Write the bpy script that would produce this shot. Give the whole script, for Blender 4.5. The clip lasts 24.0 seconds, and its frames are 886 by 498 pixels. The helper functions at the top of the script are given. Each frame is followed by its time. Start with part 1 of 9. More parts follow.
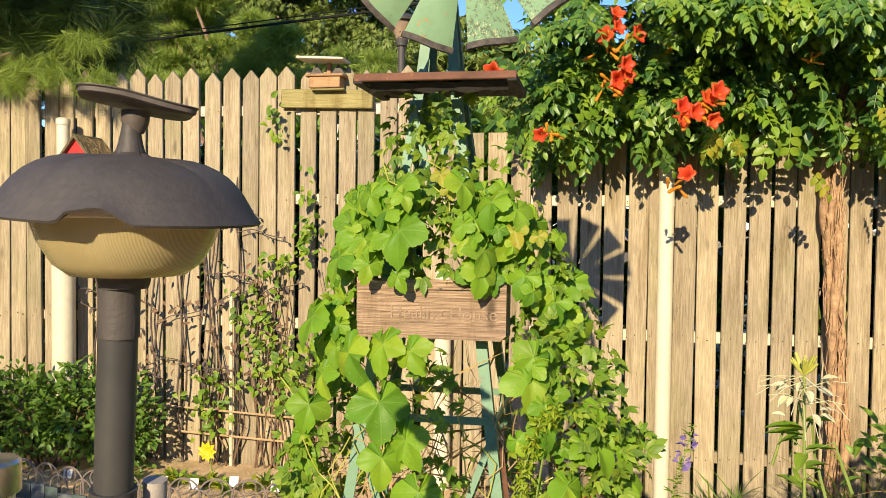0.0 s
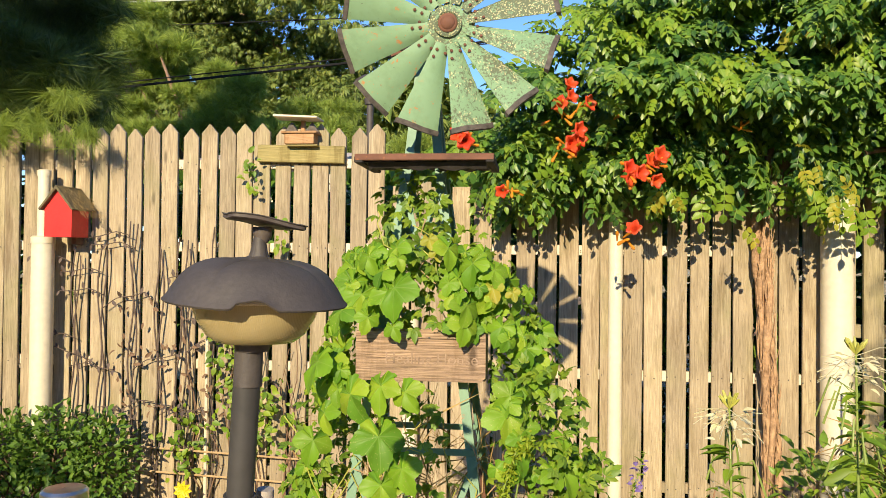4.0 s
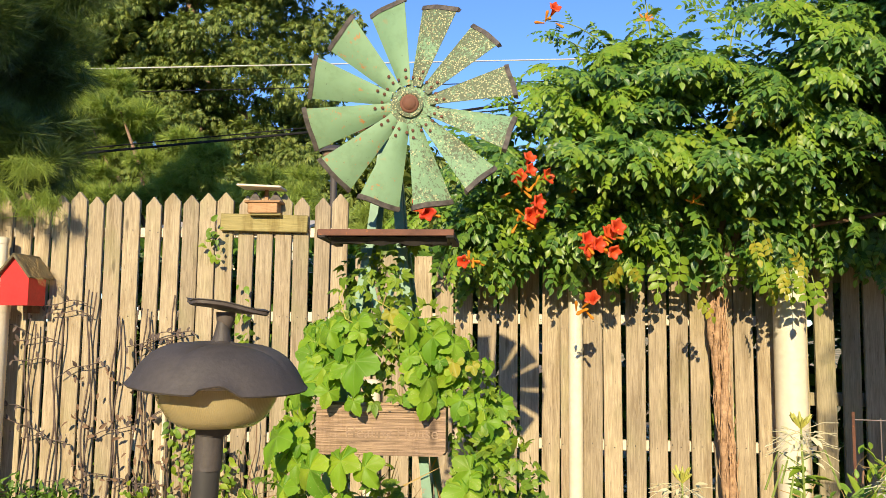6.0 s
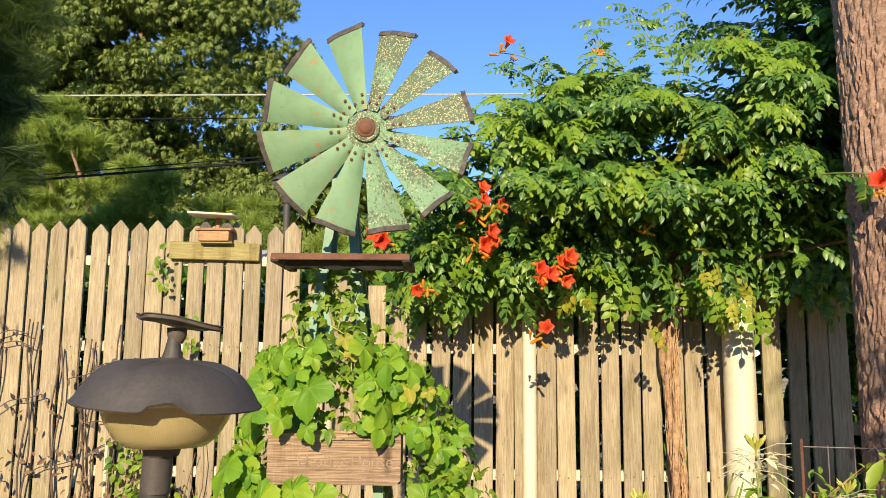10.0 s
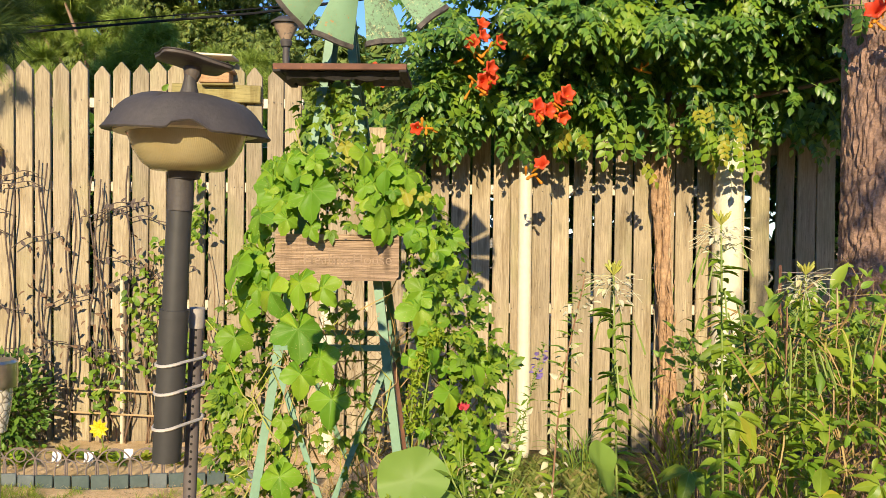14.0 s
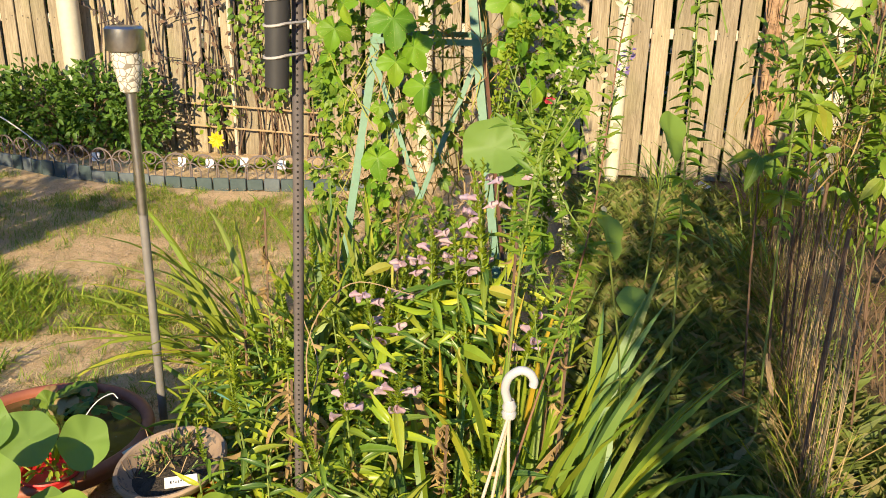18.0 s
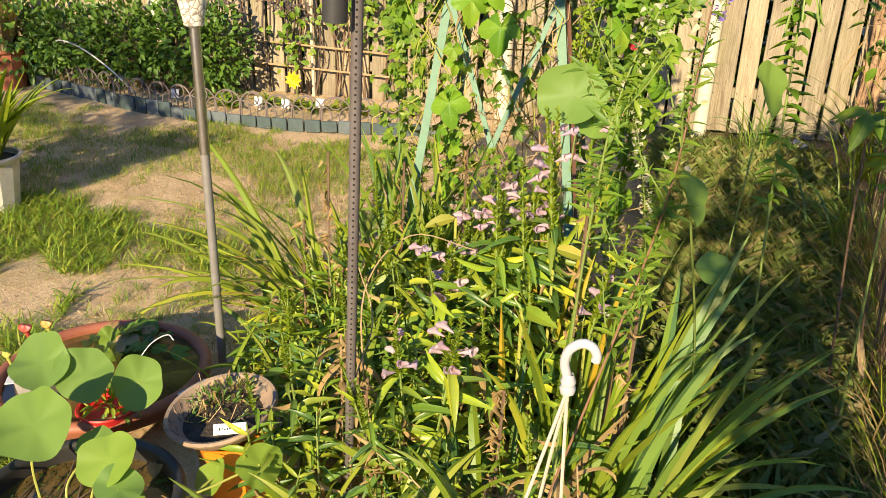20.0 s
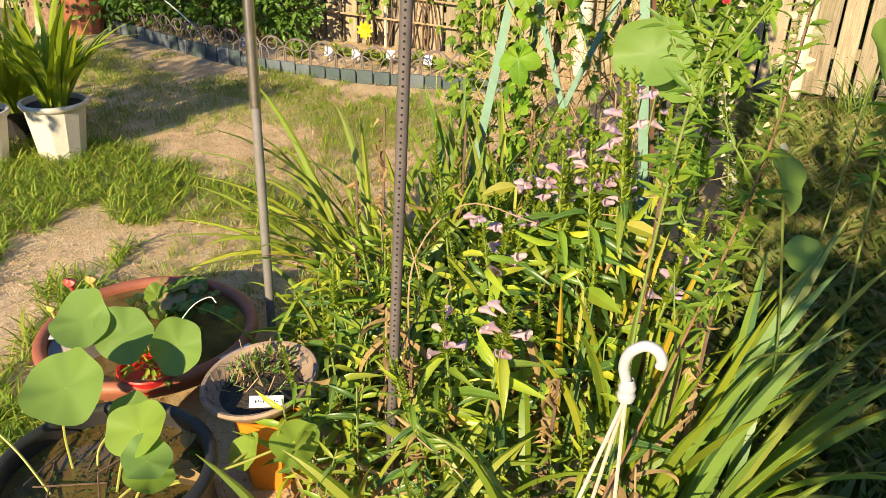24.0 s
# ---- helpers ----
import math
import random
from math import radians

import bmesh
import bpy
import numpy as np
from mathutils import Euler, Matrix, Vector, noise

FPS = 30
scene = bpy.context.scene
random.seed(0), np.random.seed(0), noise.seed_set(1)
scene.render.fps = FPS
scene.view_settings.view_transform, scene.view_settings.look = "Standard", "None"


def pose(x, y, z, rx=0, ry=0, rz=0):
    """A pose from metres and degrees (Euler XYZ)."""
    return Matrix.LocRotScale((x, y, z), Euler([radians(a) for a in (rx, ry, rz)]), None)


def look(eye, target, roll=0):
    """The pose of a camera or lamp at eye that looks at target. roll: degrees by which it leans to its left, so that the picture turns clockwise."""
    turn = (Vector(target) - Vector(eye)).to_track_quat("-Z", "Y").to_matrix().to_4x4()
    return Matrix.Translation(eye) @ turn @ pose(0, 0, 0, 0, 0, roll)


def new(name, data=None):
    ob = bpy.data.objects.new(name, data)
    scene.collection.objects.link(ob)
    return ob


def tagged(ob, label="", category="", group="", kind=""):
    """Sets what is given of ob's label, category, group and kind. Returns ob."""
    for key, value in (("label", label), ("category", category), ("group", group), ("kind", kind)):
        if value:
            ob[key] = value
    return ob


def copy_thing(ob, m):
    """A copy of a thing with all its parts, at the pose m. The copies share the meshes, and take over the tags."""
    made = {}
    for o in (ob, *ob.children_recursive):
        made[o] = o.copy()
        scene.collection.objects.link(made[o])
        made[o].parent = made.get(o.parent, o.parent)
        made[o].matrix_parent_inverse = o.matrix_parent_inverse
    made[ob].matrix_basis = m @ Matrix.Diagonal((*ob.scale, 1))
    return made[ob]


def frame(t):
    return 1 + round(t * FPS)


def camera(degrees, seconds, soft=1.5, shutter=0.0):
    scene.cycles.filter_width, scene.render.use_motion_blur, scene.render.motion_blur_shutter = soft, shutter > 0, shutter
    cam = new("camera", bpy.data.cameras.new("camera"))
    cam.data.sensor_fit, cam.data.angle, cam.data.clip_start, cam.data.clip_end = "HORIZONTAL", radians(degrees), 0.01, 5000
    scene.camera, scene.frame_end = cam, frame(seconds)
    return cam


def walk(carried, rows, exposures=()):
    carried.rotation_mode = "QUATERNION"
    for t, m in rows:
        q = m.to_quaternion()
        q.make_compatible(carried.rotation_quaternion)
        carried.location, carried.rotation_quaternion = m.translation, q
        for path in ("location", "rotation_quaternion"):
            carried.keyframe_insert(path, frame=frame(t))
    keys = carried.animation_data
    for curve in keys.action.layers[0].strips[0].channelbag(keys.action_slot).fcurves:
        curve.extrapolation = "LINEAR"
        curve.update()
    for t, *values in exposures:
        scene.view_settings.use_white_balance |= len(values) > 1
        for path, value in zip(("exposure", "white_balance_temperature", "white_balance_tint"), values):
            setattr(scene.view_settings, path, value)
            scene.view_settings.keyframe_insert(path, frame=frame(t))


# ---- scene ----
cam = camera(57.8, 24.0, soft=0.5)
METRES, EYE, TILT, LEAN, TURN = 1.2, 1.335, 0.0, 0.0, 10.5
ROWS = [
    (0.0, 0.0, 0.0, 0.0, 0.02, -1.82, -0.65),
    (0.5, 0.0021, -0.0101, 0.0015, -0.01, -1.69, -0.65),
    (1.0, 0.0247, -0.0315, 0.0117, -0.06, -1.56, -0.66),
    (1.5, 0.0446, -0.0509, 0.0085, -0.14, -1.45, -0.66),
    (3.5, -0.0812, -0.2354, 0.0394, -2.77, -0.07, -0.68),
    (4.0, -0.0814, -0.2393, 0.0409, -3.6, 0.94, -0.62),
    (4.5, -0.0789, -0.2584, 0.0627, -4.29, 2.05, -0.57),
    (5.0, -0.0769, -0.2765, 0.068, -4.93, 3.69, -0.59),
    (5.5, -0.079, -0.2745, 0.064, -5.62, 4.8, -0.61),
    (6.0, -0.0792, -0.2741, 0.0602, -6.23, 5.56, -0.61),
    (6.5, -0.0784, -0.2749, 0.0568, -6.7, 6.0, -0.61),
    (7.0, -0.0787, -0.271, 0.0539, -7.15, 6.37, -0.59),
    (7.5, -0.0814, -0.2673, 0.0514, -7.58, 6.74, -0.56),
    (8.0, -0.0834, -0.2663, 0.0492, -8.12, 7.08, -0.53),
    (8.5, -0.0814, -0.2654, 0.049, -8.73, 7.42, -0.47),
    (9.0, -0.0848, -0.2614, 0.0455, -9.14, 7.68, -0.45),
    (9.5, -0.0828, -0.2597, 0.0438, -9.41, 7.85, -0.45),
    (11.5, -0.1064, -0.2688, 0.0051, -10.04, 8.19, -0.5),
    (12.0, -0.1146, -0.2761, -0.0298, -10.13, 8.06, -0.44),
    (12.5, -0.1064, -0.2992, -0.0554, -10.16, 6.65, -0.42),
    (13.0, -0.0993, -0.3274, -0.0691, -10.17, 3.73, -0.46),
    (13.5, -0.0935, -0.3406, -0.0853, -10.02, 1.33, -0.49),
    (14.0, -0.0833, -0.3476, -0.1002, -9.48, -1.16, -0.53),
    (14.5, -0.0758, -0.3547, -0.1165, -8.77, -3.54, -0.61),
    (15.0, -0.0673, -0.3624, -0.1269, -7.94, -5.77, -0.68),
    (15.5, -0.0529, -0.3688, -0.1341, -7.25, -7.42, -0.77),
    (16.0, -0.0396, -0.3752, -0.1705, -6.68, -9.58, -0.87),
    (16.5, -0.0416, -0.3789, -0.194, -5.9, -12.71, -0.89),
    (17.0, -0.0536, -0.4015, -0.2069, -4.84, -15.2, -0.9),
    (17.5, -0.0655, -0.4457, -0.212, -3.58, -17.14, -0.93),
    (18.0, -0.0676, -0.474, -0.214, -2.22, -18.82, -0.97),
    (18.5, -0.0634, -0.463, -0.2208, -0.92, -20.33, -1.11),
    (20.5, -0.0428, -0.3749, -0.2307, 5.18, -23.14, -1.66),
    (21.0, -0.0465, -0.3525, -0.2333, 6.2, -23.6, -1.83),
    (21.5, -0.0596, -0.3359, -0.2433, 6.95, -24.05, -1.78),
    (22.0, -0.056, -0.3317, -0.2447, 7.66, -24.5, -1.71),
    (22.5, -0.0563, -0.3257, -0.2457, 8.27, -24.94, -1.62),
    (23.0, -0.0515, -0.3182, -0.2472, 8.77, -25.36, -1.53),
    (23.5, -0.0415, -0.3091, -0.2486, 9.2, -25.73, -1.49),
    (24.0, -0.0305, -0.2942, -0.2479, 9.5, -26.08, -1.46),
]
walk(cam, [(t, pose(0, 0, EYE, TILT, LEAN, TURN) @ pose(METRES * x, METRES * y, METRES * z, 90 + pitch, roll, yaw)) for t, x, y, z, yaw, pitch, roll in ROWS],
     exposures=((0.0, 0.60), (14.0, 0.59), (16.0, 0.59), (18.0, 0.67), (21.0, 0.83), (24.0, 0.83)))

# ---------- world and sun ----------
SUN_FROM = Vector((-0.19, -2.28, 0.92)).normalized()
world = bpy.data.worlds.new("sky")
scene.world = world
world.use_nodes = True
wn = world.node_tree
wn.nodes.clear()
sky = wn.nodes.new("ShaderNodeTexSky")
sky.sky_type = "NISHITA"
sky.sun_disc = False
sky.sun_elevation = math.asin(SUN_FROM.z)
sky.sun_rotation = math.atan2(SUN_FROM.x, SUN_FROM.y)
sky.air_density, sky.dust_density, sky.ozone_density = 1.0, 0.0, 2.0
back = wn.nodes.new("ShaderNodeBackground")
back.inputs[1].default_value = 0.096
wout = wn.nodes.new("ShaderNodeOutputWorld")
tone = wn.nodes.new("ShaderNodeMix")
tone.data_type, tone.blend_type = "RGBA", "MULTIPLY"
tone.inputs[0].default_value = 1.0
tone.inputs[7].default_value = (0.82, 1.10, 1.58, 1)
wn.links.new(sky.outputs[0], tone.inputs[6])
wn.links.new(tone.outputs[2], back.inputs[0])
wn.links.new(back.outputs[0], wout.inputs[0])
sun_data = bpy.data.lights.new("sun", "SUN")
sun_data.energy, sun_data.angle, sun_data.color = 5.0, radians(0.55), (1.0, 0.82, 0.53)
sun = new("sun", sun_data)
sun.matrix_world = look((SUN_FROM * 30)[:], (0, 0, 0))

# ---------- materials ----------
class Nodes:
    def __init__(self, name):
        self.mat = bpy.data.materials.new(name)
        self.mat.use_nodes = True
        self.t = self.mat.node_tree
        self.t.nodes.clear()
        self.out = self.t.nodes.new("ShaderNodeOutputMaterial")
        self.coord = self.t.nodes.new("ShaderNodeTexCoord")
        self.info = self.t.nodes.new("ShaderNodeObjectInfo")

    def n(self, kind, **inputs):
        node = self.t.nodes.new(kind)
        for k, v in inputs.items():
            self.put(node.inputs[k.replace("_", " ")], v)
        return node

    def put(self, socket, v):
        if isinstance(v, bpy.types.NodeSocket):
            self.t.links.new(v, socket)
        elif isinstance(v, (tuple, list)) and len(v) == 3 and socket.type == "RGBA":
            socket.default_value = (*v, 1)
        else:
            socket.default_value = v

    def vec(self, scale=(1, 1, 1), spread=7.0):
        """Object coordinates, shifted by the object's random number, then scaled."""
        m = self.n("ShaderNodeVectorMath")
        m.operation = "MULTIPLY_ADD"
        self.t.links.new(self.info.outputs["Random"], m.inputs[0])
        m.inputs[1].default_value = (spread, spread * 1.7, spread * 0.6)
        self.t.links.new(self.coord.outputs["Object"], m.inputs[2])
        s = self.n("ShaderNodeVectorMath")
        s.operation = "MULTIPLY"
        self.t.links.new(m.outputs[0], s.inputs[0])
        s.inputs[1].default_value = scale
        return s.outputs[0]

    def noise(self, vec, scale, detail=5.0, rough=0.6, dist=0.0):
        return self.n("ShaderNodeTexNoise", Vector=vec, Scale=scale, Detail=detail, Roughness=rough, Distortion=dist).outputs[0]

    def ramp(self, fac, stops):
        r = self.n("ShaderNodeValToRGB", Fac=fac)
        e = r.color_ramp.elements
        while len(e) < len(stops):
            e.new(0.5)
        for el, (p, c) in zip(e, stops):
            el.position = p
            el.color = (*c, 1) if isinstance(c, (tuple, list)) else (c, c, c, 1)
        return r.outputs[0]

    def mix(self, fac, a, b, mode="MIX"):
        m = self.n("ShaderNodeMix")
        m.data_type, m.blend_type = "RGBA", mode
        self.put(m.inputs[0], fac)
        self.put(m.inputs[6], a)
        self.put(m.inputs[7], b)
        return m.outputs[2]

    def math(self, op, a, b=0.5):
        m = self.n("ShaderNodeMath")
        m.operation = op
        self.put(m.inputs[0], a)
        self.put(m.inputs[1], b)
        return m.outputs[0]

    def bump(self, height, strength=0.3, distance=0.003):
        return self.n("ShaderNodeBump", Height=height, Strength=strength, Distance=distance).outputs[0]

    def finish(self, color, rough=0.7, metal=0.0, normal=None, spec=0.5, translucent=0.0, tint=(1.15, 1.2, 0.45)):
        b = self.n("ShaderNodeBsdfPrincipled")
        self.put(b.inputs["Base Color"], color)
        self.put(b.inputs["Roughness"], rough)
        self.put(b.inputs["Metallic"], metal)
        self.put(b.inputs["Specular IOR Level"], spec)
        if normal is not None:
            self.put(b.inputs["Normal"], normal)
        shader = b.outputs[0]
        if translucent:
            tr = self.n("ShaderNodeBsdfTranslucent")
            self.put(tr.inputs[0], self.mix(1.0, color, tint, "MULTIPLY"))
            mx = self.n("ShaderNodeMixShader")
            mx.inputs[0].default_value = translucent
            self.t.links.new(shader, mx.inputs[1])
            self.t.links.new(tr.outputs[0], mx.inputs[2])
            shader = mx.outputs[0]
        self.t.links.new(shader, self.out.inputs[0])
        return self.mat


def mottled(name, c1, c2, scale=6.0, rough=0.7, metal=0.0, bump=0.25, fine=60.0, spec=0.5, spots=None, depth=0.002):
    """A painted, stony or metal surface: two tones, fine grain, and optional spots (colour, share)."""
    m = Nodes(name)
    v = m.vec()
    col = m.ramp(m.noise(v, scale), [(0.3, c1), (0.7, c2)])
    grain = m.noise(v, fine, 3.0)
    col = m.mix(0.25, col, m.ramp(grain, [(0.3, tuple(x * 0.6 for x in c1)), (0.7, c2)]))
    if spots:
        mask = m.ramp(m.noise(v, scale * 3.1, 6.0, 0.7), [(spots[1], 0.0), (min(spots[1] + 0.06, 1.0), 1.0)])
        col = m.mix(mask, col, spots[0])
    return m.finish(col, rough, metal, m.bump(grain, bump, depth), spec)


def leafy(name, cols, rough=0.5, translucent=0.3, noise_scale=25.0, spec=0.4, blotch=None, gain=1.0, veins=None, tint=(1.15, 1.2, 0.45)):
    """Leaf tissue: a colour of its own for every leaf, faint blotches and light through it."""
    m = Nodes(name)
    geo = m.n("ShaderNodeNewGeometry")
    stops = [(i / max(len(cols) - 1, 1), tuple(min(x * gain, 0.85) for x in c)) for i, c in enumerate(cols)]
    rnd = m.math("FRACT", m.math("ADD", geo.outputs["Random Per Island"], m.info.outputs["Random"]))
    col = m.ramp(rnd, stops)
    v = m.vec()
    nz = m.noise(v, noise_scale, 4.0)
    col = m.mix(0.35, col, m.ramp(nz, [(0.3, (0.35, 0.4, 0.3)), (0.7, (1.0, 1.0, 0.8))]), "MULTIPLY")
    if veins:
        uv = m.n("ShaderNodeUVMap")
        sep = m.n("ShaderNodeSeparateXYZ", Vector=uv.outputs[0])
        x, y = sep.outputs[0], sep.outputs[1]
        if veins == "rib":
            dist = m.math("ABSOLUTE", x)
            side = m.math("PINGPONG", m.math("SUBTRACT", m.math("MULTIPLY", y, 7.0), m.math("MULTIPLY", dist, 9.0)), 0.5)
            mask = m.math("MAXIMUM", m.ramp(dist, [(0.0, 0.8), (0.02, 0.0)]), m.ramp(side, [(0.0, 0.30), (0.10, 0.0)]))
        else:
            ang = m.math("DIVIDE", m.math("ARCTAN2", x, y), veins)
            near = m.math("ABSOLUTE", m.math("SUBTRACT", ang, m.math("ROUND", ang, 0.0)))
            rad = m.math("SQRT", m.math("ADD", m.math("MULTIPLY", x, x), m.math("MULTIPLY", y, y)), 0.0)
            mask = m.ramp(m.math("MULTIPLY", near, m.math("MULTIPLY", rad, veins)), [(0.0, 0.65), (0.013, 0.0)])
        col = m.mix(m.math("MULTIPLY", mask, 0.6), col, (0.30, 0.42, 0.12))
    if blotch:
        vo = m.n("ShaderNodeTexVoronoi", Vector=v, Scale=blotch[1])
        mask = m.ramp(vo.outputs[0], [(blotch[2], 1.0), (blotch[2] + 0.05, 0.0)])
        pick = m.ramp(rnd, [(0.45, 0.0), (0.55, 1.0)])
        col = m.mix(m.math("MULTIPLY", mask, pick), col, blotch[0])
    return m.finish(col, rough, 0.0, m.bump(nz, 0.15, 0.002), spec, translucent, tint)


def weathered_wood(name, pale, dark, grain=(28, 28, 1.3), rough=0.85, green=0.0, axis_bump=0.5):
    m = Nodes(name)
    v = m.vec(grain)
    fibre = m.noise(v, 6.0, 6.0, 0.65, 0.6)
    col = m.ramp(fibre, [(0.25, dark), (0.5, tuple((a + b) / 2 for a, b in zip(pale, dark))), (0.68, pale)])
    big = m.noise(m.vec((1, 1, 1)), 3.5, 4.0)
    col = m.mix(0.4, col, m.ramp(big, [(0.3, (0.55, 0.53, 0.5)), (0.65, (1.1, 1.06, 1.0))]), "MULTIPLY")
    tone = m.ramp(m.info.outputs["Random"], [(0.0, (0.72, 0.7, 0.68)), (0.5, (1.0, 0.97, 0.92)), (1.0, (1.12, 1.08, 1.0))])
    col = m.mix(0.75, col, tone, "MULTIPLY")
    stain = m.ramp(m.noise(m.vec((14, 14, 1.6), 5.0), 1.0, 5.0, 0.7), [(0.52, (1, 1, 1)), (0.66, (0.62, 0.57, 0.50))])
    col = m.mix(0.8, col, stain, "MULTIPLY")
    crack = m.ramp(m.noise(m.vec(tuple(g * 2.2 for g in grain), 9.0), 6.0, 3.0, 0.5), [(0.655, 0.0), (0.69, 0.7)])
    col = m.mix(crack, col, tuple(x * 0.35 for x in dark))
    kn = m.n("ShaderNodeTexVoronoi", Vector=m.vec((9, 9, 2.6)), Scale=1.0)
    col = m.mix(m.ramp(kn.outputs[0], [(0.05, 0.75), (0.13, 0.0)]), col, tuple(x * 0.45 for x in dark))
    if green:
        gm = m.ramp(m.noise(m.vec((1, 1, 0.6)), 4.0, 3.0), [(0.5, 0.0), (0.75, green)])
        col = m.mix(gm, col, (0.20, 0.23, 0.07))
    return m.finish(col, rough, 0.0, m.bump(fibre, axis_bump, 0.002), 0.25)


FENCE_WOOD = weathered_wood("weathered_fence_wood", (0.525, 0.452, 0.325), (0.24, 0.195, 0.135), green=0.28)
GREY_WOOD = weathered_wood("grey_fence_wood", (0.50, 0.45, 0.31), (0.25, 0.22, 0.14), green=0.3)
GREEN_BOARD = weathered_wood("mossy_board_wood", (0.40, 0.35, 0.16), (0.19, 0.17, 0.07), grain=(1.3, 28, 28))
BOX_WOOD = weathered_wood("planter_wood", (0.62, 0.45, 0.32), (0.11, 0.075, 0.055), grain=(1.6, 20, 60), axis_bump=1.0)
RAW_WOOD = weathered_wood("feeder_wood", (0.50, 0.33, 0.19), (0.30, 0.17, 0.09), grain=(2, 25, 25))
MOSS = mottled("mossy_roof", (0.10, 0.075, 0.045), (0.22, 0.19, 0.10), 25, 0.95, bump=1.0, fine=120, depth=0.01)
RED = mottled("red_paint", (0.62, 0.02, 0.02), (0.74, 0.035, 0.03), 8, 0.45)


def rusty_green_paint():
    m = Nodes("green_windmill_paint")
    v = m.vec()
    col = m.ramp(m.noise(v, 5.0), [(0.3, (0.195, 0.335, 0.190)), (0.7, (0.235, 0.375, 0.220))])
    grime = m.ramp(m.noise(m.vec((1, 1, 1), 3.0), 16.0, 6.0, 0.7), [(0.48, (1, 1, 1)), (0.74, (0.80, 0.80, 0.74))])
    col = m.mix(1.0, col, grime, "MULTIPLY")
    zone = m.ramp(m.noise(v, 7.0, 2.0), [(0.43, 0.0), (0.55, 1.0)])
    for scale, start in ((26.0, 0.61), (70.0, 0.63), (180.0, 0.66)):
        spot = m.math("MULTIPLY", m.ramp(m.noise(v, scale, 5.0, 0.65), [(start, 0.0), (start + 0.05, 0.85)]), zone)
        col = m.mix(spot, col, (0.50, 0.20, 0.06))
    dark = m.ramp(m.noise(v, 150.0, 2.0, 0.6), [(0.71, 0.0), (0.75, 0.7)])
    col = m.mix(dark, col, (0.09, 0.11, 0.07))
    return m.finish(col, 0.6, 0.0, m.bump(m.noise(v, 120.0, 4.0), 0.2, 0.0015), 0.35)


GREEN_PAINT = rusty_green_paint()


def lichen_paint(name, cover_from):
    """Green paint overgrown with dark and pale lichen, the more the lower cover_from."""
    m = Nodes(name)
    v = m.vec()
    col = m.ramp(m.noise(v, 6.0), [(0.3, (0.18, 0.315, 0.18)), (0.7, (0.225, 0.36, 0.21))])
    grain = m.noise(v, 130.0, 4.0, 0.8)
    cover = m.ramp(m.noise(v, 8.0, 2.0), [(cover_from, 0.0), (cover_from + 0.22, 0.16)])
    dark = m.ramp(m.math("ADD", grain, cover), [(0.55, 0.0), (0.60, 0.85)])
    col = m.mix(dark, col, (0.11, 0.115, 0.075))
    vo = m.n("ShaderNodeTexVoronoi", Vector=m.vec((1, 1, 1), 3.0), Scale=190.0)
    pale = m.math("MULTIPLY", m.ramp(vo.outputs[0], [(0.30, 1.0), (0.42, 0.0)]), m.ramp(m.math("ADD", m.noise(m.vec((1, 1, 1), 5.0), 55.0, 2.0), cover), [(0.56, 0.0), (0.62, 0.9)]))
    col = m.mix(pale, col, (0.52, 0.50, 0.28))
    rust = m.ramp(m.noise(v, 19.0, 5.0, 0.65), [(0.66, 0.0), (0.70, 0.9)])
    col = m.mix(rust, col, (0.45, 0.18, 0.06))
    return m.finish(col, 0.8, 0.0, m.bump(grain, 0.6, 0.002), 0.3)


LICHEN_PAINT = lichen_paint("lichened_green_paint", 0.42)
CRUSTED_PAINT = lichen_paint("lichen_crusted_green_paint", 0.24)
LEG_PAINT = mottled("teal_leg_paint", (0.125, 0.245, 0.165), (0.18, 0.32, 0.215), 7, 0.55, bump=0.2, spots=((0.26, 0.15, 0.09), 0.64))
RUST = mottled("rusty_brown_steel", (0.10, 0.045, 0.028), (0.20, 0.085, 0.05), 14, 0.8, bump=0.6, spots=((0.30, 0.11, 0.04), 0.62))
# near-black colour for the platform's slats and underside sheets
BLACK_SHEET = mottled("black_sheet_metal", (0.012, 0.011, 0.010), (0.035, 0.028, 0.024), 20, 0.8, bump=0.4)
DARK_EDGE = mottled("dark_bare_steel", (0.045, 0.040, 0.036), (0.13, 0.11, 0.095), 60, 0.7, bump=0.5)
LAMP_BLACK = mottled("faded_black_plastic", (0.044, 0.039, 0.038), (0.085, 0.074, 0.069), 14, 0.62, bump=0.3, fine=190, spots=((0.20, 0.15, 0.12), 0.70))
TUBE_BLACK = mottled("dark_grey_tube", (0.035, 0.035, 0.036), (0.060, 0.058, 0.056), 5, 0.5, bump=0.08, spots=((0.12, 0.11, 0.10), 0.74))
PANEL = mottled("solar_panel_dark", (0.045, 0.036, 0.032), (0.13, 0.105, 0.09), 26, 0.6, bump=0.4, spots=((0.22, 0.18, 0.14), 0.66))
IVORY = mottled("ivory_plastic", (0.62, 0.53, 0.40), (0.72, 0.62, 0.48), 8, 0.5)
PVC = mottled("cream_pvc_pipe", (0.66, 0.60, 0.46), (0.74, 0.68, 0.53), 3, 0.4, bump=0.05, fine=30)
WHITE_POT = mottled("white_plastic_pot", (0.66, 0.60, 0.50), (0.78, 0.72, 0.62), 6, 0.45, bump=0.08)
TERRACOTTA = mottled("terracotta_plastic", (0.33, 0.105, 0.055), (0.44, 0.155, 0.085), 7, 0.55, bump=0.15)
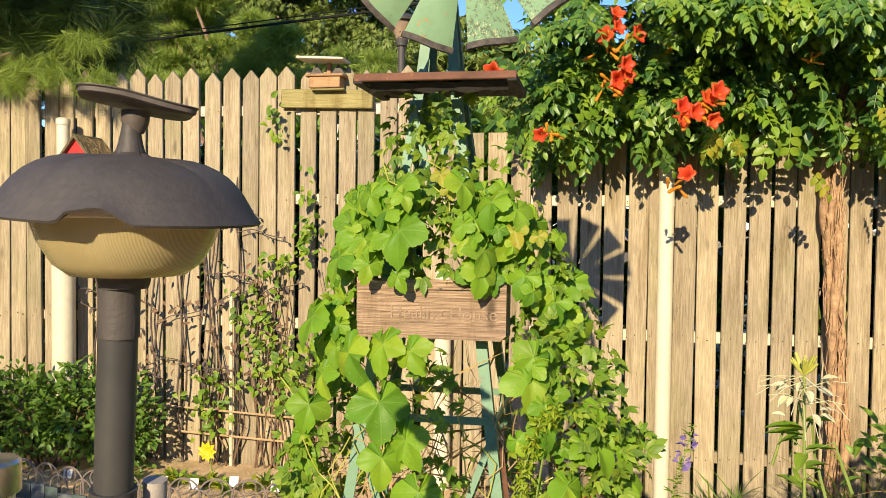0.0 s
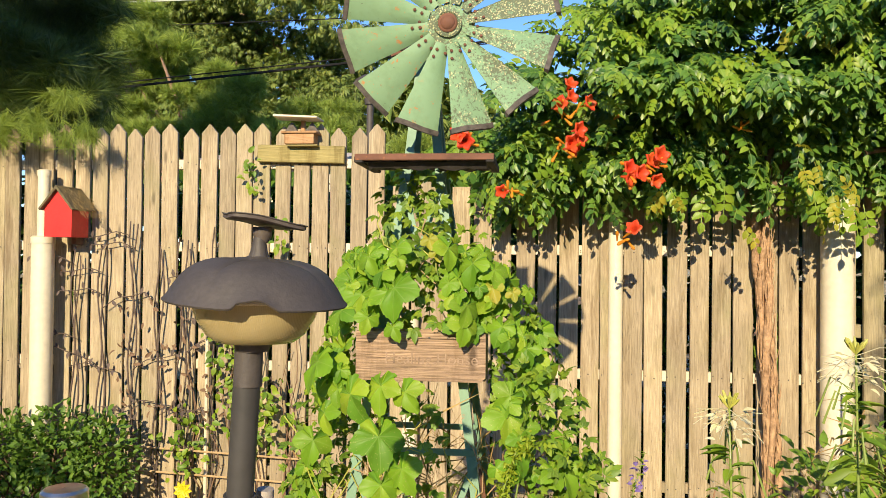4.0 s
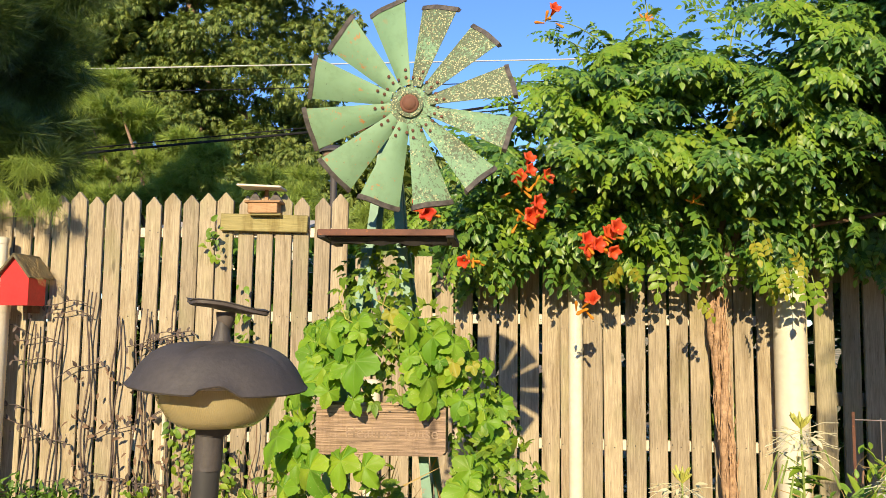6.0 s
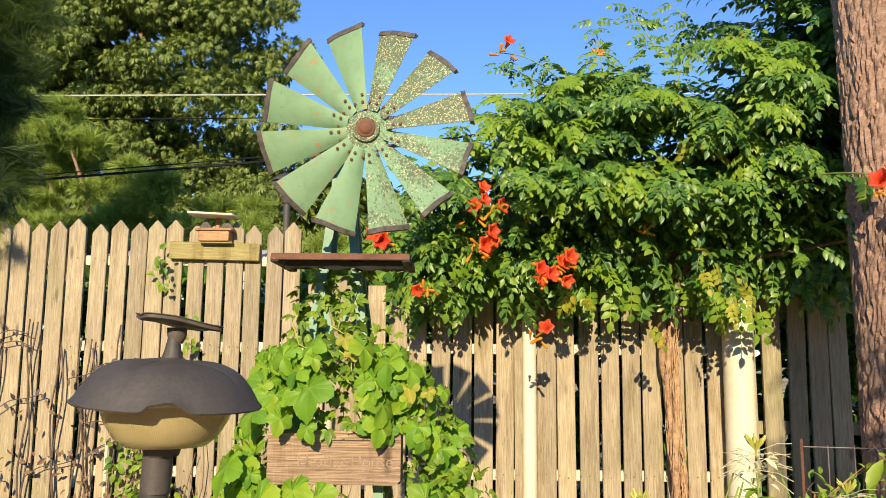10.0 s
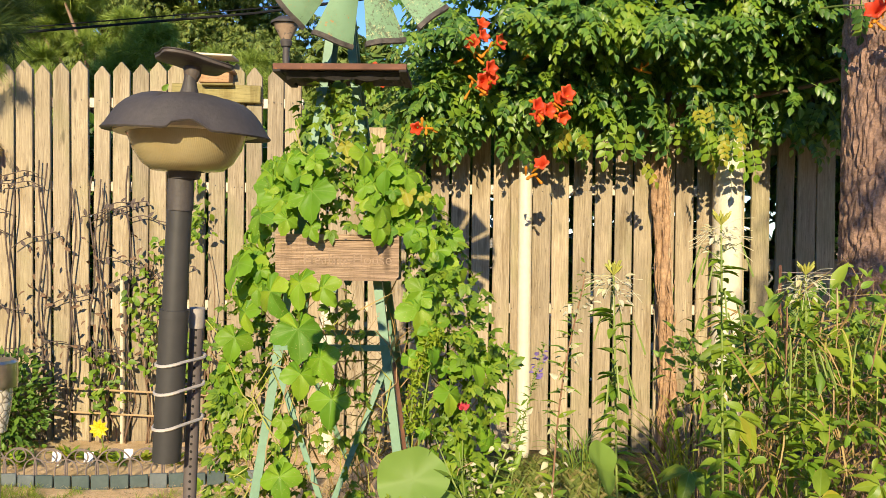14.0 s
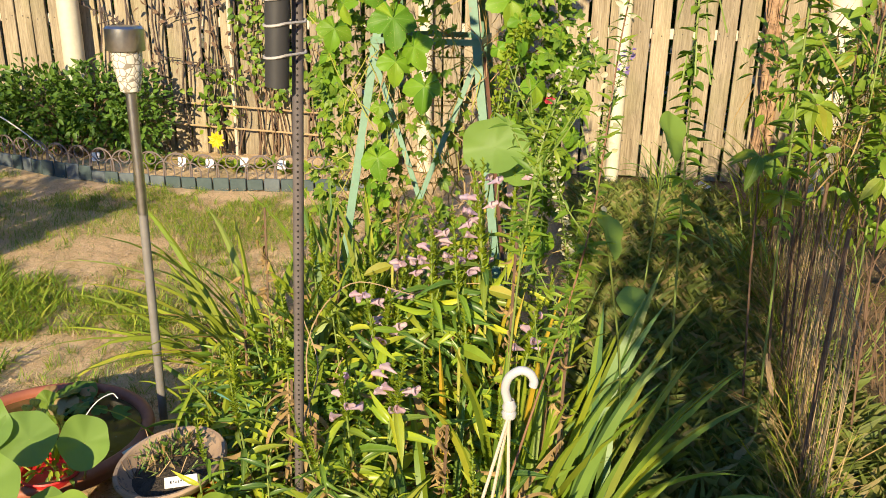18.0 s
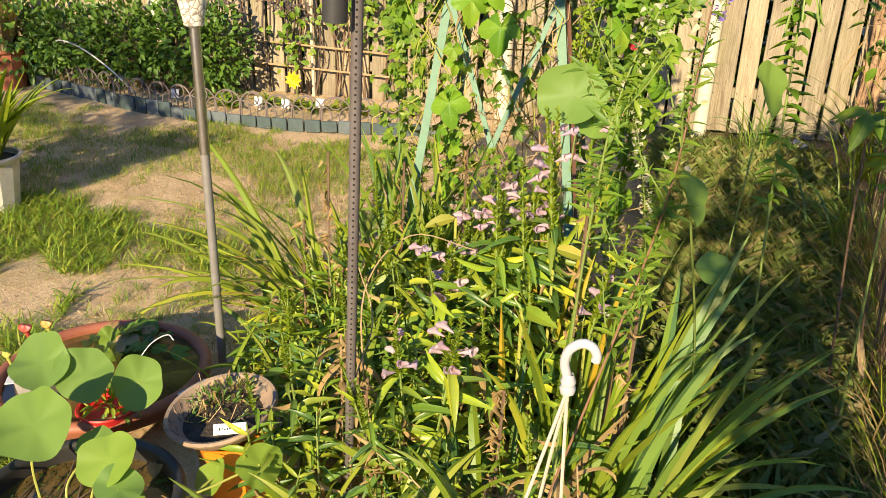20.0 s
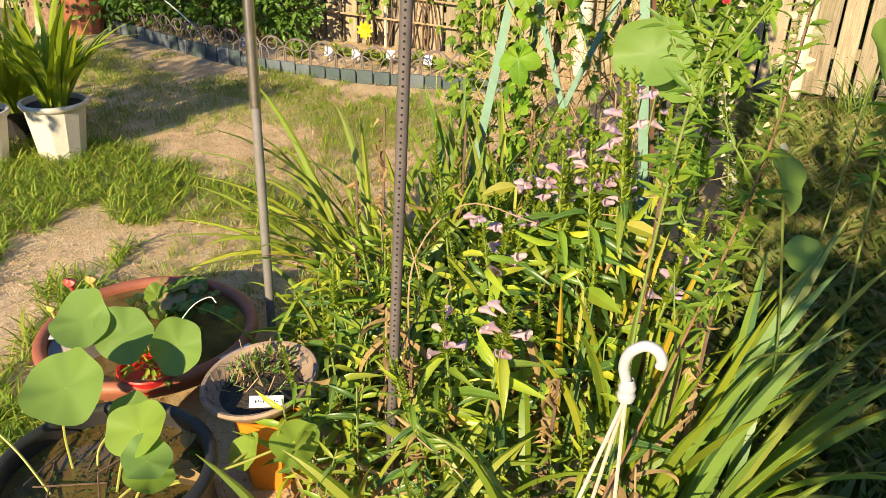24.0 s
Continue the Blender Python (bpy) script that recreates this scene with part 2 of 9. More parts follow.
GREY_POT = mottled("muddy_grey_plastic", (0.22, 0.19, 0.17), (0.50, 0.46, 0.42), 22, 0.6, bump=0.3)
PITCHER_RED = mottled("pitcher_red", (0.36, 0.035, 0.03), (0.55, 0.10, 0.07), 60, 0.45)
PITCHER_RUST = mottled("pitcher_rust", (0.42, 0.20, 0.05), (0.55, 0.34, 0.08), 60, 0.45)
BLACK_TUB = mottled("black_rubber_tub", (0.022, 0.021, 0.021), (0.045, 0.042, 0.040), 8, 0.5, bump=0.2)
ORANGE = mottled("orange_glazed_pot", (0.68, 0.20, 0.012), (0.78, 0.27, 0.02), 6, 0.35, bump=0.1, spots=((0.35, 0.10, 0.02), 0.72))
STONE_POT = mottled("stained_clay_pot", (0.27, 0.18, 0.12), (0.42, 0.30, 0.20), 9, 0.8, bump=0.4, spots=((0.09, 0.085, 0.08), 0.55))
STEEL = mottled("brushed_steel", (0.52, 0.50, 0.48), (0.62, 0.60, 0.57), 30, 0.32, metal=1.0, bump=0.1)
POST = mottled("grey_brown_post", (0.105, 0.088, 0.084), (0.17, 0.145, 0.138), 11, 0.6, bump=0.25, spots=((0.20, 0.09, 0.05), 0.70))
HOLE = mottled("punched_hole", (0.012, 0.011, 0.01), (0.02, 0.018, 0.016), 20, 0.9)
TIE = mottled("grey_cable_tie", (0.42, 0.39, 0.36), (0.52, 0.48, 0.44), 20, 0.5)
MILKY = mottled("milky_grey_plastic", (0.44, 0.45, 0.46), (0.56, 0.56, 0.56), 12, 0.35, bump=0.05)
WHITE = mottled("white_plastic", (0.72, 0.70, 0.66), (0.80, 0.78, 0.75), 10, 0.4, bump=0.05)
SOIL = mottled("dark_potting_soil", (0.030, 0.022, 0.015), (0.085, 0.065, 0.045), 40, 0.95, bump=1.0, fine=180, depth=0.01)
DARK_EDGING = mottled("teal_edging", (0.045, 0.075, 0.080), (0.085, 0.12, 0.12), 9, 0.6, bump=0.2)
EDGING = mottled("blue_grey_edging", (0.085, 0.11, 0.125), (0.16, 0.19, 0.20), 9, 0.6, bump=0.2)
IRON = mottled("grey_brown_wire", (0.16, 0.125, 0.115), (0.23, 0.185, 0.17), 18, 0.6)
CABLE = mottled("black_cable", (0.010, 0.010, 0.011), (0.016, 0.016, 0.017), 9, 0.9, spec=0.2)
PALE_CABLE = mottled("pale_cable", (0.45, 0.45, 0.42), (0.55, 0.54, 0.5), 9, 0.6)
STEM = mottled("dry_brown_stem", (0.13, 0.075, 0.045), (0.22, 0.14, 0.085), 15, 0.9, bump=0.4)
STRAW = mottled("dry_straw", (0.36, 0.24, 0.12), (0.50, 0.36, 0.20), 15, 0.85)
GREEN_STEM = mottled("green_stem", (0.16, 0.24, 0.05), (0.27, 0.34, 0.08), 12, 0.6)
YELLOW_STEM = mottled("yellow_green_stem", (0.36, 0.38, 0.06), (0.46, 0.45, 0.10), 12, 0.55)
BARK = mottled("pine_bark", (0.15, 0.090, 0.062), (0.44, 0.28, 0.20), 30, 0.95, bump=0.8, fine=120, depth=0.006)
VINE_BARK = mottled("pale_vine_bark", (0.15, 0.08, 0.04), (0.62, 0.40, 0.23), 18, 0.95, bump=1.0, fine=70, depth=0.006)
HOSE = mottled("green_hose", (0.10, 0.26, 0.21), (0.15, 0.34, 0.27), 9, 0.5)
ROOF_PALE = mottled("pale_roof_sheet", (0.52, 0.46, 0.40), (0.62, 0.55, 0.48), 3, 0.6)

VINE_LEAF = leafy("trumpet_vine_leaf", [(0.030, 0.078, 0.018), (0.050, 0.115, 0.020), (0.078, 0.155, 0.022), (0.100, 0.180, 0.024), (0.042, 0.105, 0.022), (0.026, 0.070, 0.018), (0.120, 0.195, 0.024), (0.140, 0.205, 0.026)], 0.40, 0.22, gain=1.6, veins="rib")
FRESH_VINE_LEAF = leafy("fresh_trumpet_vine_leaf", [(0.095, 0.180, 0.016), (0.130, 0.215, 0.018), (0.165, 0.235, 0.020), (0.105, 0.195, 0.018), (0.190, 0.245, 0.022)], 0.44, 0.28, gain=1.6, veins="rib")
AMBER_LEAF = leafy("amber_yellow_leaf", [(0.62, 0.44, 0.03), (0.55, 0.46, 0.04), (0.66, 0.38, 0.03)], 0.5, 0.35)
YELLOW_LEAF = leafy("yellowing_leaf", [(0.36, 0.38, 0.035), (0.44, 0.38, 0.04), (0.25, 0.33, 0.035)], 0.5, 0.3, veins="rib")
GOURD_LEAF = leafy("large_lobed_leaf", [(0.070, 0.165, 0.016), (0.115, 0.235, 0.018), (0.180, 0.300, 0.022), (0.090, 0.200, 0.018), (0.225, 0.320, 0.026), (0.145, 0.270, 0.020)], 0.46, 0.34, 18, 0.25, blotch=((0.42, 0.44, 0.14), 170.0, 0.13), gain=1.5, veins=0.75)
CUT_LEAF = leafy("small_cut_leaf", [(0.090, 0.170, 0.020), (0.140, 0.230, 0.025), (0.215, 0.285, 0.028), (0.065, 0.130, 0.020)], 0.46, 0.34, gain=1.5)
CLOD = mottled("sandy_crumb", (0.38, 0.26, 0.15), (0.66, 0.48, 0.30), 60, 0.95, bump=0.5)
LIME = leafy("fresh_lime_leaf", [(0.30, 0.40, 0.030), (0.38, 0.46, 0.035), (0.24, 0.36, 0.030)], 0.5, 0.35)
HEDGE_LEAF = leafy("hedge_leaf", [(0.060, 0.125, 0.020), (0.085, 0.165, 0.022), (0.125, 0.215, 0.030), (0.050, 0.105, 0.018)], 0.45, 0.25, gain=1.35)
CHESTNUT_LEAF = leafy("long_tree_leaf", [(0.060, 0.090, 0.022), (0.085, 0.115, 0.026), (0.140, 0.155, 0.036), (0.050, 0.080, 0.020), (0.100, 0.130, 0.034)], 0.5, 0.25, gain=2.35)
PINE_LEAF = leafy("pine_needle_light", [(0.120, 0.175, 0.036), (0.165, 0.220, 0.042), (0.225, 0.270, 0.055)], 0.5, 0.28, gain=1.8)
# dark needle tone that carries the shade on the left pine
DARK_PINE = leafy("pine_needle_shade_tone", [(0.030, 0.060, 0.018), (0.060, 0.100, 0.022), (0.110, 0.150, 0.030)], 0.5, 0.18, gain=1.35)
STRAP = leafy("strap_leaf", [(0.130, 0.195, 0.018), (0.190, 0.255, 0.020), (0.270, 0.310, 0.026), (0.110, 0.170, 0.022), (0.330, 0.330, 0.035), (0.160, 0.230, 0.022)], 0.42, 0.28, 9, gain=1.4)
BLUE_STRAP = leafy("blue_green_strap_leaf", [(0.100, 0.190, 0.060), (0.135, 0.225, 0.055), (0.180, 0.260, 0.035), (0.085, 0.165, 0.055), (0.240, 0.285, 0.035)], 0.38, 0.30, 9, gain=1.4)
IRIS_LEAF = leafy("iris_leaf", [(0.170, 0.270, 0.030), (0.230, 0.310, 0.026), (0.300, 0.340, 0.030), (0.140, 0.235, 0.040)], 0.38, 0.34, 9, gain=1.2)
BED_LEAF = leafy("bed_plant_leaf", [(0.070, 0.130, 0.022), (0.140, 0.215, 0.018), (0.250, 0.300, 0.020), (0.040, 0.085, 0.018), (0.330, 0.335, 0.024), (0.055, 0.110, 0.022), (0.035, 0.075, 0.016), (0.120, 0.195, 0.016)], 0.34, 0.30, gain=2.0, veins="rib")
LOTUS = leafy("lotus_leaf_surface", [(0.150, 0.280, 0.026), (0.260, 0.390, 0.020), (0.115, 0.235, 0.045), (0.200, 0.330, 0.024)], 0.5, 0.36, 12, 0.3, gain=1.2, veins=0.3307)
GRASS = leafy("lawn_grass", [(0.130, 0.210, 0.020), (0.180, 0.260, 0.022), (0.240, 0.300, 0.030), (0.320, 0.320, 0.050), (0.090, 0.160, 0.016), (0.150, 0.230, 0.020)], 0.5, 0.32, gain=1.6)
DRY = leafy("dry_brown_leaf", [(0.30, 0.19, 0.08), (0.40, 0.26, 0.11), (0.24, 0.16, 0.07), (0.45, 0.33, 0.15)], 0.8, 0.2, gain=1.2)
# path grass: lawn green darkened in its colour for the path's shade
SHADE_GRASS = leafy("shade_toned_path_grass", [(0.095, 0.130, 0.030), (0.130, 0.165, 0.036), (0.165, 0.185, 0.050), (0.230, 0.180, 0.080)], 0.6, 0.3, gain=1.5)
POND_BITS = leafy("sodden_plant_bits", [(0.10, 0.07, 0.03), (0.17, 0.12, 0.05), (0.09, 0.10, 0.03), (0.06, 0.045, 0.02)], 0.5, 0.1)
PALE_DRY = leafy("pale_dry_straw", [(0.50, 0.38, 0.20), (0.60, 0.46, 0.26), (0.38, 0.27, 0.13), (0.66, 0.54, 0.34)], 0.8, 0.2)
FLOWER_RED = leafy("orange_red_petal", [(0.80, 0.080, 0.025), (0.82, 0.13, 0.035), (0.78, 0.055, 0.03)], 0.5, 0.3)
FLOWER_ORANGE = leafy("orange_bud", [(0.74, 0.28, 0.02), (0.78, 0.36, 0.03), (0.70, 0.22, 0.02)], 0.5, 0.25)
PINK = leafy("pale_pink_petal", [(0.84, 0.56, 0.68), (0.85, 0.66, 0.73), (0.80, 0.56, 0.70), (0.72, 0.58, 0.80)], 0.55, 0.45, tint=(1.0, 0.95, 1.0))
CREAM = leafy("cream_petal", [(0.74, 0.68, 0.46), (0.78, 0.74, 0.58), (0.66, 0.62, 0.34)], 0.55, 0.3, tint=(1.0, 1.0, 0.9))
PURPLE = leafy("purple_petal", [(0.26, 0.18, 0.55), (0.34, 0.24, 0.62)], 0.5, 0.3, tint=(1.0, 0.9, 1.0))
FLOWER_PINK = leafy("pink_red_petal", [(0.70, 0.06, 0.12), (0.76, 0.12, 0.18)], 0.5, 0.3)
YELLOW = leafy("yellow_petal", [(0.80, 0.66, 0.02), (0.84, 0.72, 0.04)], 0.5, 0.3)


def ground_material():
    m = Nodes("garden_soil")
    v = m.coord.outputs["Object"]
    sand = m.ramp(m.noise(v, 130, 6.0, 0.75), [(0.27, (0.30, 0.185, 0.09)), (0.41, (0.76, 0.52, 0.28)), (0.62, (0.88, 0.68, 0.43))])
    damp = m.ramp(m.noise(v, 5.5, 6.0, 0.7), [(0.36, (0.60, 0.54, 0.44)), (0.56, (1.0, 1.0, 1.0))])
    sand = m.mix(0.55, sand, damp, "MULTIPLY")
    thatch = m.ramp(m.noise(v, 170, 4.0), [(0.3, (0.22, 0.18, 0.07)), (0.7, (0.52, 0.43, 0.20))])
    col = m.mix(m.ramp(m.noise(v, 2.4, 5.0, 0.6), [(0.5, 0.0), (0.66, 0.4)]), sand, thatch)
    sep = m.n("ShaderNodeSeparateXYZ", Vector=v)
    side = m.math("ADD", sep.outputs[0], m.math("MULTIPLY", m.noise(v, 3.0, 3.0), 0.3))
    # turf strip under the path, its colour darkened for the shade lying there
    shaded_turf = m.ramp(m.noise(v, 90, 5.0), [(0.3, (0.055, 0.048, 0.020)), (0.7, (0.15, 0.13, 0.05))])
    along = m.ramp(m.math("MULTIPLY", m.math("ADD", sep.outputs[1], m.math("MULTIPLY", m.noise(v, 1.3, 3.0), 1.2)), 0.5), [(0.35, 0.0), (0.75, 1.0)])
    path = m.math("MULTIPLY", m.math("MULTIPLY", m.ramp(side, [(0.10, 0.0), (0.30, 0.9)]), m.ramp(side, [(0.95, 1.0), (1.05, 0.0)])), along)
    far = m.n("ShaderNodeVectorMath", Vector=v)
    far.operation = "LENGTH"
    meadow = m.ramp(m.noise(v, 40, 4.0), [(0.3, (0.09, 0.10, 0.03)), (0.7, (0.24, 0.23, 0.09))])
    wide = m.math("MULTIPLY", m.ramp(m.math("MULTIPLY", far.outputs["Value"], 0.1), [(0.38, 0.0), (0.6, 1.0)]), m.ramp(m.noise(v, 0.5, 5.0, 0.65), [(0.38, 0.0), (0.55, 0.9)]))
    col = m.mix(wide, col, meadow)
    col = m.mix(path, col, shaded_turf)
    # brown soil past the screen, set darker for the shading there
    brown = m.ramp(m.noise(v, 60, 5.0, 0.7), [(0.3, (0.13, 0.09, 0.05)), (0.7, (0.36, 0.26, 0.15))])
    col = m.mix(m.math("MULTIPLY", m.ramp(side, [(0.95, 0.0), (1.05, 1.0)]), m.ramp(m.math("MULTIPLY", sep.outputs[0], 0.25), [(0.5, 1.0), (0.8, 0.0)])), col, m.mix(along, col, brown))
    h = m.noise(v, 150, 6.0, 0.8)
    return m.finish(col, 0.95, 0.0, m.bump(h, 0.7, 0.008), 0.2)


def amber_glass():
    m = Nodes("amber_ribbed_lens")
    v = m.vec()
    col = m.ramp(m.noise(v, 9.0), [(0.3, (0.44, 0.35, 0.16)), (0.7, (0.60, 0.50, 0.27))])
    b = m.n("ShaderNodeBsdfPrincipled")
    m.put(b.inputs["Base Color"], col)
    b.inputs["Roughness"].default_value = 0.12
    wave = m.n("ShaderNodeTexWave", Vector=m.vec((1, 0.6, 1.3)), Scale=150.0, Distortion=0.8)
    m.put(b.inputs["Normal"], m.bump(wave.outputs[0], 0.16, 0.0012))
    b.inputs["Transmission Weight"].default_value = 0.35
    b.inputs["IOR"].default_value = 1.35
    m.t.links.new(b.outputs[0], m.out.inputs[0])
    return m.mat


def water_material():
    m = Nodes("murky_pond_water")
    col = m.ramp(m.noise(m.coord.outputs["Object"], 14.0), [(0.3, (0.085, 0.052, 0.016)), (0.7, (0.20, 0.13, 0.042))])
    return m.finish(col, 0.06, 0.0, m.bump(m.noise(m.coord.outputs["Object"], 10.0, 2.0), 0.05, 0.002), 0.6)


def crackle_glass():
    m = Nodes("crackled_glass_mosaic")
    v = m.vec()
    vo = m.n("ShaderNodeTexVoronoi", Vector=v, Scale=70.0)
    vo.feature = "DISTANCE_TO_EDGE"
    edge = m.ramp(vo.outputs[0], [(0.03, (0.30, 0.26, 0.2)), (0.09, (0.80, 0.74, 0.62))])
    return m.finish(edge, 0.15, 0.0, m.bump(vo.outputs[0], 0.6, 0.003), 0.8)


GROUND, AMBER, WATER, CRACKLE = ground_material(), amber_glass(), water_material(), crackle_glass()

# ---------- building helpers ----------
ORIGIN = {}


def thing(name, at, label, category, group="", kind=""):
    """An Empty at the base of a thing, which parents its parts."""
    ob = new(name)
    ob.empty_display_size = 0.05
    ob.location = at
    ORIGIN[ob.name] = Vector(at)
    return tagged(ob, label, category, group, kind)


class Geo:
    """Vertices and faces of one mesh, in world metres."""
    def __init__(self):
        self.v, self.f = [], []

    def add(self, verts, faces):
        k = len(self.v)
        self.v += [tuple(p) for p in verts]
        self.f += [tuple(i + k for i in f) for f in faces]
        return self

    def box(self, c, s, m=None, bevel=0.0):
        x, y, z = (q / 2 for q in s)
        b = min(bevel, x * 0.9, y * 0.9, z * 0.9)
        if b <= 0:
            pts = [(sx * x, sy * y, sz * z) for sz in (-1, 1) for sx, sy in ((-1, -1), (1, -1), (1, 1), (-1, 1))]
            fs = [(3, 2, 1, 0), (4, 5, 6, 7), (0, 1, 5, 4), (1, 2, 6, 5), (2, 3, 7, 6), (3, 0, 4, 7)]
        else:
            bm = bmesh.new()
            bmesh.ops.create_cube(bm, size=1.0)
            bmesh.ops.scale(bm, vec=s, verts=bm.verts)
            bmesh.ops.bevel(bm, geom=bm.edges[:], offset=b, segments=1, affect="EDGES")
            bm.verts.index_update()
            pts = [v.co[:] for v in bm.verts]
            fs = [[v.index for v in f.verts] for f in bm.faces]
            bm.free()
        m = m or Matrix.Identity(4)
        return self.add([Vector(c) + m.to_3x3() @ Vector(p) for p in pts], fs)

    def tube(self, pts, radii, seg=8, cap=True):
        pts = [Vector(p) for p in pts]
        if not isinstance(radii, (list, tuple)):
            radii = [radii] * len(pts)
        rings, side = [], None
        for i, p in enumerate(pts):
            d = (pts[min(i + 1, len(pts) - 1)] - pts[max(i - 1, 0)]).normalized()
            if side is None:
                side = d.orthogonal().normalized()
            side = (side - d * side.dot(d)).normalized()
            up = d.cross(side)
            rings.append([p + radii[i] * (math.cos(a) * side + math.sin(a) * up) for a in (2 * math.pi * j / seg for j in range(seg))])
        fs = [(i * seg + j, i * seg + (j + 1) % seg, (i + 1) * seg + (j + 1) % seg, (i + 1) * seg + j) for i in range(len(pts) - 1) for j in range(seg)]
        if cap:
            fs += [tuple(range(seg - 1, -1, -1)), tuple((len(pts) - 1) * seg + j for j in range(seg))]
        return self.add([q for r in rings for q in r], fs)

    def lathe(self, at, profile, seg=32, wobble=None, tilt=None):
        """profile: radius and height, from the first ring to the last."""
        vs, n = [], len(profile)
        m = tilt or Matrix.Identity(3)
        for i, (r, z) in enumerate(profile):
            for j in range(seg):
                a = 2 * math.pi * j / seg
                k = wobble(a, i) if wobble else (1.0, 0.0)
                vs.append(Vector(at) + m @ Vector((r * k[0] * math.cos(a), r * k[0] * math.sin(a), z + k[1])))
        fs = [(i * seg + j, i * seg + (j + 1) % seg, (i + 1) * seg + (j + 1) % seg, (i + 1) * seg + j) for i in range(n - 1) for j in range(seg)]
        return self.add(vs, fs)

    def disc(self, at, r, seg=24, rz=0.0):
        return self.add([(at[0] + r * math.cos(2 * math.pi * j / seg), at[1] + r * math.sin(2 * math.pi * j / seg), at[2]) for j in range(seg)], [tuple(range(seg))])

    def mesh(self, name, origin=(0, 0, 0)):
        me = bpy.data.meshes.new(name)
        o = Vector(origin)
        me.from_pydata([tuple(Vector(p) - o) for p in self.v], [], self.f)
        return me


def part(name, geo, mat, parent=None, label="", smooth=True, kind="", at=None):
    """Links a Geo (or a mesh) as one mesh object, under a thing or a part."""
    o = ORIGIN[parent.name] if parent else Vector(at or (0, 0, 0))
    me = geo.mesh(name, o) if isinstance(geo, Geo) else geo
    if not me.materials:
        me.materials.append(mat)
    if smooth:
        me.shade_smooth()
        me.set_sharp_from_angle(angle=radians(38))
    ob = new(name, me)
    ORIGIN[ob.name] = o
    if parent:
        ob.parent = parent
    else:
        ob.location = o
    if label:
        ob["label"] = label
    if kind:
        ob["kind"] = kind
    return ob


RNG = np.random.default_rng(11)


def unit(a):
    return a / np.maximum(np.linalg.norm(a, axis=-1, keepdims=True), 1e-9)


def frames(axis, normal):
    """Rotation matrices whose y column is axis and z column is near normal."""
    y = unit(np.asarray(axis, float))
    x = unit(np.cross(y, np.asarray(normal, float)))
    z = np.cross(x, y)
    return np.stack([x, y, z], -1)


def cloud(template, locs, mats, sizes):
    """One mesh of many copies of a leaf template."""
    tv, tf = template
    tv = np.asarray(tv, float)
    locs, sizes = np.asarray(locs, float), np.asarray(sizes, float)
    n, k = len(locs), len(tv)
    v = np.einsum("nij,kj->nki", mats, tv) * sizes[:, None, None] + locs[:, None, :]
    lens = np.array([len(f) for f in tf])
    flat = np.concatenate([np.asarray(f) for f in tf])
    loops = (flat[None, :] + (np.arange(n) * k)[:, None]).ravel()
    return v.reshape(-1, 3), loops, np.tile(lens, n), np.tile(tv[flat][:, :2], (n, 1))


def cloud_mesh(name, clouds, origin=(0, 0, 0)):
    vs, ls, cs, us, k = [], [], [], [], 0
    for v, l, c, u in clouds:
        us.append(u)
        vs.append(v - np.asarray(origin, float))
        ls.append(l + k)
        cs.append(c)
        k += len(v)
    vs, ls, cs = np.concatenate(vs), np.concatenate(ls), np.concatenate(cs)
    me = bpy.data.meshes.new(name)
    me.vertices.add(len(vs))
    me.vertices.foreach_set("co", vs.astype(np.float32).ravel())
    me.loops.add(len(ls))
    me.loops.foreach_set("vertex_index", ls.astype(np.int32))
    me.polygons.add(len(cs))
    me.polygons.foreach_set("loop_start", np.concatenate([[0], np.cumsum(cs)[:-1]]).astype(np.int32))
    me.polygons.foreach_set("loop_total", cs.astype(np.int32))
    me.update(calc_edges=True)
    me.uv_layers.new(name="leaf").data.foreach_set("uv", np.concatenate(us).astype(np.float32).ravel())
    return me


def ovate(width=0.5, fold=0.12, droop=0.15):
    """A pointed leaf of length 1, folded along its rib and drooping to its tip."""
    rows = [(0.0, 0.0), (0.18, 0.75), (0.42, 1.0), (0.7, 0.72), (1.0, 0.0)]
    vs, fs = [], []
    for y, w in rows:
        z = -droop * y * y
        if w == 0:
            vs.append((0, y, z))
        else:
            vs += [(-w * width / 2, y, z + fold * w), (0, y, z), (w * width / 2, y, z + fold * w)]
    fs = [(0, 2, 1), (0, 3, 2), (1, 2, 5, 4), (2, 3, 6, 5), (4, 5, 8, 7), (5, 6, 9, 8), (7, 8, 10), (8, 9, 10)]
    return vs, fs


def diamond(width=0.3, fold=0.05):
    return [(0, 0, 0), (-width / 2, 0.45, fold), (0, 1, -0.1), (width / 2, 0.45, fold)], [(0, 3, 2, 1)]


def merged(parts_):
    vs, fs = [], []
    for tv, tf in parts_:
        k = len(vs)
        vs += [tuple(p) for p in tv]
        fs += [tuple(i + k for i in f) for f in tf]
    return vs, fs


def placed(template, loc, axis, normal, size):
    m = frames([axis], [normal])[0]
    return [tuple(m @ np.asarray(p) * size + np.asarray(loc)) for p in template[0]], template[1]


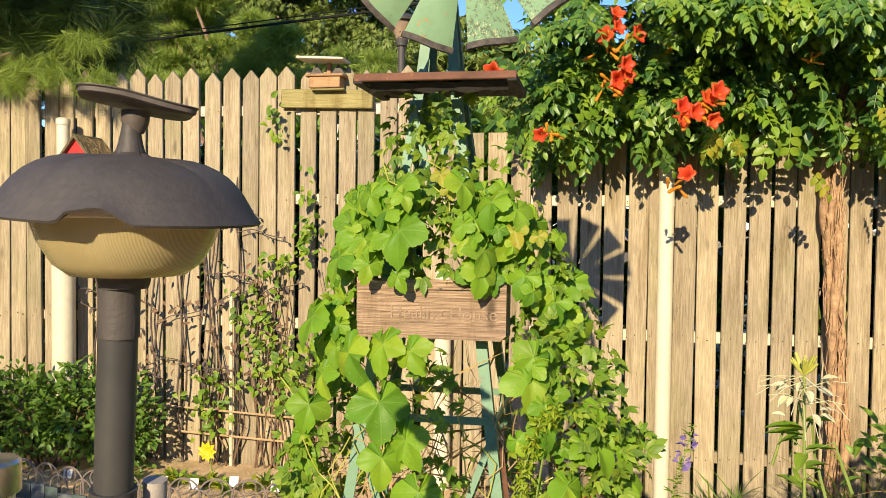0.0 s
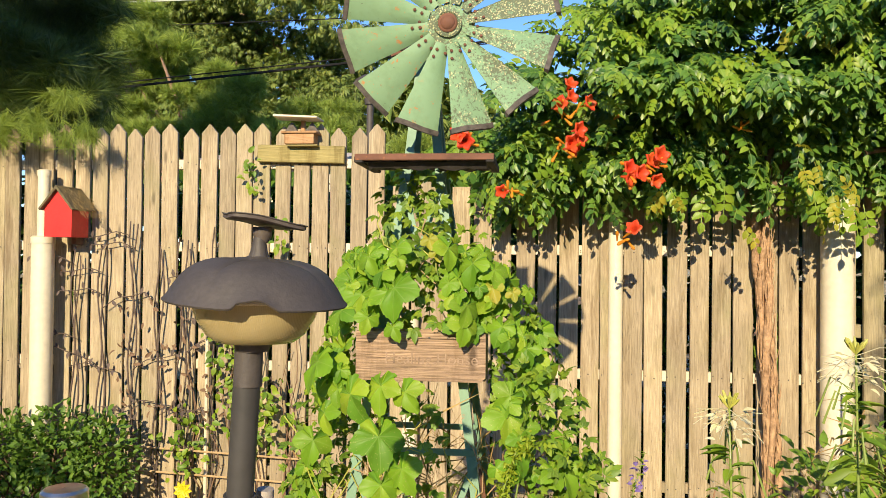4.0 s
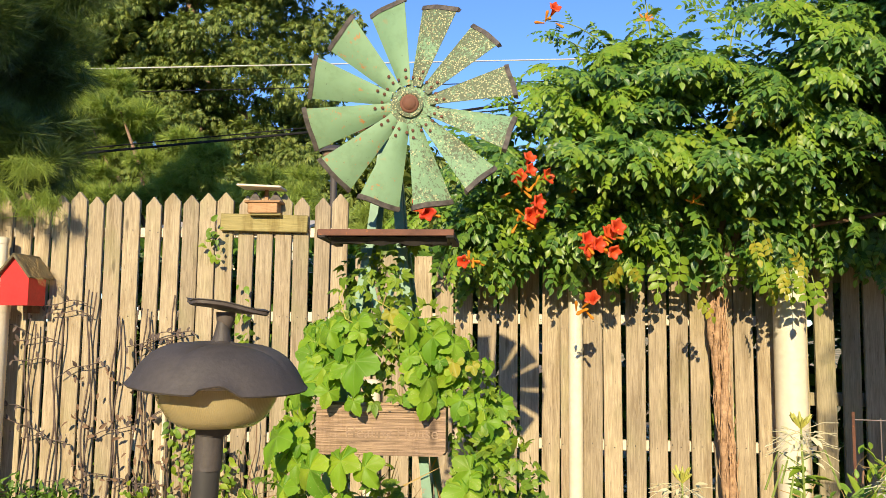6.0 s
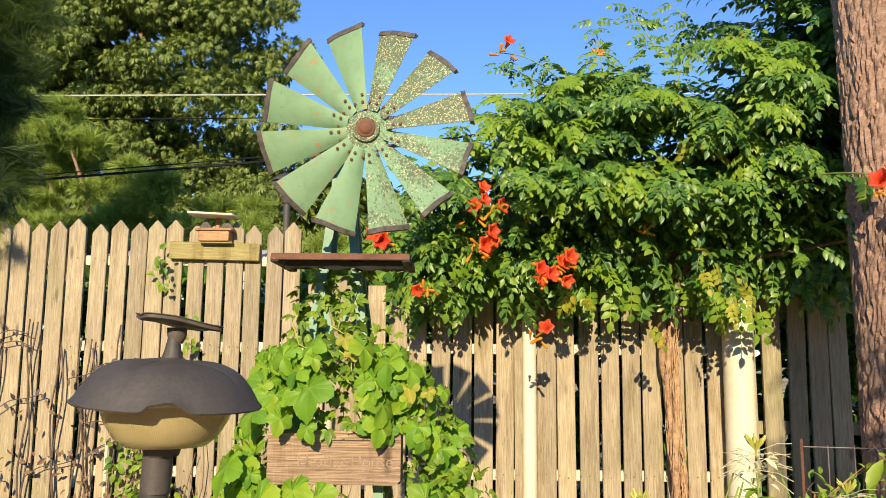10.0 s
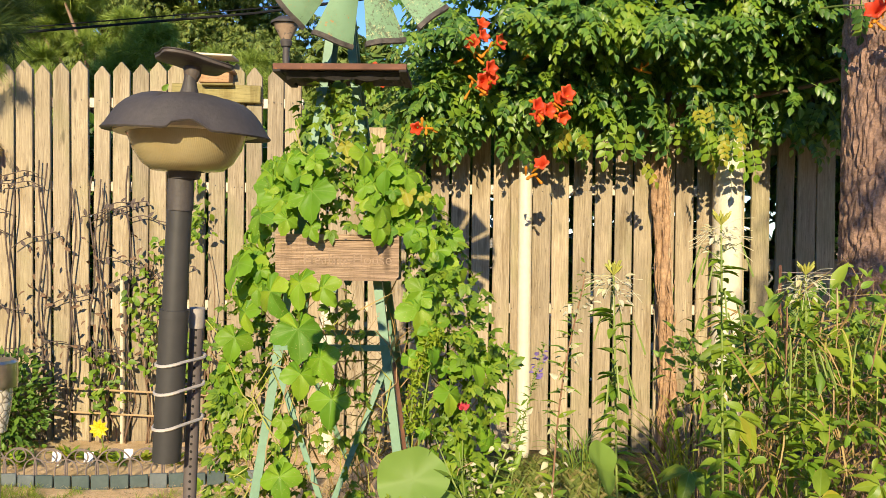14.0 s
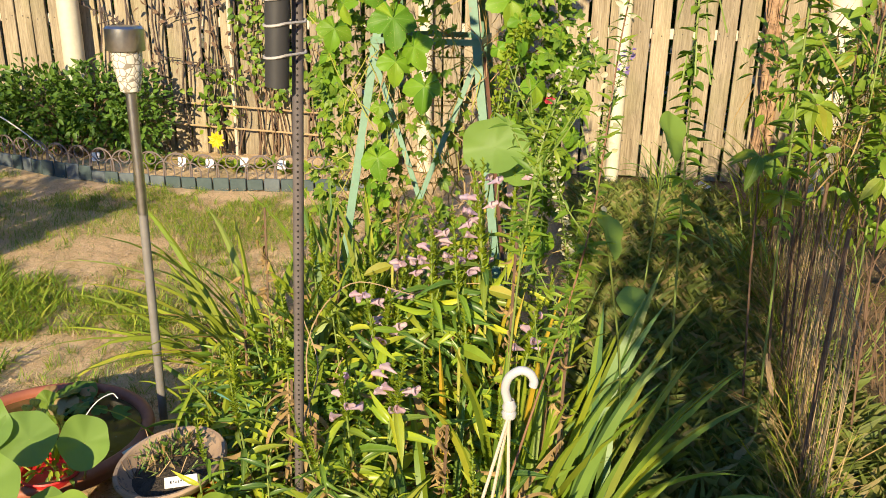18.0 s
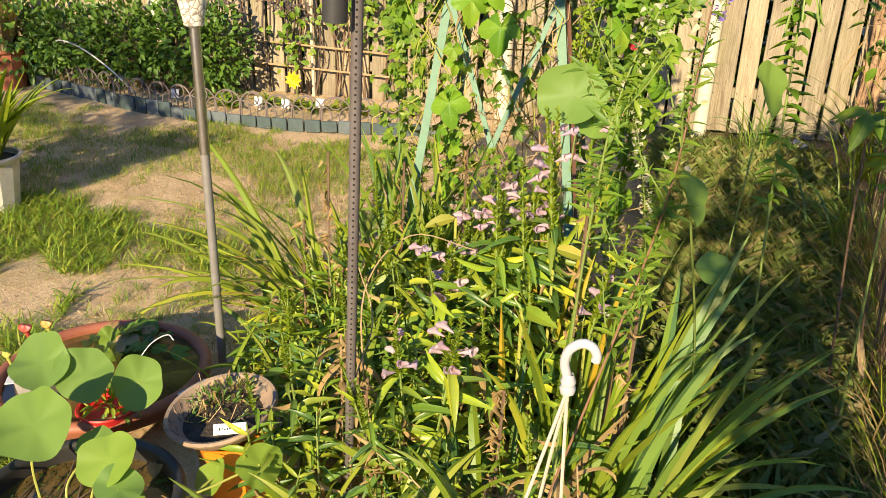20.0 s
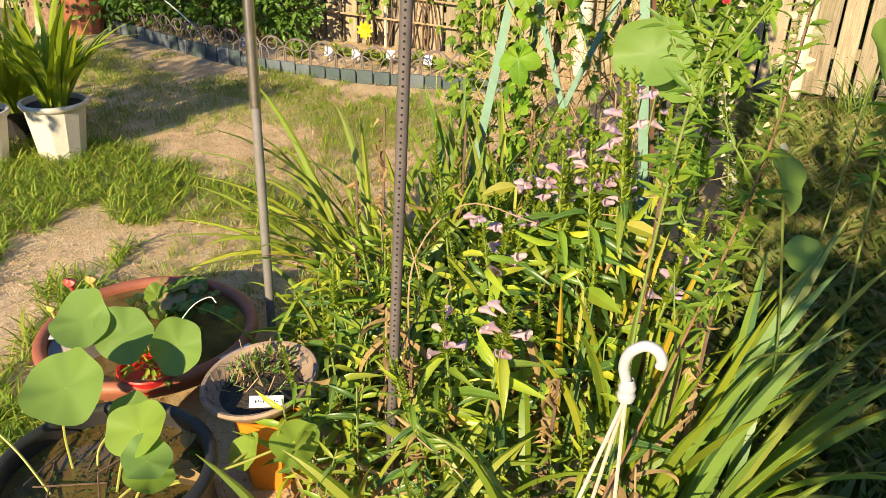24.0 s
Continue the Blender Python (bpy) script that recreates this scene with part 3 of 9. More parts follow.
def pinnate(pairs=4, width=0.5, arch=0.35):
    """A compound leaf of length 1: pairs of leaflets on an arching stalk."""
    leaf, out = ovate(width, 0.10, 0.25), []
    for i in range(pairs):
        y = 0.22 + 0.62 * i / pairs
        z = -arch * y * y
        for s in (-1, 1):
            out.append(placed(leaf, (0, y, z), (s * 0.9, 0.55, -0.25), (0.1 * s, 0.1, 1), 0.31 - 0.015 * i))
    out.append(placed(leaf, (0, 0.84, -arch * 0.7), (0, 1, -0.5), (0, 0.4, 1), 0.30))
    w = 0.012
    rail = [(x, y, -arch * y * y) for y in (0.0, 0.45, 0.86) for x in (-w, w)]
    out.append((rail, [(0, 1, 3, 2), (2, 3, 5, 4)]))
    return merged(out)


def lobed(lobes=5, cut=0.45, cup=0.18, seed=0, notch=True):
    """A heart-shaped leaf with pointed lobes, width about 1, stalk at the origin, tip along y."""
    r = random.Random(seed)
    n = 44
    peaks = [(0.0, 0.62, 0.34), (1.20, 0.66, 0.24), (-1.20, 0.66, 0.24), (2.25, 0.60, 0.18), (-2.25, 0.60, 0.18)][:max(lobes, 3)]

    def reach(a):
        k = 0.50 - 0.42 * cut
        return k + max([0.0] + [h * cut / 0.42 * max(0.0, 1 - abs(a - c) / w) ** 0.75 for c, w, h in peaks])

    vs, mid, edge = [(0, 0, 0)], [], []
    for i in range(n):
        a = -math.pi + 2 * math.pi * (i + 0.5) / n
        rad = reach(a) * (1 + r.uniform(-0.04, 0.04))
        if notch and abs(a) > 2.85:
            rad *= 0.4
        x, y = rad * math.sin(a), rad * math.cos(a)
        fold = 0.05 * math.cos(a * 5)
        mid.append((x * 0.5, y * 0.5, cup * 0.15 + 0.4 * fold))
        edge.append((x, y, cup * 0.2 - 1.6 * cup * rad * rad + r.uniform(-0.025, 0.025) + fold * rad))
    vs += mid + edge
    fs = [(0, 1 + (i + 1) % n, 1 + i) for i in range(n)]
    fs += [(1 + i, 1 + (i + 1) % n, 1 + n + (i + 1) % n, 1 + n + i) for i in range(n)]
    return vs, fs


def three_lobed(seed=0):
    """A broad leaf with a long pointed middle lobe, two rounded side lobes and a heart-shaped base, buckled between its veins."""
    r = random.Random(seed)
    n = 72
    side = 1.38 + r.uniform(-0.10, 0.10)
    lobes = ((0.0, 0.72, 0.85, 0.36), (side, 0.58 + r.uniform(-0.06, 0.04), 1.05, 0.30), (-side, 0.58 + r.uniform(-0.06, 0.04), 1.05, 0.30), (2.45, 0.47, 0.75, 0.3), (-2.45, 0.47, 0.75, 0.3))
    vs, rings = [(0, 0, 0)], [[], [], [], []]
    lean, roll, ph = r.uniform(-0.14, 0.14), r.uniform(0.18, 0.40), r.uniform(0, 6.28)
    for i in range(n):
        a = -math.pi + 2 * math.pi * (i + 0.5) / n
        rad, off = 0.42, 1.0
        for c, size, w, p in lobes:
            da = abs(a - c) / w
            if da < 1:
                reach = size * (1 - da) ** p
                if reach > rad:
                    rad, off = reach, da
        rad *= 1.0 + (0.025 if i % 3 == 0 else -0.012) + r.uniform(-0.012, 0.012)
        if abs(a) > 2.92:
            rad = 0.10
        for k, q in enumerate((0.3, 0.6, 0.85, 1.0)):
            z = 0.13 * off * q - roll * (q * rad) ** 2 * 1.7 + lean * q * math.sin(a) * 0.5 + 0.030 * q * q * math.sin(6 * a + ph)
            rings[k].append((q * rad * math.sin(a), q * rad * math.cos(a), z + r.uniform(-0.008, 0.008) * q))
    for ring in rings:
        vs += ring
    fs = [(0, 1 + (i + 1) % n, 1 + i) for i in range(n)]
    for k in range(3):
        b = 1 + k * n
        fs += [(b + i, b + (i + 1) % n, b + n + (i + 1) % n, b + n + i) for i in range(n)]
    return vs, fs


def cut_leaf():
    leaf, out = ovate(0.5, 0.06, 0.2), []
    for a, s in ((0, 1.0), (0.75, 0.8), (-0.75, 0.8), (1.6, 0.55), (-1.6, 0.55)):
        out.append(placed(leaf, (0, 0.15, 0), (math.sin(a), math.cos(a), -0.1), (0, 0, 1), 0.6 * s))
    return merged(out)


def tuft(n=14, spread=0.6, seed=3, width=0.03):
    """A brush of needles round +y."""
    r = random.Random(seed)
    out = []
    for i in range(n):
        a, s = r.uniform(0, 6.28), spread * math.sqrt(r.random())
        d = Vector((s * math.cos(a), 1, s * math.sin(a)))
        side = d.cross(Vector((r.uniform(-1, 1), r.uniform(-1, 1), r.uniform(-1, 1)))).normalized() * width
        d = d.normalized() * r.uniform(0.7, 1.0)
        b = Vector((0, r.uniform(-0.5, 0.0), 0))
        out.append(([b - side, b + side, b + d], [(0, 1, 2)]))
    return merged(out)


def drooping_cluster(n=8, seed=5):
    """A spray of long leaves hanging round a twig's end."""
    r, leaf, out = random.Random(seed), diamond(0.26, 0.05), []
    for i in range(n):
        a = 2 * math.pi * i / n + r.uniform(-0.4, 0.4)
        out.append(placed(leaf, (0, r.uniform(0, 0.35), 0), (math.sin(a) * 0.8, math.cos(a) * 0.5 + 0.4, -0.55), (math.sin(a) * 0.5, 0.3, 1), r.uniform(0.55, 0.8)))
    return merged(out)


def blob_points(blobs, n, inner=0.75):
    """Random points near the surfaces of several lumpy ellipsoids, and outward directions."""
    w = np.array([b[3] * b[5] + b[4] * b[5] + b[3] * b[4] for b in blobs])
    idx = RNG.choice(len(blobs), n, p=w / w.sum())
    b = np.array(blobs)[idx]
    d = unit(RNG.normal(size=(n, 3)))
    rad = RNG.uniform(inner, 1.0, (n, 1)) * (1 + 0.12 * np.sin(5 * d[:, :1] + 9 * d[:, 2:]) + 0.06 * RNG.normal(size=(n, 1)))
    return b[:, :3] + d * b[:, 3:6] * rad, unit(d / b[:, 3:6])


def curve(pts, n=6):
    """A smooth line through a few points."""
    p = [Vector(q) for q in pts]
    p = [2 * p[0] - p[1]] + p + [2 * p[-1] - p[-2]]
    out = []
    for i in range(1, len(p) - 2):
        a, b, c, d = p[i - 1:i + 3]
        for k in range(n):
            t = k / n
            out.append(0.5 * (2 * b + (c - a) * t + (2 * a - 5 * b + 4 * c - d) * t * t + (3 * b - a - 3 * c + d) * t ** 3))
    return out + [p[-2]]


def strap(base, lean, length, width, arch, twist=0.0, fold=0.25, seg=9, start=0.25):
    """A long strap leaf that rises from base and bows over along lean (an angle)."""
    g = Geo()
    p, ang = Vector(base), start
    side = Vector((-math.sin(lean), math.cos(lean), 0))
    step, vs = length / seg, []
    for i in range(seg + 1):
        k = i / seg
        w = width * (0.55 + 0.9 * k * (1 - k) * 1.6) * (1 - k ** 5) + 0.0006
        d = Vector((math.cos(lean) * math.sin(ang), math.sin(lean) * math.sin(ang), math.cos(ang)))
        up = d.cross(side)
        sd = side * math.cos(twist * k) + up * math.sin(twist * k)
        vs += [p - sd * w / 2 - up * fold * w, p.copy(), p + sd * w / 2 - up * fold * w]
        p = p + d * step
        ang += arch / seg * (0.5 + k)
    fs = []
    for i in range(seg):
        a = 3 * i
        fs += [(a, a + 1, a + 4, a + 3), (a + 1, a + 2, a + 5, a + 4)]
    return g.add(vs, fs)

# ---------- ground ----------
def ground_height(x, y):
    return 0.012 * noise.noise(Vector((x * 1.7, y * 1.7, 0))) + 0.006 * noise.noise(Vector((x * 7, y * 7, 3)))


def build_ground():
    ticks = [-400, -60, -15] + [-6 + 0.1 * i for i in range(121)] + [15, 60, 400]
    n = len(ticks)
    g = Geo()
    vs = [(x, y, ground_height(x, y) if max(abs(x), abs(y)) < 7 else 0.0) for y in ticks for x in ticks]
    fs = [(j * n + i, j * n + i + 1, (j + 1) * n + i + 1, (j + 1) * n + i) for j in range(n - 1) for i in range(n - 1)]
    g.add(vs, fs)
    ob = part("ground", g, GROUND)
    return tagged(ob, "sandy garden soil with worn patches of thin grass and a path strip darkened for shade", "ground", kind="structure")


build_ground()

# ---------- picket fence ----------
FENCE_Y = 4.0


def board_mesh(w, h, point, name):
    """A fence board 20 mm thick with softened edges and a pointed or flat head."""
    g, t, b = Geo(), 0.010, 0.003
    xs = w / 2
    out = [(-xs, 0), (xs, 0), (xs, h - point)] + ([(0.004, h), (-0.004, h)] if point else []) + [(-xs, h - point)]
    ins = [(x * (1 - b / xs), z if z == 0 else z - b) for x, z in out]
    k = len(out)
    vs = [(x, -t, z) for x, z in ins] + [(x, -t + b, z) for x, z in out] + [(x, t, z) for x, z in out]
    fs = [tuple(range(k)), tuple(range(3 * k - 1, 2 * k - 1, -1))]
    for r in (0, 1):
        fs += [(r * k + (i + 1) % k, r * k + i, (r + 1) * k + i, (r + 1) * k + (i + 1) % k) for i in range(k)]
    g.add(vs, fs)
    return g.mesh(name)


def build_fence():
    fence = thing("picket_fence", (0, FENCE_Y, 0), "weathered pale wooden picket fence with pointed boards", "fence", kind="structure")
    rng = random.Random(4)
    pickets = [board_mesh(0.087 + 0.003 * i, 2.10 + 0.012 * i, 0.05, "board") for i in range(3)]
    plain = [board_mesh(0.094 + 0.003 * i, 1.76 + 0.02 * i, 0.0, "board") for i in range(3)]
    for m in pickets + plain:
        m.materials.append(FENCE_WOOD)
    x = -4.75
    while x < -0.93:
        ob = part("board", rng.choice(pickets), FENCE_WOOD, fence, smooth=False)
        ob.location = (x, 0, 0.02 + rng.uniform(-0.006, 0.006))
        ob.rotation_euler = (rng.uniform(-0.004, 0.004), rng.uniform(-0.006, 0.006), rng.uniform(-0.02, 0.02))
        x += 0.1065 + rng.uniform(-0.004, 0.004)
    x = -0.80
    while x < 1.45:
        ob = part("board", rng.choice(plain), FENCE_WOOD, fence, smooth=False)
        ob.location = (x, 0, 0.015 + rng.uniform(-0.006, 0.006))
        ob.rotation_euler = (rng.uniform(-0.004, 0.004), rng.uniform(-0.006, 0.006), rng.uniform(-0.02, 0.02))
        x += 0.1115 + rng.uniform(-0.004, 0.004)
    for z, x0, x1 in ((1.92, -4.8, -0.88), (1.455, -4.8, 1.5), (0.80, -4.8, 1.5), (0.22, -4.8, 1.5)):
        part("rail", Geo().box(((x0 + x1) / 2, FENCE_Y + 0.028, z), (x1 - x0, 0.034, 0.055), bevel=0.004), IVORY if z > 0.5 else FENCE_WOOD, fence)
    return fence


build_fence()


def build_grey_fence():
    fence = thing("shaded_fence", (1.55, 4.05, 0), "grey weathered fence boards standing in shade", "fence", kind="structure")
    rng = random.Random(9)
    me = [board_mesh(0.092 + 0.004 * i, 2.05 + 0.03 * i, 0.0, "board") for i in range(3)]
    for m in me:
        m.materials.append(GREY_WOOD)
    x = -0.025
    while x < 1.9:
        ob = part("board", rng.choice(me), GREY_WOOD, fence, smooth=False)
        ob.location = (x, rng.uniform(-0.01, 0.01), 0.02)
        ob.rotation_euler = (0, rng.uniform(-0.012, 0.012), rng.uniform(-0.03, 0.03))
        x += 0.124
    for z in (1.70, 1.05, 0.4):
        part("rail", Geo().box((2.45, 4.095, z), (1.9, 0.04, 0.07), bevel=0.004), GREY_WOOD, fence)


build_grey_fence()


def pipe(name, at, height, r, label, cap=True, top=None):
    p = thing(name, at, label, "pipe")
    x, y, z = at
    part("pipe_tube", Geo().lathe(at, [(r, 0), (r, height), (r - 0.004, height), (r - 0.004, height - 0.05)], 20), PVC, p)
    if cap:
        part("cap", Geo().lathe(at, [(r + 0.004, height - 0.035), (r + 0.004, height), (r * 0.85, height + 0.007), (0.001, height + 0.009)], 20), PVC, p)
    if top:
        r2, h2 = top
        part("upper_tube", Geo().lathe(at, [(r2, height), (r2, height + h2)], 16), PVC, p)
        part("cap", Geo().lathe(at, [(r2 + 0.004, height + h2 - 0.03), (r2 + 0.004, height + h2), (r2 * 0.8, height + h2 + 0.008), (0.001, height + h2 + 0.01)], 16), PVC, p)
    return p


pipe("drain_pipe", (0.345, 3.935, 0), 1.66, 0.037, "slim cream plastic pipe standing against the fence")
pipe("drain_pipe", (1.425, 3.90, 0), 1.95, 0.078, "thick cream plastic pipe beside the fence, shaded at its head")
pipe("drain_pipe", (-0.725, 3.93, 0), 1.12, 0.042, "short cream plastic pipe against the fence behind the windmill")
pipe("vent_pipe", (-2.80, 3.88, 0), 1.50, 0.060, "stepped cream plastic pipe with a slimmer capped top", cap=True, top=(0.033, 0.37))


# ---------- things on the fence ----------
def build_red_birdhouse():
    x, y, z = -2.65, 3.86, 1.50
    b = thing("birdhouse", (x, y, z), "red birdhouse with a mossy roof hanging on the fence", "birdhouse")
    w, d, h, r = 0.165, 0.15, 0.165, 0.10
    rot = Matrix.Rotation(radians(-3), 3, "Z")
    g = Geo()
    pts = [(-w / 2, -d / 2, 0), (w / 2, -d / 2, 0), (w / 2, -d / 2, h), (0, -d / 2, h + r), (-w / 2, -d / 2, h)]
    pts += [(px, d / 2, pz) for px, _, pz in pts]
    g.add([Vector((x, y, z)) + rot @ Vector(p) for p in pts], [(0, 1, 2, 3, 4), (9, 8, 7, 6, 5), (0, 5, 6, 1), (1, 6, 7, 2), (4, 9, 5, 0), (2, 7, 8, 3), (3, 8, 9, 4)])
    part("body", g, RED, b, "bright red painted body", smooth=False)
    for s in (-1, 1):
        g = Geo()
        a = math.atan2(r, w / 2)
        m = rot @ Matrix.Rotation(s * a, 3, "Y")
        c = Vector((x, y, z)) + rot @ Vector((s * w * 0.29, 0.012, h + r * 0.47))
        g.box(c, (0.168, d + 0.075, 0.014), m, 0.003)
        part("roof_panel", g, MOSS, b, "weathered mossy roof panel")
    straw = []
    rg = random.Random(2)
    tpl = diamond(0.05, 0.0)
    locs = [Vector((x, y, z)) + rot @ Vector((rg.uniform(0.0, 0.15), rg.uniform(-0.1, 0.11), h + 0.03)) for _ in range(240)]
    locs = [Vector((p.x, p.y, z + h + r - 1.05 * abs((rot.inverted() @ (p - Vector((x, y, z)))).x) + 0.016)) for p in locs]
    ax = np.array([(rg.uniform(-0.3, 1), rg.uniform(-0.5, 0.5), rg.uniform(-1.0, -0.2)) for _ in locs])
    me = cloud_mesh("moss_tufts", [cloud(tpl, np.array([p[:] for p in locs]), frames(ax, ax[:, ::-1] + (0, -1, 0.4)), np.full(len(locs), 0.035))], (x, y, z))
    part("moss_tufts", me, DRY, b, "dry moss and straw on the roof", smooth=False, kind="stuff")
    part("bracket", Geo().box((x + 0.01, FENCE_Y - 0.04, z + 0.06), (0.03, 0.09, 0.2), bevel=0.003), STEM, b)


build_red_birdhouse()


def build_feeder_board():
    x0, x1, z = -1.595, -1.105, 1.968
    s = thing("shelf_board", (-1.355, FENCE_Y - 0.03, z - 0.05), "greenish weathered plank nailed across the pickets", "shelf")
    part("plank", Geo().box(((x0 + x1) / 2, FENCE_Y - 0.032, z), (x1 - x0, 0.028, 0.095), Matrix.Rotation(radians(1.4), 3, "Y"), 0.004), GREEN_BOARD, s)
    part("ledge", Geo().box(((x0 + x1) / 2 + 0.02, FENCE_Y - 0.062, z + 0.042), (0.17, 0.05, 0.010), bevel=0.002), GREEN_BOARD, s)
    f = thing("bird_feeder", (-1.345, 3.945, z + 0.048), "small wooden bird feeder with a flat pale roof board", "bird feeder")
    b = z + 0.048
    part("tray", Geo().box((-1.345, 3.945, b + 0.028), (0.165, 0.085, 0.056), bevel=0.004), RAW_WOOD, f, "orange-brown wooden tray")
    part("rim", Geo().box((-1.345, 3.943, b + 0.063), (0.20, 0.10, 0.013), bevel=0.003), RAW_WOOD, f)
    for s_ in (-1, 1):
        g = Geo()
        px = -1.345 + s_ * 0.058
        g.add([(px - 0.04, 3.95, b + 0.07), (px + 0.04, 3.95, b + 0.07), (px, 3.95, b + 0.125), (px - 0.04, 3.98, b + 0.07), (px + 0.04, 3.98, b + 0.07), (px, 3.98, b + 0.125)],
              [(0, 1, 2), (5, 4, 3), (0, 3, 4, 1), (1, 4, 5, 2), (2, 5, 3, 0)])
        part("gable", g, DARK_EDGE, f, "dark little gable end", smooth=False)
    part("roof", Geo().box((-1.36, 3.94, b + 0.145), (0.245, 0.14, 0.012), Matrix.Rotation(radians(3), 3, "Y"), 0.003), IVORY, f, "flat pale roof board")
    part("post", Geo().box((-1.345, 3.985, b + 0.075), (0.02, 0.02, 0.14)), RAW_WOOD, f)


build_feeder_board()


def garden_lantern(at, z, label):
    x, y = at
    p = thing("street_lamp", (x, y, 0), label, "street lamp")
    part("pole", Geo().tube([(x, y, 0), (x, y, z - 0.07)], [0.024, 0.020], 10), LAMP_BLACK, p)
    part("neck", Geo().lathe((x, y, z - 0.09), [(0.03, 0), (0.036, 0.03), (0.024, 0.05)], 14), LAMP_BLACK, p)
    part("shade", Geo().lathe((x, y, z - 0.05), [(0.03, 0), (0.075, 0.09), (0.072, 0.09), (0.028, 0.005)], 14), STONE_POT, p, "tapering brown lantern body")
    part("lid", Geo().lathe((x, y, z + 0.04), [(0.09, 0), (0.092, 0.012), (0.05, 0.04), (0.001, 0.048)], 14), LAMP_BLACK, p, "dark lantern lid")


garden_lantern((-3.005, 4.3), 2.40, "brown garden lantern on a dark pole behind the fence")
garden_lantern((-1.04, 4.3), 2.39, "brown garden lantern on a dark pole behind the windmill")

# pale roof edge of a building past the fence
roof = thing("far_shed", (-1.9, 5.2, 0), "pale shed whose roof edge shows over the pickets", "shed")
part("wall", Geo().box((-2.0, 5.6, 1.02), (1.0, 0.7, 2.04)), ROOF_PALE, roof)
for i in range(3):
    part("roof_sheet", Geo().box((-2.0, 5.25 + 0.25 * i, 2.10 + 0.05 * i), (1.1, 0.3, 0.02), Matrix.Rotation(radians(12), 3, "X")), ROOF_PALE, roof)


def build_cables():
    runs = [((-10.6, 7.0, 2.59), (-4.36, 7.0, 3.017), (-1.91, 7.0, 3.227), (0.74, 7.0, 3.578), (8, 7.0, 4.5), 0.012, CABLE, "thick black overhead cable"),
            ((-10.6, 7.1, 2.66), (-4.36, 7.1, 3.09), (-1.91, 7.1, 3.30), (0.74, 7.1, 3.52), (8, 7.1, 4.4), 0.006, CABLE, "black overhead cable below the thick one"),
            ((-14, 10, 4.74), (-6.0, 10, 4.886), (-2.73, 10, 4.905), (1.24, 10, 4.93), (11, 10, 5.0), 0.009, PALE_CABLE, "thin pale overhead wire"),
            ((-14, 10.2, 4.52), (-5.9, 10.2, 4.61), (-0.9, 10.2, 4.67), (1.35, 10.2, 4.71), (11, 10.2, 4.8), 0.007, CABLE, "thin dark overhead wire")]
    for *pts, r, mat, label in runs:
        ob = part("overhead_cable", Geo().tube(pts, r, 6), mat)
        tagged(ob, label, "cable", kind="structure")


build_cables()


# ---------- windmill ----------
WM = Vector((-0.36, 1.90, 0))


def leg_half(z):
    return 0.155 - 0.136 * (z - 0.9)


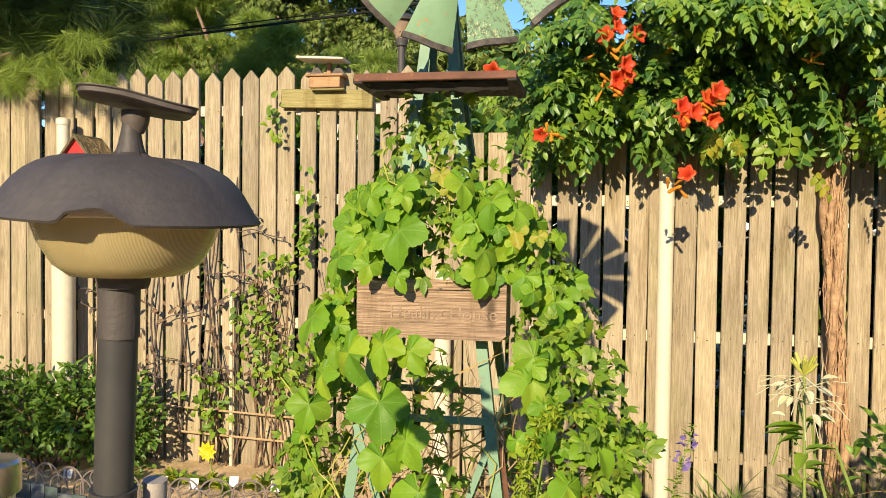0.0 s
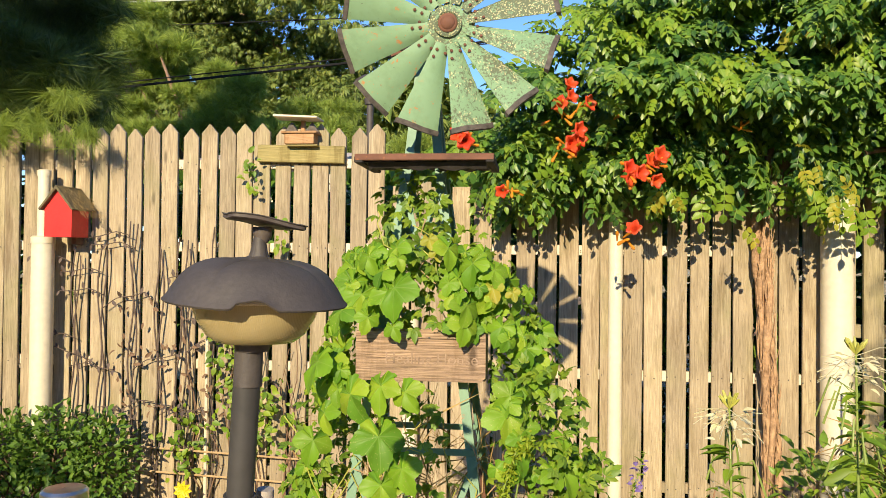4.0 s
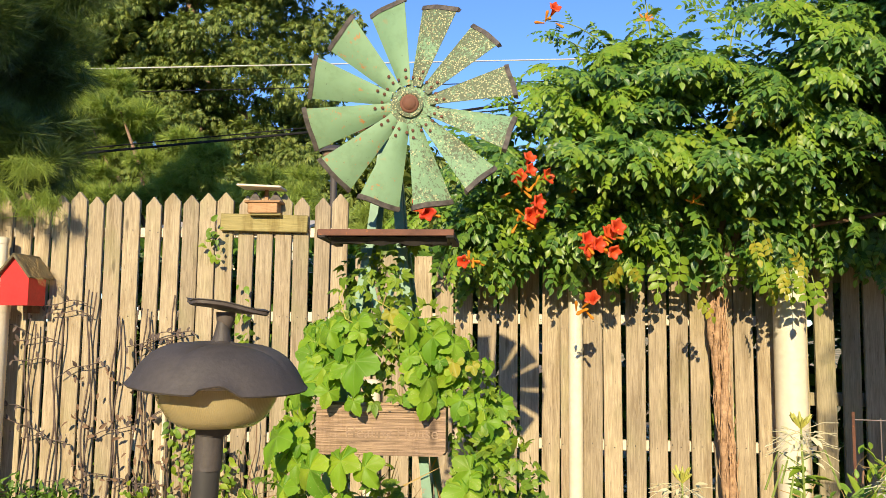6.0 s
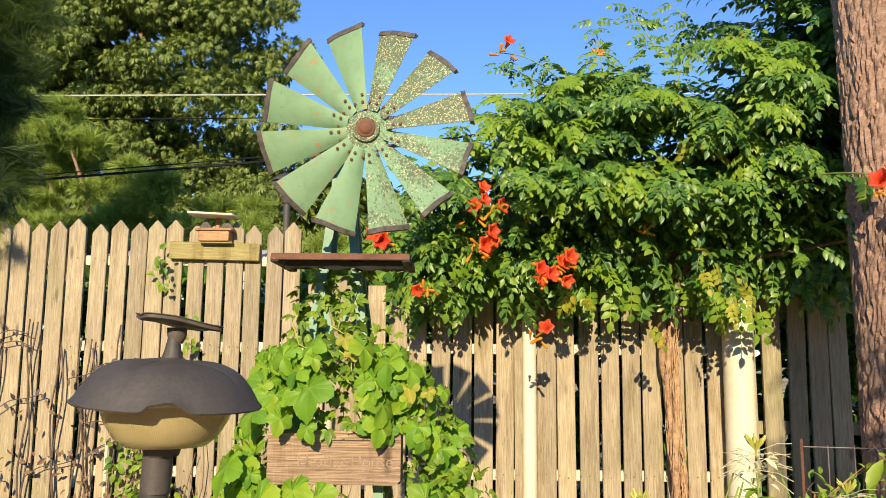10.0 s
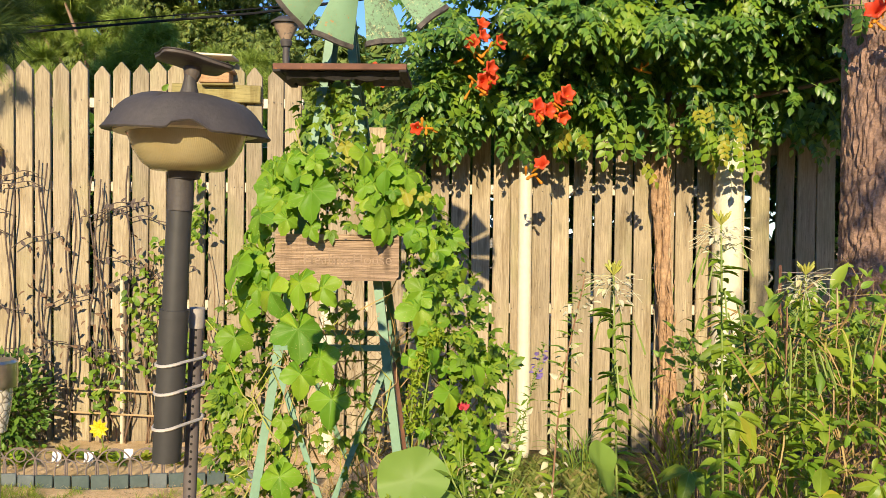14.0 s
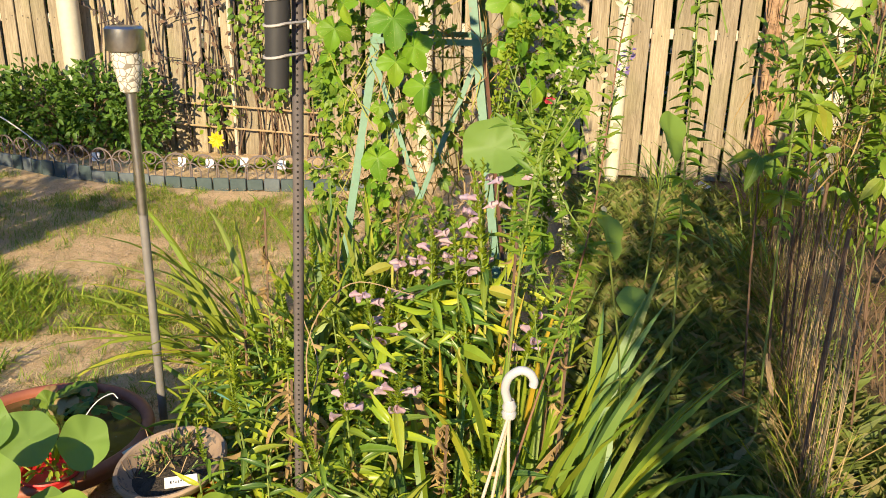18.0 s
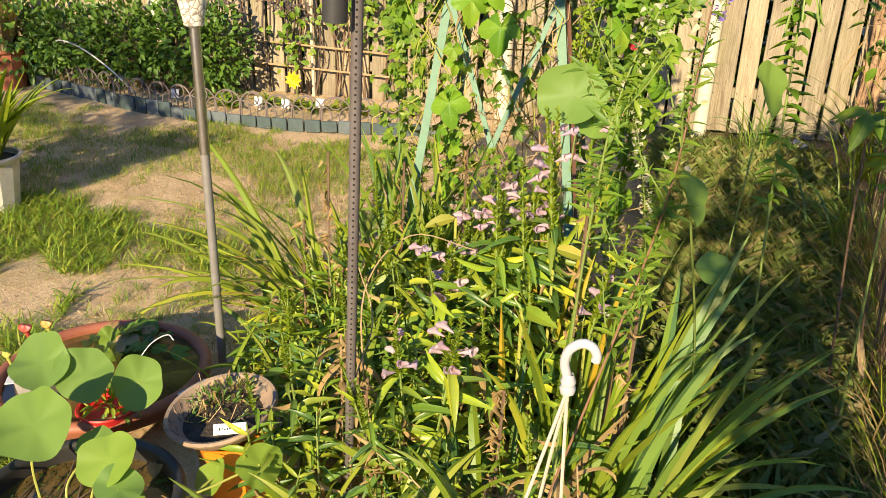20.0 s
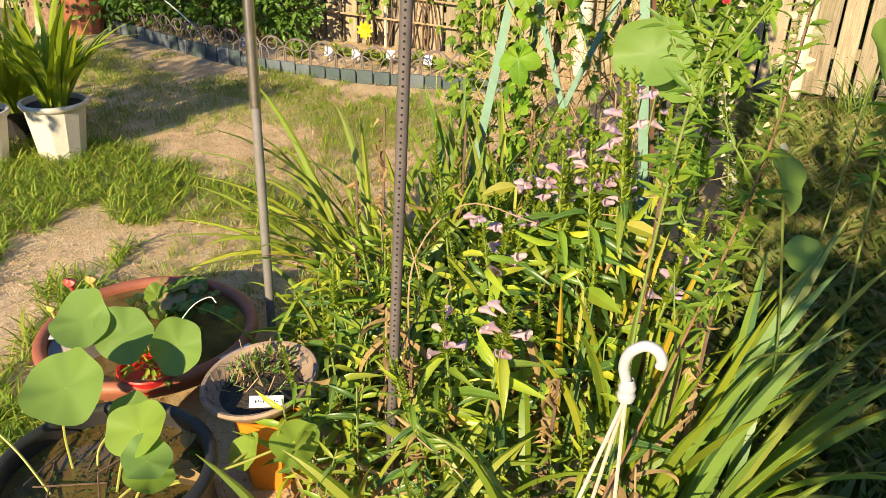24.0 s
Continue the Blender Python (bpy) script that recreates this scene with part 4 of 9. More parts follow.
def build_windmill():
    wm = thing("garden_windmill", WM, "green painted metal garden windmill with a rust-flecked wheel", "windmill")
    for sx in (-1, 1):
        for sy in (-1, 1):
            g = Geo()
            pts = []
            for z in (0.0, 1.66, 2.0):
                h = max(leg_half(z), 0.018)
                pts.append(Vector((WM.x + sx * h, WM.y + sy * h, z)))
            for a, b in zip(pts, pts[1:]):
                d = (b - a)
                for off, s in ((Vector((-sx * 0.011, 0, 0)), (0.024, 0.003)), (Vector((0, -sy * 0.011, 0)), (0.003, 0.024))):
                    w, t = s
                    q = []
                    for p in (a, b):
                        q += [p + off + Vector((-w / 2, -t / 2, 0)), p + off + Vector((w / 2, -t / 2, 0)), p + off + Vector((w / 2, t / 2, 0)), p + off + Vector((-w / 2, t / 2, 0))]
                    g.add(q, [(3, 2, 1, 0), (4, 5, 6, 7), (0, 1, 5, 4), (1, 2, 6, 5), (2, 3, 7, 6), (3, 0, 4, 7)])
            rusty = sx > 0 and sy < 0
            part("leg", g, LEG_PAINT, wm, "teal painted angle-iron leg", smooth=False)
            if rusty:
                part("rusty_strip", Geo().tube([pts[0] + Vector((0.012, -0.006, 0)), pts[0].lerp(pts[1], 0.52) + Vector((0.012, -0.006, 0))], 0.0055, 5), RUST, wm, "rust-brown strip along the leg")

    def flat(name, a, b, w=0.017, mat=LEG_PAINT, label=""):
        a, b = Vector(a), Vector(b)
        d = (b - a).normalized()
        s = d.cross(Vector((0, 1, 0)))
        s = (s if s.length > 0.2 else d.cross(Vector((1, 0, 0)))).normalized() * w / 2
        n = d.cross(s).normalized() * 0.0018
        q = [a - s - n, a + s - n, a + s + n, a - s + n, b - s - n, b + s - n, b + s + n, b - s + n]
        part(name, Geo().add(q, [(3, 2, 1, 0), (4, 5, 6, 7), (0, 1, 5, 4), (1, 2, 6, 5), (2, 3, 7, 6), (3, 0, 4, 7)]), mat, wm, label, smooth=False)

    for z in (0.90,):
        h = leg_half(z)
        for sy in (-1, 1):
            flat("cross_bar", (WM.x - h, WM.y + sy * (h + 0.004), z), (WM.x + h, WM.y + sy * (h + 0.004), z))
        for sx in (-1, 1):
            flat("cross_bar", (WM.x + sx * (h + 0.004), WM.y - h, z), (WM.x + sx * (h + 0.004), WM.y + h, z))
    for z0, z1 in ((0.34, 0.88), (0.93, 1.28), (1.29, 1.62)):
        h0, h1 = leg_half(z0), leg_half(z1)
        for sy in (-1, 1):
            flat("brace", (WM.x - h0 * 0.0, WM.y + sy * (h0 + 0.002), z0 + 0.12), (WM.x + h1, WM.y + sy * (h1 + 0.003), z1), 0.015)
            flat("brace", (WM.x + h0 * 0.0, WM.y + sy * (h0 + 0.007), z0 + 0.12), (WM.x - h1, WM.y + sy * (h1 + 0.008), z1), 0.015)

    # platform
    rg = random.Random(8)
    zt = 1.645
    x0, x1, y0, y1 = -0.508, -0.158, 1.665, 1.90
    part("platform_edge", Geo().box(((x0 + x1) / 2, y0 + 0.005, zt), (x1 - x0, 0.012, 0.017), bevel=0.002), RUST, wm, "rust-brown platform edge")
    for yy in (y0 + 0.09, y0 + 0.19, y1):
        part("platform_bar", Geo().box(((x0 + x1) / 2, yy, zt), (x1 - x0 - 0.01, 0.05, 0.008), bevel=0.002), BLACK_SHEET, wm, "dark platform slat")
    for xx in (x0 + 0.01, x1 - 0.01):
        part("platform_bar", Geo().box((xx, (y0 + y1) / 2, zt - 0.006), (0.022, y1 - y0, 0.016), bevel=0.002), BLACK_SHEET, wm, "dark platform side bar")
    for xa, xb, back in ((x0 + 0.02, x0 + 0.13, 0.17), (x0 + 0.10, x1 - 0.12, 0.08), (x1 - 0.15, x1 - 0.015, 0.19)):
        n, vs, fs = 18, [], []
        for i in range(n + 1):
            u = xa + (xb - xa) * i / n
            yb = y0 + back * (0.75 + 0.5 * noise.noise(Vector((u * 31, 2, back * 9))))
            zu = zt - 0.016 - 0.010 * abs(noise.noise(Vector((u * 17, back * 7, 3))))
            vs += [(u, y0 + 0.02, zt - 0.010), (u, yb, zu), (u, yb, zu + 0.003), (u, y0 + 0.02, zt - 0.007)]
        for i in range(n):
            fs += [(4 * i + k, 4 * i + (k + 1) % 4, 4 * i + 4 + (k + 1) % 4, 4 * i + 4 + k) for k in range(4)]
        g = Geo().add(vs, fs + [(0, 3, 2, 1), (4 * n, 4 * n + 1, 4 * n + 2, 4 * n + 3)])
        part("underside_sheet", g, BLACK_SHEET, wm, "torn dark sheet under the platform", smooth=False)
    g = Geo()
    n = 26
    for i in range(n):
        xa, xb = x0 + 0.03 + (x1 - x0 - 0.05) * i / n, x0 + 0.03 + (x1 - x0 - 0.05) * (i + 1) / n
        za, zb = (zt - 0.022 - 0.040 * abs(noise.noise(Vector((q * 13, 0, 1)))) - 0.006 * abs(noise.noise(Vector((q * 70, 0, 4)))) for q in (xa, xb))
        g.add([(xa, y0 + 0.02, zt - 0.006), (xb, y0 + 0.02, zt - 0.006), (xb, y0 + 0.035, zb), (xa, y0 + 0.035, za)], [(0, 1, 2, 3)])
    part("torn_sheet", g, BLACK_SHEET, wm, "torn dark sheet metal under the platform", smooth=False)

    # wheel
    hub = Vector((-0.283, 1.735, 1.995))
    R0, R1, W0, W1, pitch = 0.052, 0.280, 0.034, 0.118, radians(29)
    for k in range(12):
        th = radians(103.7 - 30 * k)
        r = Vector((math.cos(th), 0, math.sin(th)))
        t = Vector((-math.sin(th), 0, math.cos(th)))
        n_ = Vector((0, -math.cos(pitch), 0)) + t * math.sin(pitch)
        w = t * math.cos(pitch) + Vector((0, math.sin(pitch), 0))
        g = Geo()
        cols, rows = 5, 7
        vs = []
        for side in (0, 1):
            for i in range(rows):
                u = i / (rows - 1)
                for j in range(cols):
                    v_ = j / (cols - 1) - 0.5
                    camber = 0.006 * (1 - 4 * v_ * v_)
                    vs.append(hub + r * (R0 + (R1 - R0) * u) + w * v_ * (W0 + (W1 - W0) * u) + n_ * (camber - 0.0012 * side))
        fs, m = [], rows * cols
        for i in range(rows - 1):
            for j in range(cols - 1):
                a = i * cols + j
                fs += [(a, a + 1, a + cols + 1, a + cols), (m + a + cols, m + a + cols + 1, m + a + 1, m + a)]
        for i in range(rows - 1):
            for j in (0, cols - 1):
                a = i * cols + j
                fs.append((a, a + cols, m + a + cols, m + a))
        g.add(vs, fs)
        lichen, crusted = math.cos(th) > 0.12, math.cos(th - radians(40)) > 0.75
        blade = part("blade", g, CRUSTED_PAINT if crusted else LICHEN_PAINT if lichen else GREEN_PAINT, wm, "green blade crusted with pale and dark lichen" if crusted else "green blade speckled with dark lichen" if lichen else "smooth green blade with rust flecks")
        e = Geo()
        q, m_ = [], 10
        for j in range(m_):
            v_ = j / (m_ - 1) - 0.5
            for rr, nn in ((R1 - 0.011, 0.0075), (R1 + 0.002, 0.0065), (R1 + 0.002, -0.009), (R1 - 0.009, -0.0035)):
                q.append(hub + r * (rr + 0.0012 * math.sin(7 * v_ + k)) + w * v_ * (W1 + 0.002) + n_ * (nn - 0.024 * v_ * v_))
        e.add(q, [(4 * j + a_, 4 * j + (a_ + 1) % 4, 4 * j + 4 + (a_ + 1) % 4, 4 * j + 4 + a_) for j in range(m_ - 1) for a_ in range(4)] + [(3, 2, 1, 0), tuple(4 * (m_ - 1) + a_ for a_ in range(4))])
        part("rim_lip", e, DARK_EDGE, blade, "dark bent lip of the blade")
        rv = Geo()
        for rr, vv in ((R0 + 0.020, -0.28), (R0 + 0.022, 0.30), (R0 + 0.040, -0.31)):
            c = hub + r * rr + w * vv * (W0 + (W1 - W0) * (rr - R0) / (R1 - R0)) + n_ * 0.006
            rv.lathe(c, [(0.0045, 0), (0.004, 0.002), (0.0001, 0.003)], 8, tilt=n_.to_track_quat("Z", "Y").to_matrix())
        part("rivets", rv, RUST, blade, "rusty rivets")
    front = Matrix.Rotation(radians(90), 3, "X")
    part("hub_plate", Geo().lathe(hub + Vector((0, 0.004, 0)), [(0.060, 0), (0.060, 0.004), (0.045, 0.006), (0.03, 0.007)], 72, tilt=front, wobble=lambda a, i: (1 + (0.16 * math.cos(12 * a) if i < 2 else 0), 0)), LICHEN_PAINT, wm, "scalloped green hub plate")
    part("hub_ring", Geo().lathe(hub + Vector((0, -0.002, 0)), [(0.037, 0), (0.036, 0.010), (0.029, 0.013), (0.025, 0.009)], 28, tilt=front), CRUSTED_PAINT, wm, "lichen-crusted hub ring")
    part("hub_cap", Geo().lathe(hub + Vector((0, -0.008, 0)), [(0.025, 0), (0.025, 0.006), (0.0225, 0.0085), (0.019, 0.0090), (0.0165, 0.0125), (0.009, 0.0165), (0.0005, 0.0175)], 28, tilt=front), RUST, wm, "rusty domed hub cap")
    part("axle", Geo().tube([hub, Vector((-0.36, 2.05, 1.985))], 0.012, 10), RUST, wm)
    part("gearbox", Geo().box((-0.345, 1.92, 1.99), (0.05, 0.09, 0.05), Matrix.Rotation(radians(-12), 3, "Z"), 0.006), DARK_EDGE, wm)
    part("tail_boom", Geo().tube([(-0.345, 1.93, 1.995), (-0.50, 2.10, 2.03)], 0.006, 6), DARK_EDGE, wm)
    part("tail_vane", Geo().box((-0.463, 2.06, 2.027), (0.075, 0.004, 0.034), Matrix.Rotation(radians(-20), 3, "Y"), 0.001), RUST, wm, "rust-brown tail plate behind the wheel")
    return wm


build_windmill()


def text_mesh(body, size, extrude=0.0):
    cu = bpy.data.curves.new("lettering", "FONT")
    cu.body, cu.size, cu.align_x, cu.align_y, cu.extrude = body, size, "CENTER", "CENTER", extrude
    ob = bpy.data.objects.new("lettering", cu)
    scene.collection.objects.link(ob)
    me = bpy.data.meshes.new_from_object(ob.evaluated_get(bpy.context.evaluated_depsgraph_get()))
    bpy.data.objects.remove(ob)
    return me


def build_planter_box():
    x0, x1, z0, z1, y0 = -0.505, -0.176, 1.085, 1.208, 1.695
    b = thing("planter_box", ((x0 + x1) / 2, y0, z0), "weathered wooden planter box with faded burnt lettering, tied to the windmill", "planter")
    g = Geo()
    c = 0.012
    out = [(x0, z0 + 0.005), (x0 + 0.004, z0), (x1 - c, z0), (x1, z0 + c), (x1, z1 - 0.004), (x1 - 0.006, z1), (x0, z1)]
    k = len(out)
    g.add([(x, y0, z) for x, z in out] + [(x, y0 + 0.012, z) for x, z in out], [tuple(range(k)), tuple(range(2 * k - 1, k - 1, -1))] + [((i + 1) % k, i, k + i, k + (i + 1) % k) for i in range(k)])
    part("front_board", g, BOX_WOOD, b, "grained front board with faded lettering", smooth=False)
    part("back_board", Geo().box(((x0 + x1) / 2, y0 + 0.085, (z0 + z1) / 2), (x1 - x0, 0.012, z1 - z0), bevel=0.002), BOX_WOOD, b)
    for x in (x0 + 0.006, x1 - 0.006):
        part("end_board", Geo().box((x, y0 + 0.0455, (z0 + z1) / 2), (0.011, 0.066, z1 - z0 - 0.004), bevel=0.002), BOX_WOOD, b)
    part("bottom_board", Geo().box(((x0 + x1) / 2, y0 + 0.0455, z0 + 0.010), (x1 - x0 - 0.026, 0.066, 0.01)), BOX_WOOD, b)
    part("soil", Geo().box(((x0 + x1) / 2, y0 + 0.0455, z1 - 0.03), (x1 - x0 - 0.028, 0.064, 0.02)), SOIL, b)
    part("wire_handle", Geo().tube([(x0 + 0.085, y0 - 0.001, z1 - 0.018), (x0 + 0.09, y0 - 0.005, z1 - 0.014), (x1 - 0.075, y0 - 0.005, z1 - 0.013), (x1 - 0.07, y0 - 0.001, z1 - 0.017)], 0.0022, 6), STONE_POT, b, "thin rusty wire along the top")
    me = text_mesh("Healing House", 0.040, 0.0006)
    me.materials.append(mottled("faded_burnt_letters", (0.15, 0.10, 0.07), (0.42, 0.30, 0.21), 45, 0.9))
    ob = part("lettering", me, None, b, "faded burnt letters", smooth=False)
    ob.location = (0.028, -0.0012, (z1 - z0) * 0.45)
    ob.rotation_euler = (radians(90), 0, 0)


build_planter_box()


# ---------- dome lamp on its post ----------
def build_lamp():
    x, y = -0.374, 0.588
    zb = 1.284
    post = thing("slotted_post", (-0.43, 0.70, 0), "grey-brown perforated steel garden post pushed into the soil", "post")
    top, base = Vector((-0.366, 0.628, 1.11)), Vector((-0.432, 0.70, 0))
    d = (top - base).normalized()
    g = Geo()
    g.tube([base, top], 0.0090, 10)
    part("rod", g, POST, post)
    g, hg = Geo(), Geo()
    n = 108
    side = Vector((0, -1, 0)) - d * Vector((0, -1, 0)).dot(d)
    side = (side.normalized() + Vector((0.25, 0, 0))).normalized()
    for i in range(n):
        p = base.lerp(top, (i + 0.5) / n) + side * 0.0087
        hg.lathe(p, [(0.0020, 0), (0.0014, 0.0008), (0.0001, 0.001)], 6, tilt=side.to_track_quat("Z", "Y").to_matrix())
    part("studs", hg, HOLE, post, "row of small dark studs")
    part("cap", Geo().tube([top - d * 0.024, top + d * 0.002], 0.0104, 10), GREY_POT, post, "grey end cap")

    lamp = thing("dome_lamp", (x, y, 0.915), "faded black dome garden lamp on a tube strapped to a post", "garden lamp")
    tb = Vector((-0.399, 0.607, 0.915))
    tt = Vector((x, y, zb))
    split = tb.lerp(tt, 0.52)
    part("lower_tube", Geo().tube([tb, split], 0.0182, 24), TUBE_BLACK, lamp, "wider dark lower tube")
    part("upper_tube", Geo().tube([split, tt], 0.0156, 24), TUBE_BLACK, lamp, "slimmer dark upper tube")
    part("collar", Geo().tube([split - (tt - tb).normalized() * 0.004, split + (tt - tb).normalized() * 0.006], 0.0188, 24), TUBE_BLACK, lamp)
    tape = tb.lerp(tt, 0.93)
    part("tape_band", Geo().tube([tape - Vector((0, 0, 0.018)), tt], 0.0162, 24), LAMP_BLACK, lamp, "frayed tape band under the lens")
    part("neck_ring", Geo().lathe((x + 0.004, y, zb - 0.004), [(0.0185, 0), (0.0205, 0.006), (0.0205, 0.012)], 24), LAMP_BLACK, lamp)
    hx = x + 0.008
    part("lens", Geo().lathe((hx, y, zb), [(0.0205, 0.005), (0.044, 0.007), (0.056, 0.016), (0.067, 0.034), (0.0745, 0.056), (0.076, 0.064), (0.072, 0.064), (0.069, 0.054), (0.052, 0.024), (0.02, 0.012)], 96,
                     wobble=lambda a, i: (1 + (0.0012 * math.sin(48 * a) if 1 <= i <= 3 else 0), 0)), AMBER, lamp, "amber ribbed plastic lens")
    part("inner_ring", Geo().lathe((hx, y, zb + 0.056), [(0.074, -0.004), (0.0885, -0.003), (0.0885, 0.009), (0.062, 0.015)], 48), IVORY, lamp, "ivory inner ring")

    def dent(a, i):
        lift = 0.0
        da = math.atan2(math.sin(a - radians(289)), math.cos(a - radians(289)))
        if i < 6:
            if abs(da) < 0.24:
                lift = (0.001, 0.008, 0.0100, 0.0098, 0.0080, 0.004)[i] * (1 - (abs(da) / 0.24) ** (5 if da < 0 else 2.2)) * (1 + 0.12 * math.sin(19 * da + 1))
        seam = abs(math.sin(2 * a + 0.5)) ** 0.25
        h = max(0.0, 1 - abs(i - 11) / 7)
        k = 1 + 0.016 * (seam - 0.85) * (i > 5)
        lift += (0.0060 * seam - 0.0045) * h
        return (k + (0.004 * math.sin(23 * a) + 0.003 * math.sin(41 * a + 1)) * (i in (2, 3)), lift)

    t = Matrix.Rotation(radians(3.0), 3, "Y") @ Matrix.Rotation(radians(2), 3, "X")
    part("dome", Geo().lathe((hx, y, zb + 0.052), [(0.080, 0.014), (0.090, 0.004), (0.1020, -0.0005), (0.1035, 0.0015), (0.0990, 0.007), (0.0945, 0.0145), (0.0895, 0.0220), (0.0835, 0.0295), (0.0765, 0.0360), (0.0680, 0.0412), (0.0585, 0.0450), (0.0480, 0.0474), (0.0370, 0.0486), (0.0260, 0.0490), (0.0160, 0.0497), (0.0115, 0.0525), (0.0095, 0.0590), (0.0078, 0.0680), (0.0064, 0.0780)], 128, wobble=dent, tilt=t), LAMP_BLACK, lamp, "faded black ridged dome with a broken rim")
    px = hx + 0.006
    pz = zb + 0.052 + 0.072
    part("panel_socket", Geo().lathe((px, y, pz - 0.004), [(0.0064, 0), (0.0098, 0.006), (0.0108, 0.010), (0.0112, 0.018)], 16), PANEL, lamp)
    tilt = Matrix.Rotation(radians(32), 3, "Z") @ Matrix.Rotation(radians(8), 3, "Y") @ Matrix.Rotation(radians(1), 3, "X")
    def plate(r, z0, z1, edge):
        """A square plate with rounded corners and a slightly turned-up, worn edge."""
        g, n = Geo(), 64
        rings = []
        for q, z in ((0.55, z0), (1.0 - edge, z0), (1.0, z0 + 0.0016), (1.0, z1), (1.0 - edge, z1), (0.55, z1 - 0.0012), (0.001, z1 - 0.0012)):
            ring = []
            for j in range(n):
                a = 2 * math.pi * j / n
                m = (abs(math.cos(a)) ** 7 + abs(math.sin(a)) ** 7) ** (-1 / 7)
                w = q * m * (1 + 0.010 * math.sin(9 * a) * (q > 0.9))
                ring.append(Vector((px, y + 0.004, pz + 0.019)) + tilt @ Vector((r * w * math.cos(a), r * 0.86 * w * math.sin(a), z + 0.0016 * math.sin(3 * a + 1) * q)))
            rings.append(ring)
        vs = [v for ring in rings for v in ring]
        fs = [(i * n + j, i * n + (j + 1) % n, (i + 1) * n + (j + 1) % n, (i + 1) * n + j) for i in range(len(rings) - 1) for j in range(n)]
        return g.add(vs, fs + [tuple(range(n - 1, -1, -1))])

    panel = part("solar_panel", plate(0.0435, -0.0020, 0.0036, 0.06), PANEL, lamp, "tilted dark solar panel plate")
    part("panel_rim", plate(0.0450, 0.0022, 0.0046, 0.05), LAMP_BLACK, panel)
    for z in (1.045, 1.008, 0.962):
        k = (z - 0.915) / (zb - 0.915)
        c = tb.lerp(tt, k)
        q = base.lerp(top, z / 1.11)
        pts = []
        ax = (q - c)
        ax.z = 0
        L = ax.length
        ax.normalize()
        ay = Vector((-ax.y, ax.x, 0))
        for i in range(25):
            a = 2 * math.pi * i / 24
            rr = 0.0194 if math.cos(a) < 0 else 0.0125
            o = c if math.cos(a) < 0 else c + ax * L
            pts.append(o + rr * (math.cos(a) * ax + math.sin(a) * ay) + Vector((0, 0, 0.004 * math.cos(a))))
        part("cable_tie", Geo().tube(pts, 0.0022, 6), TIE, lamp, "pale grey cable tie")


build_lamp()


DULL_STEEL = mottled("dull_grey_steel", (0.27, 0.25, 0.235), (0.36, 0.335, 0.31), 20, 0.42, metal=0.3, bump=0.1)


def build_solar_stake():
    x, y = -0.90, 1.073
    s = thing("solar_stake_light", (x, y, 0), "steel solar stake light with a crackled glass shade", "garden light")
    part("rod", Geo().tube([(x - 0.004, y, -0.05), (x, y, 0.55)], 0.0105, 12), DULL_STEEL, s, "dull steel lower rod")
    part("upper_rod", Geo().tube([(x, y, 0.55), (x + 0.002, y, 0.83)], 0.0118, 12), STEEL, s)
    part("glass_shade", Geo().lathe((x + 0.002, y, 0.825), [(0.014, 0), (0.021, 0.004), (0.030, 0.055), (0.033, 0.092), (0.028, 0.092)], 24), CRACKLE, s, "crackled mosaic glass shade")
    part("cap", Geo().lathe((x + 0.002, y, 0.915), [(0.030, 0), (0.040, 0.0), (0.041, 0.003), (0.041, 0.046), (0.036, 0.051), (0.001, 0.052)], 32), STEEL, s, "brushed steel cap")


build_solar_stake()

# ---------- crowns ----------
def pushed(blobs, k):
    """The same crowns, k times as far from the garden's middle and as large."""
    return [(b[0] * k, -0.3 + (b[1] + 0.3) * k, 1.4 + (b[2] - 1.4) * k, b[3] * k, b[4] * k, b[5] * k) for b in blobs]


def clumps(blobs, n, size, seed):
    """Small leafy clumps over the front of large crowns, with hollows between them."""
    r_ = random.Random(seed)
    out = []
    for b in blobs:
        for _ in range(n):
            d = Vector((r_.uniform(-1, 1), r_.uniform(-1, 0.25), r_.uniform(-0.8, 1))).normalized()
            s = size * r_.uniform(0.7, 1.3)
            out.append((b[0] + d.x * b[3] * 0.85, b[1] + d.y * b[4] * 0.85, b[2] + d.z * b[5] * 0.85, b[3] * s * 1.25, b[4] * s, b[5] * s * 0.75))
    return out


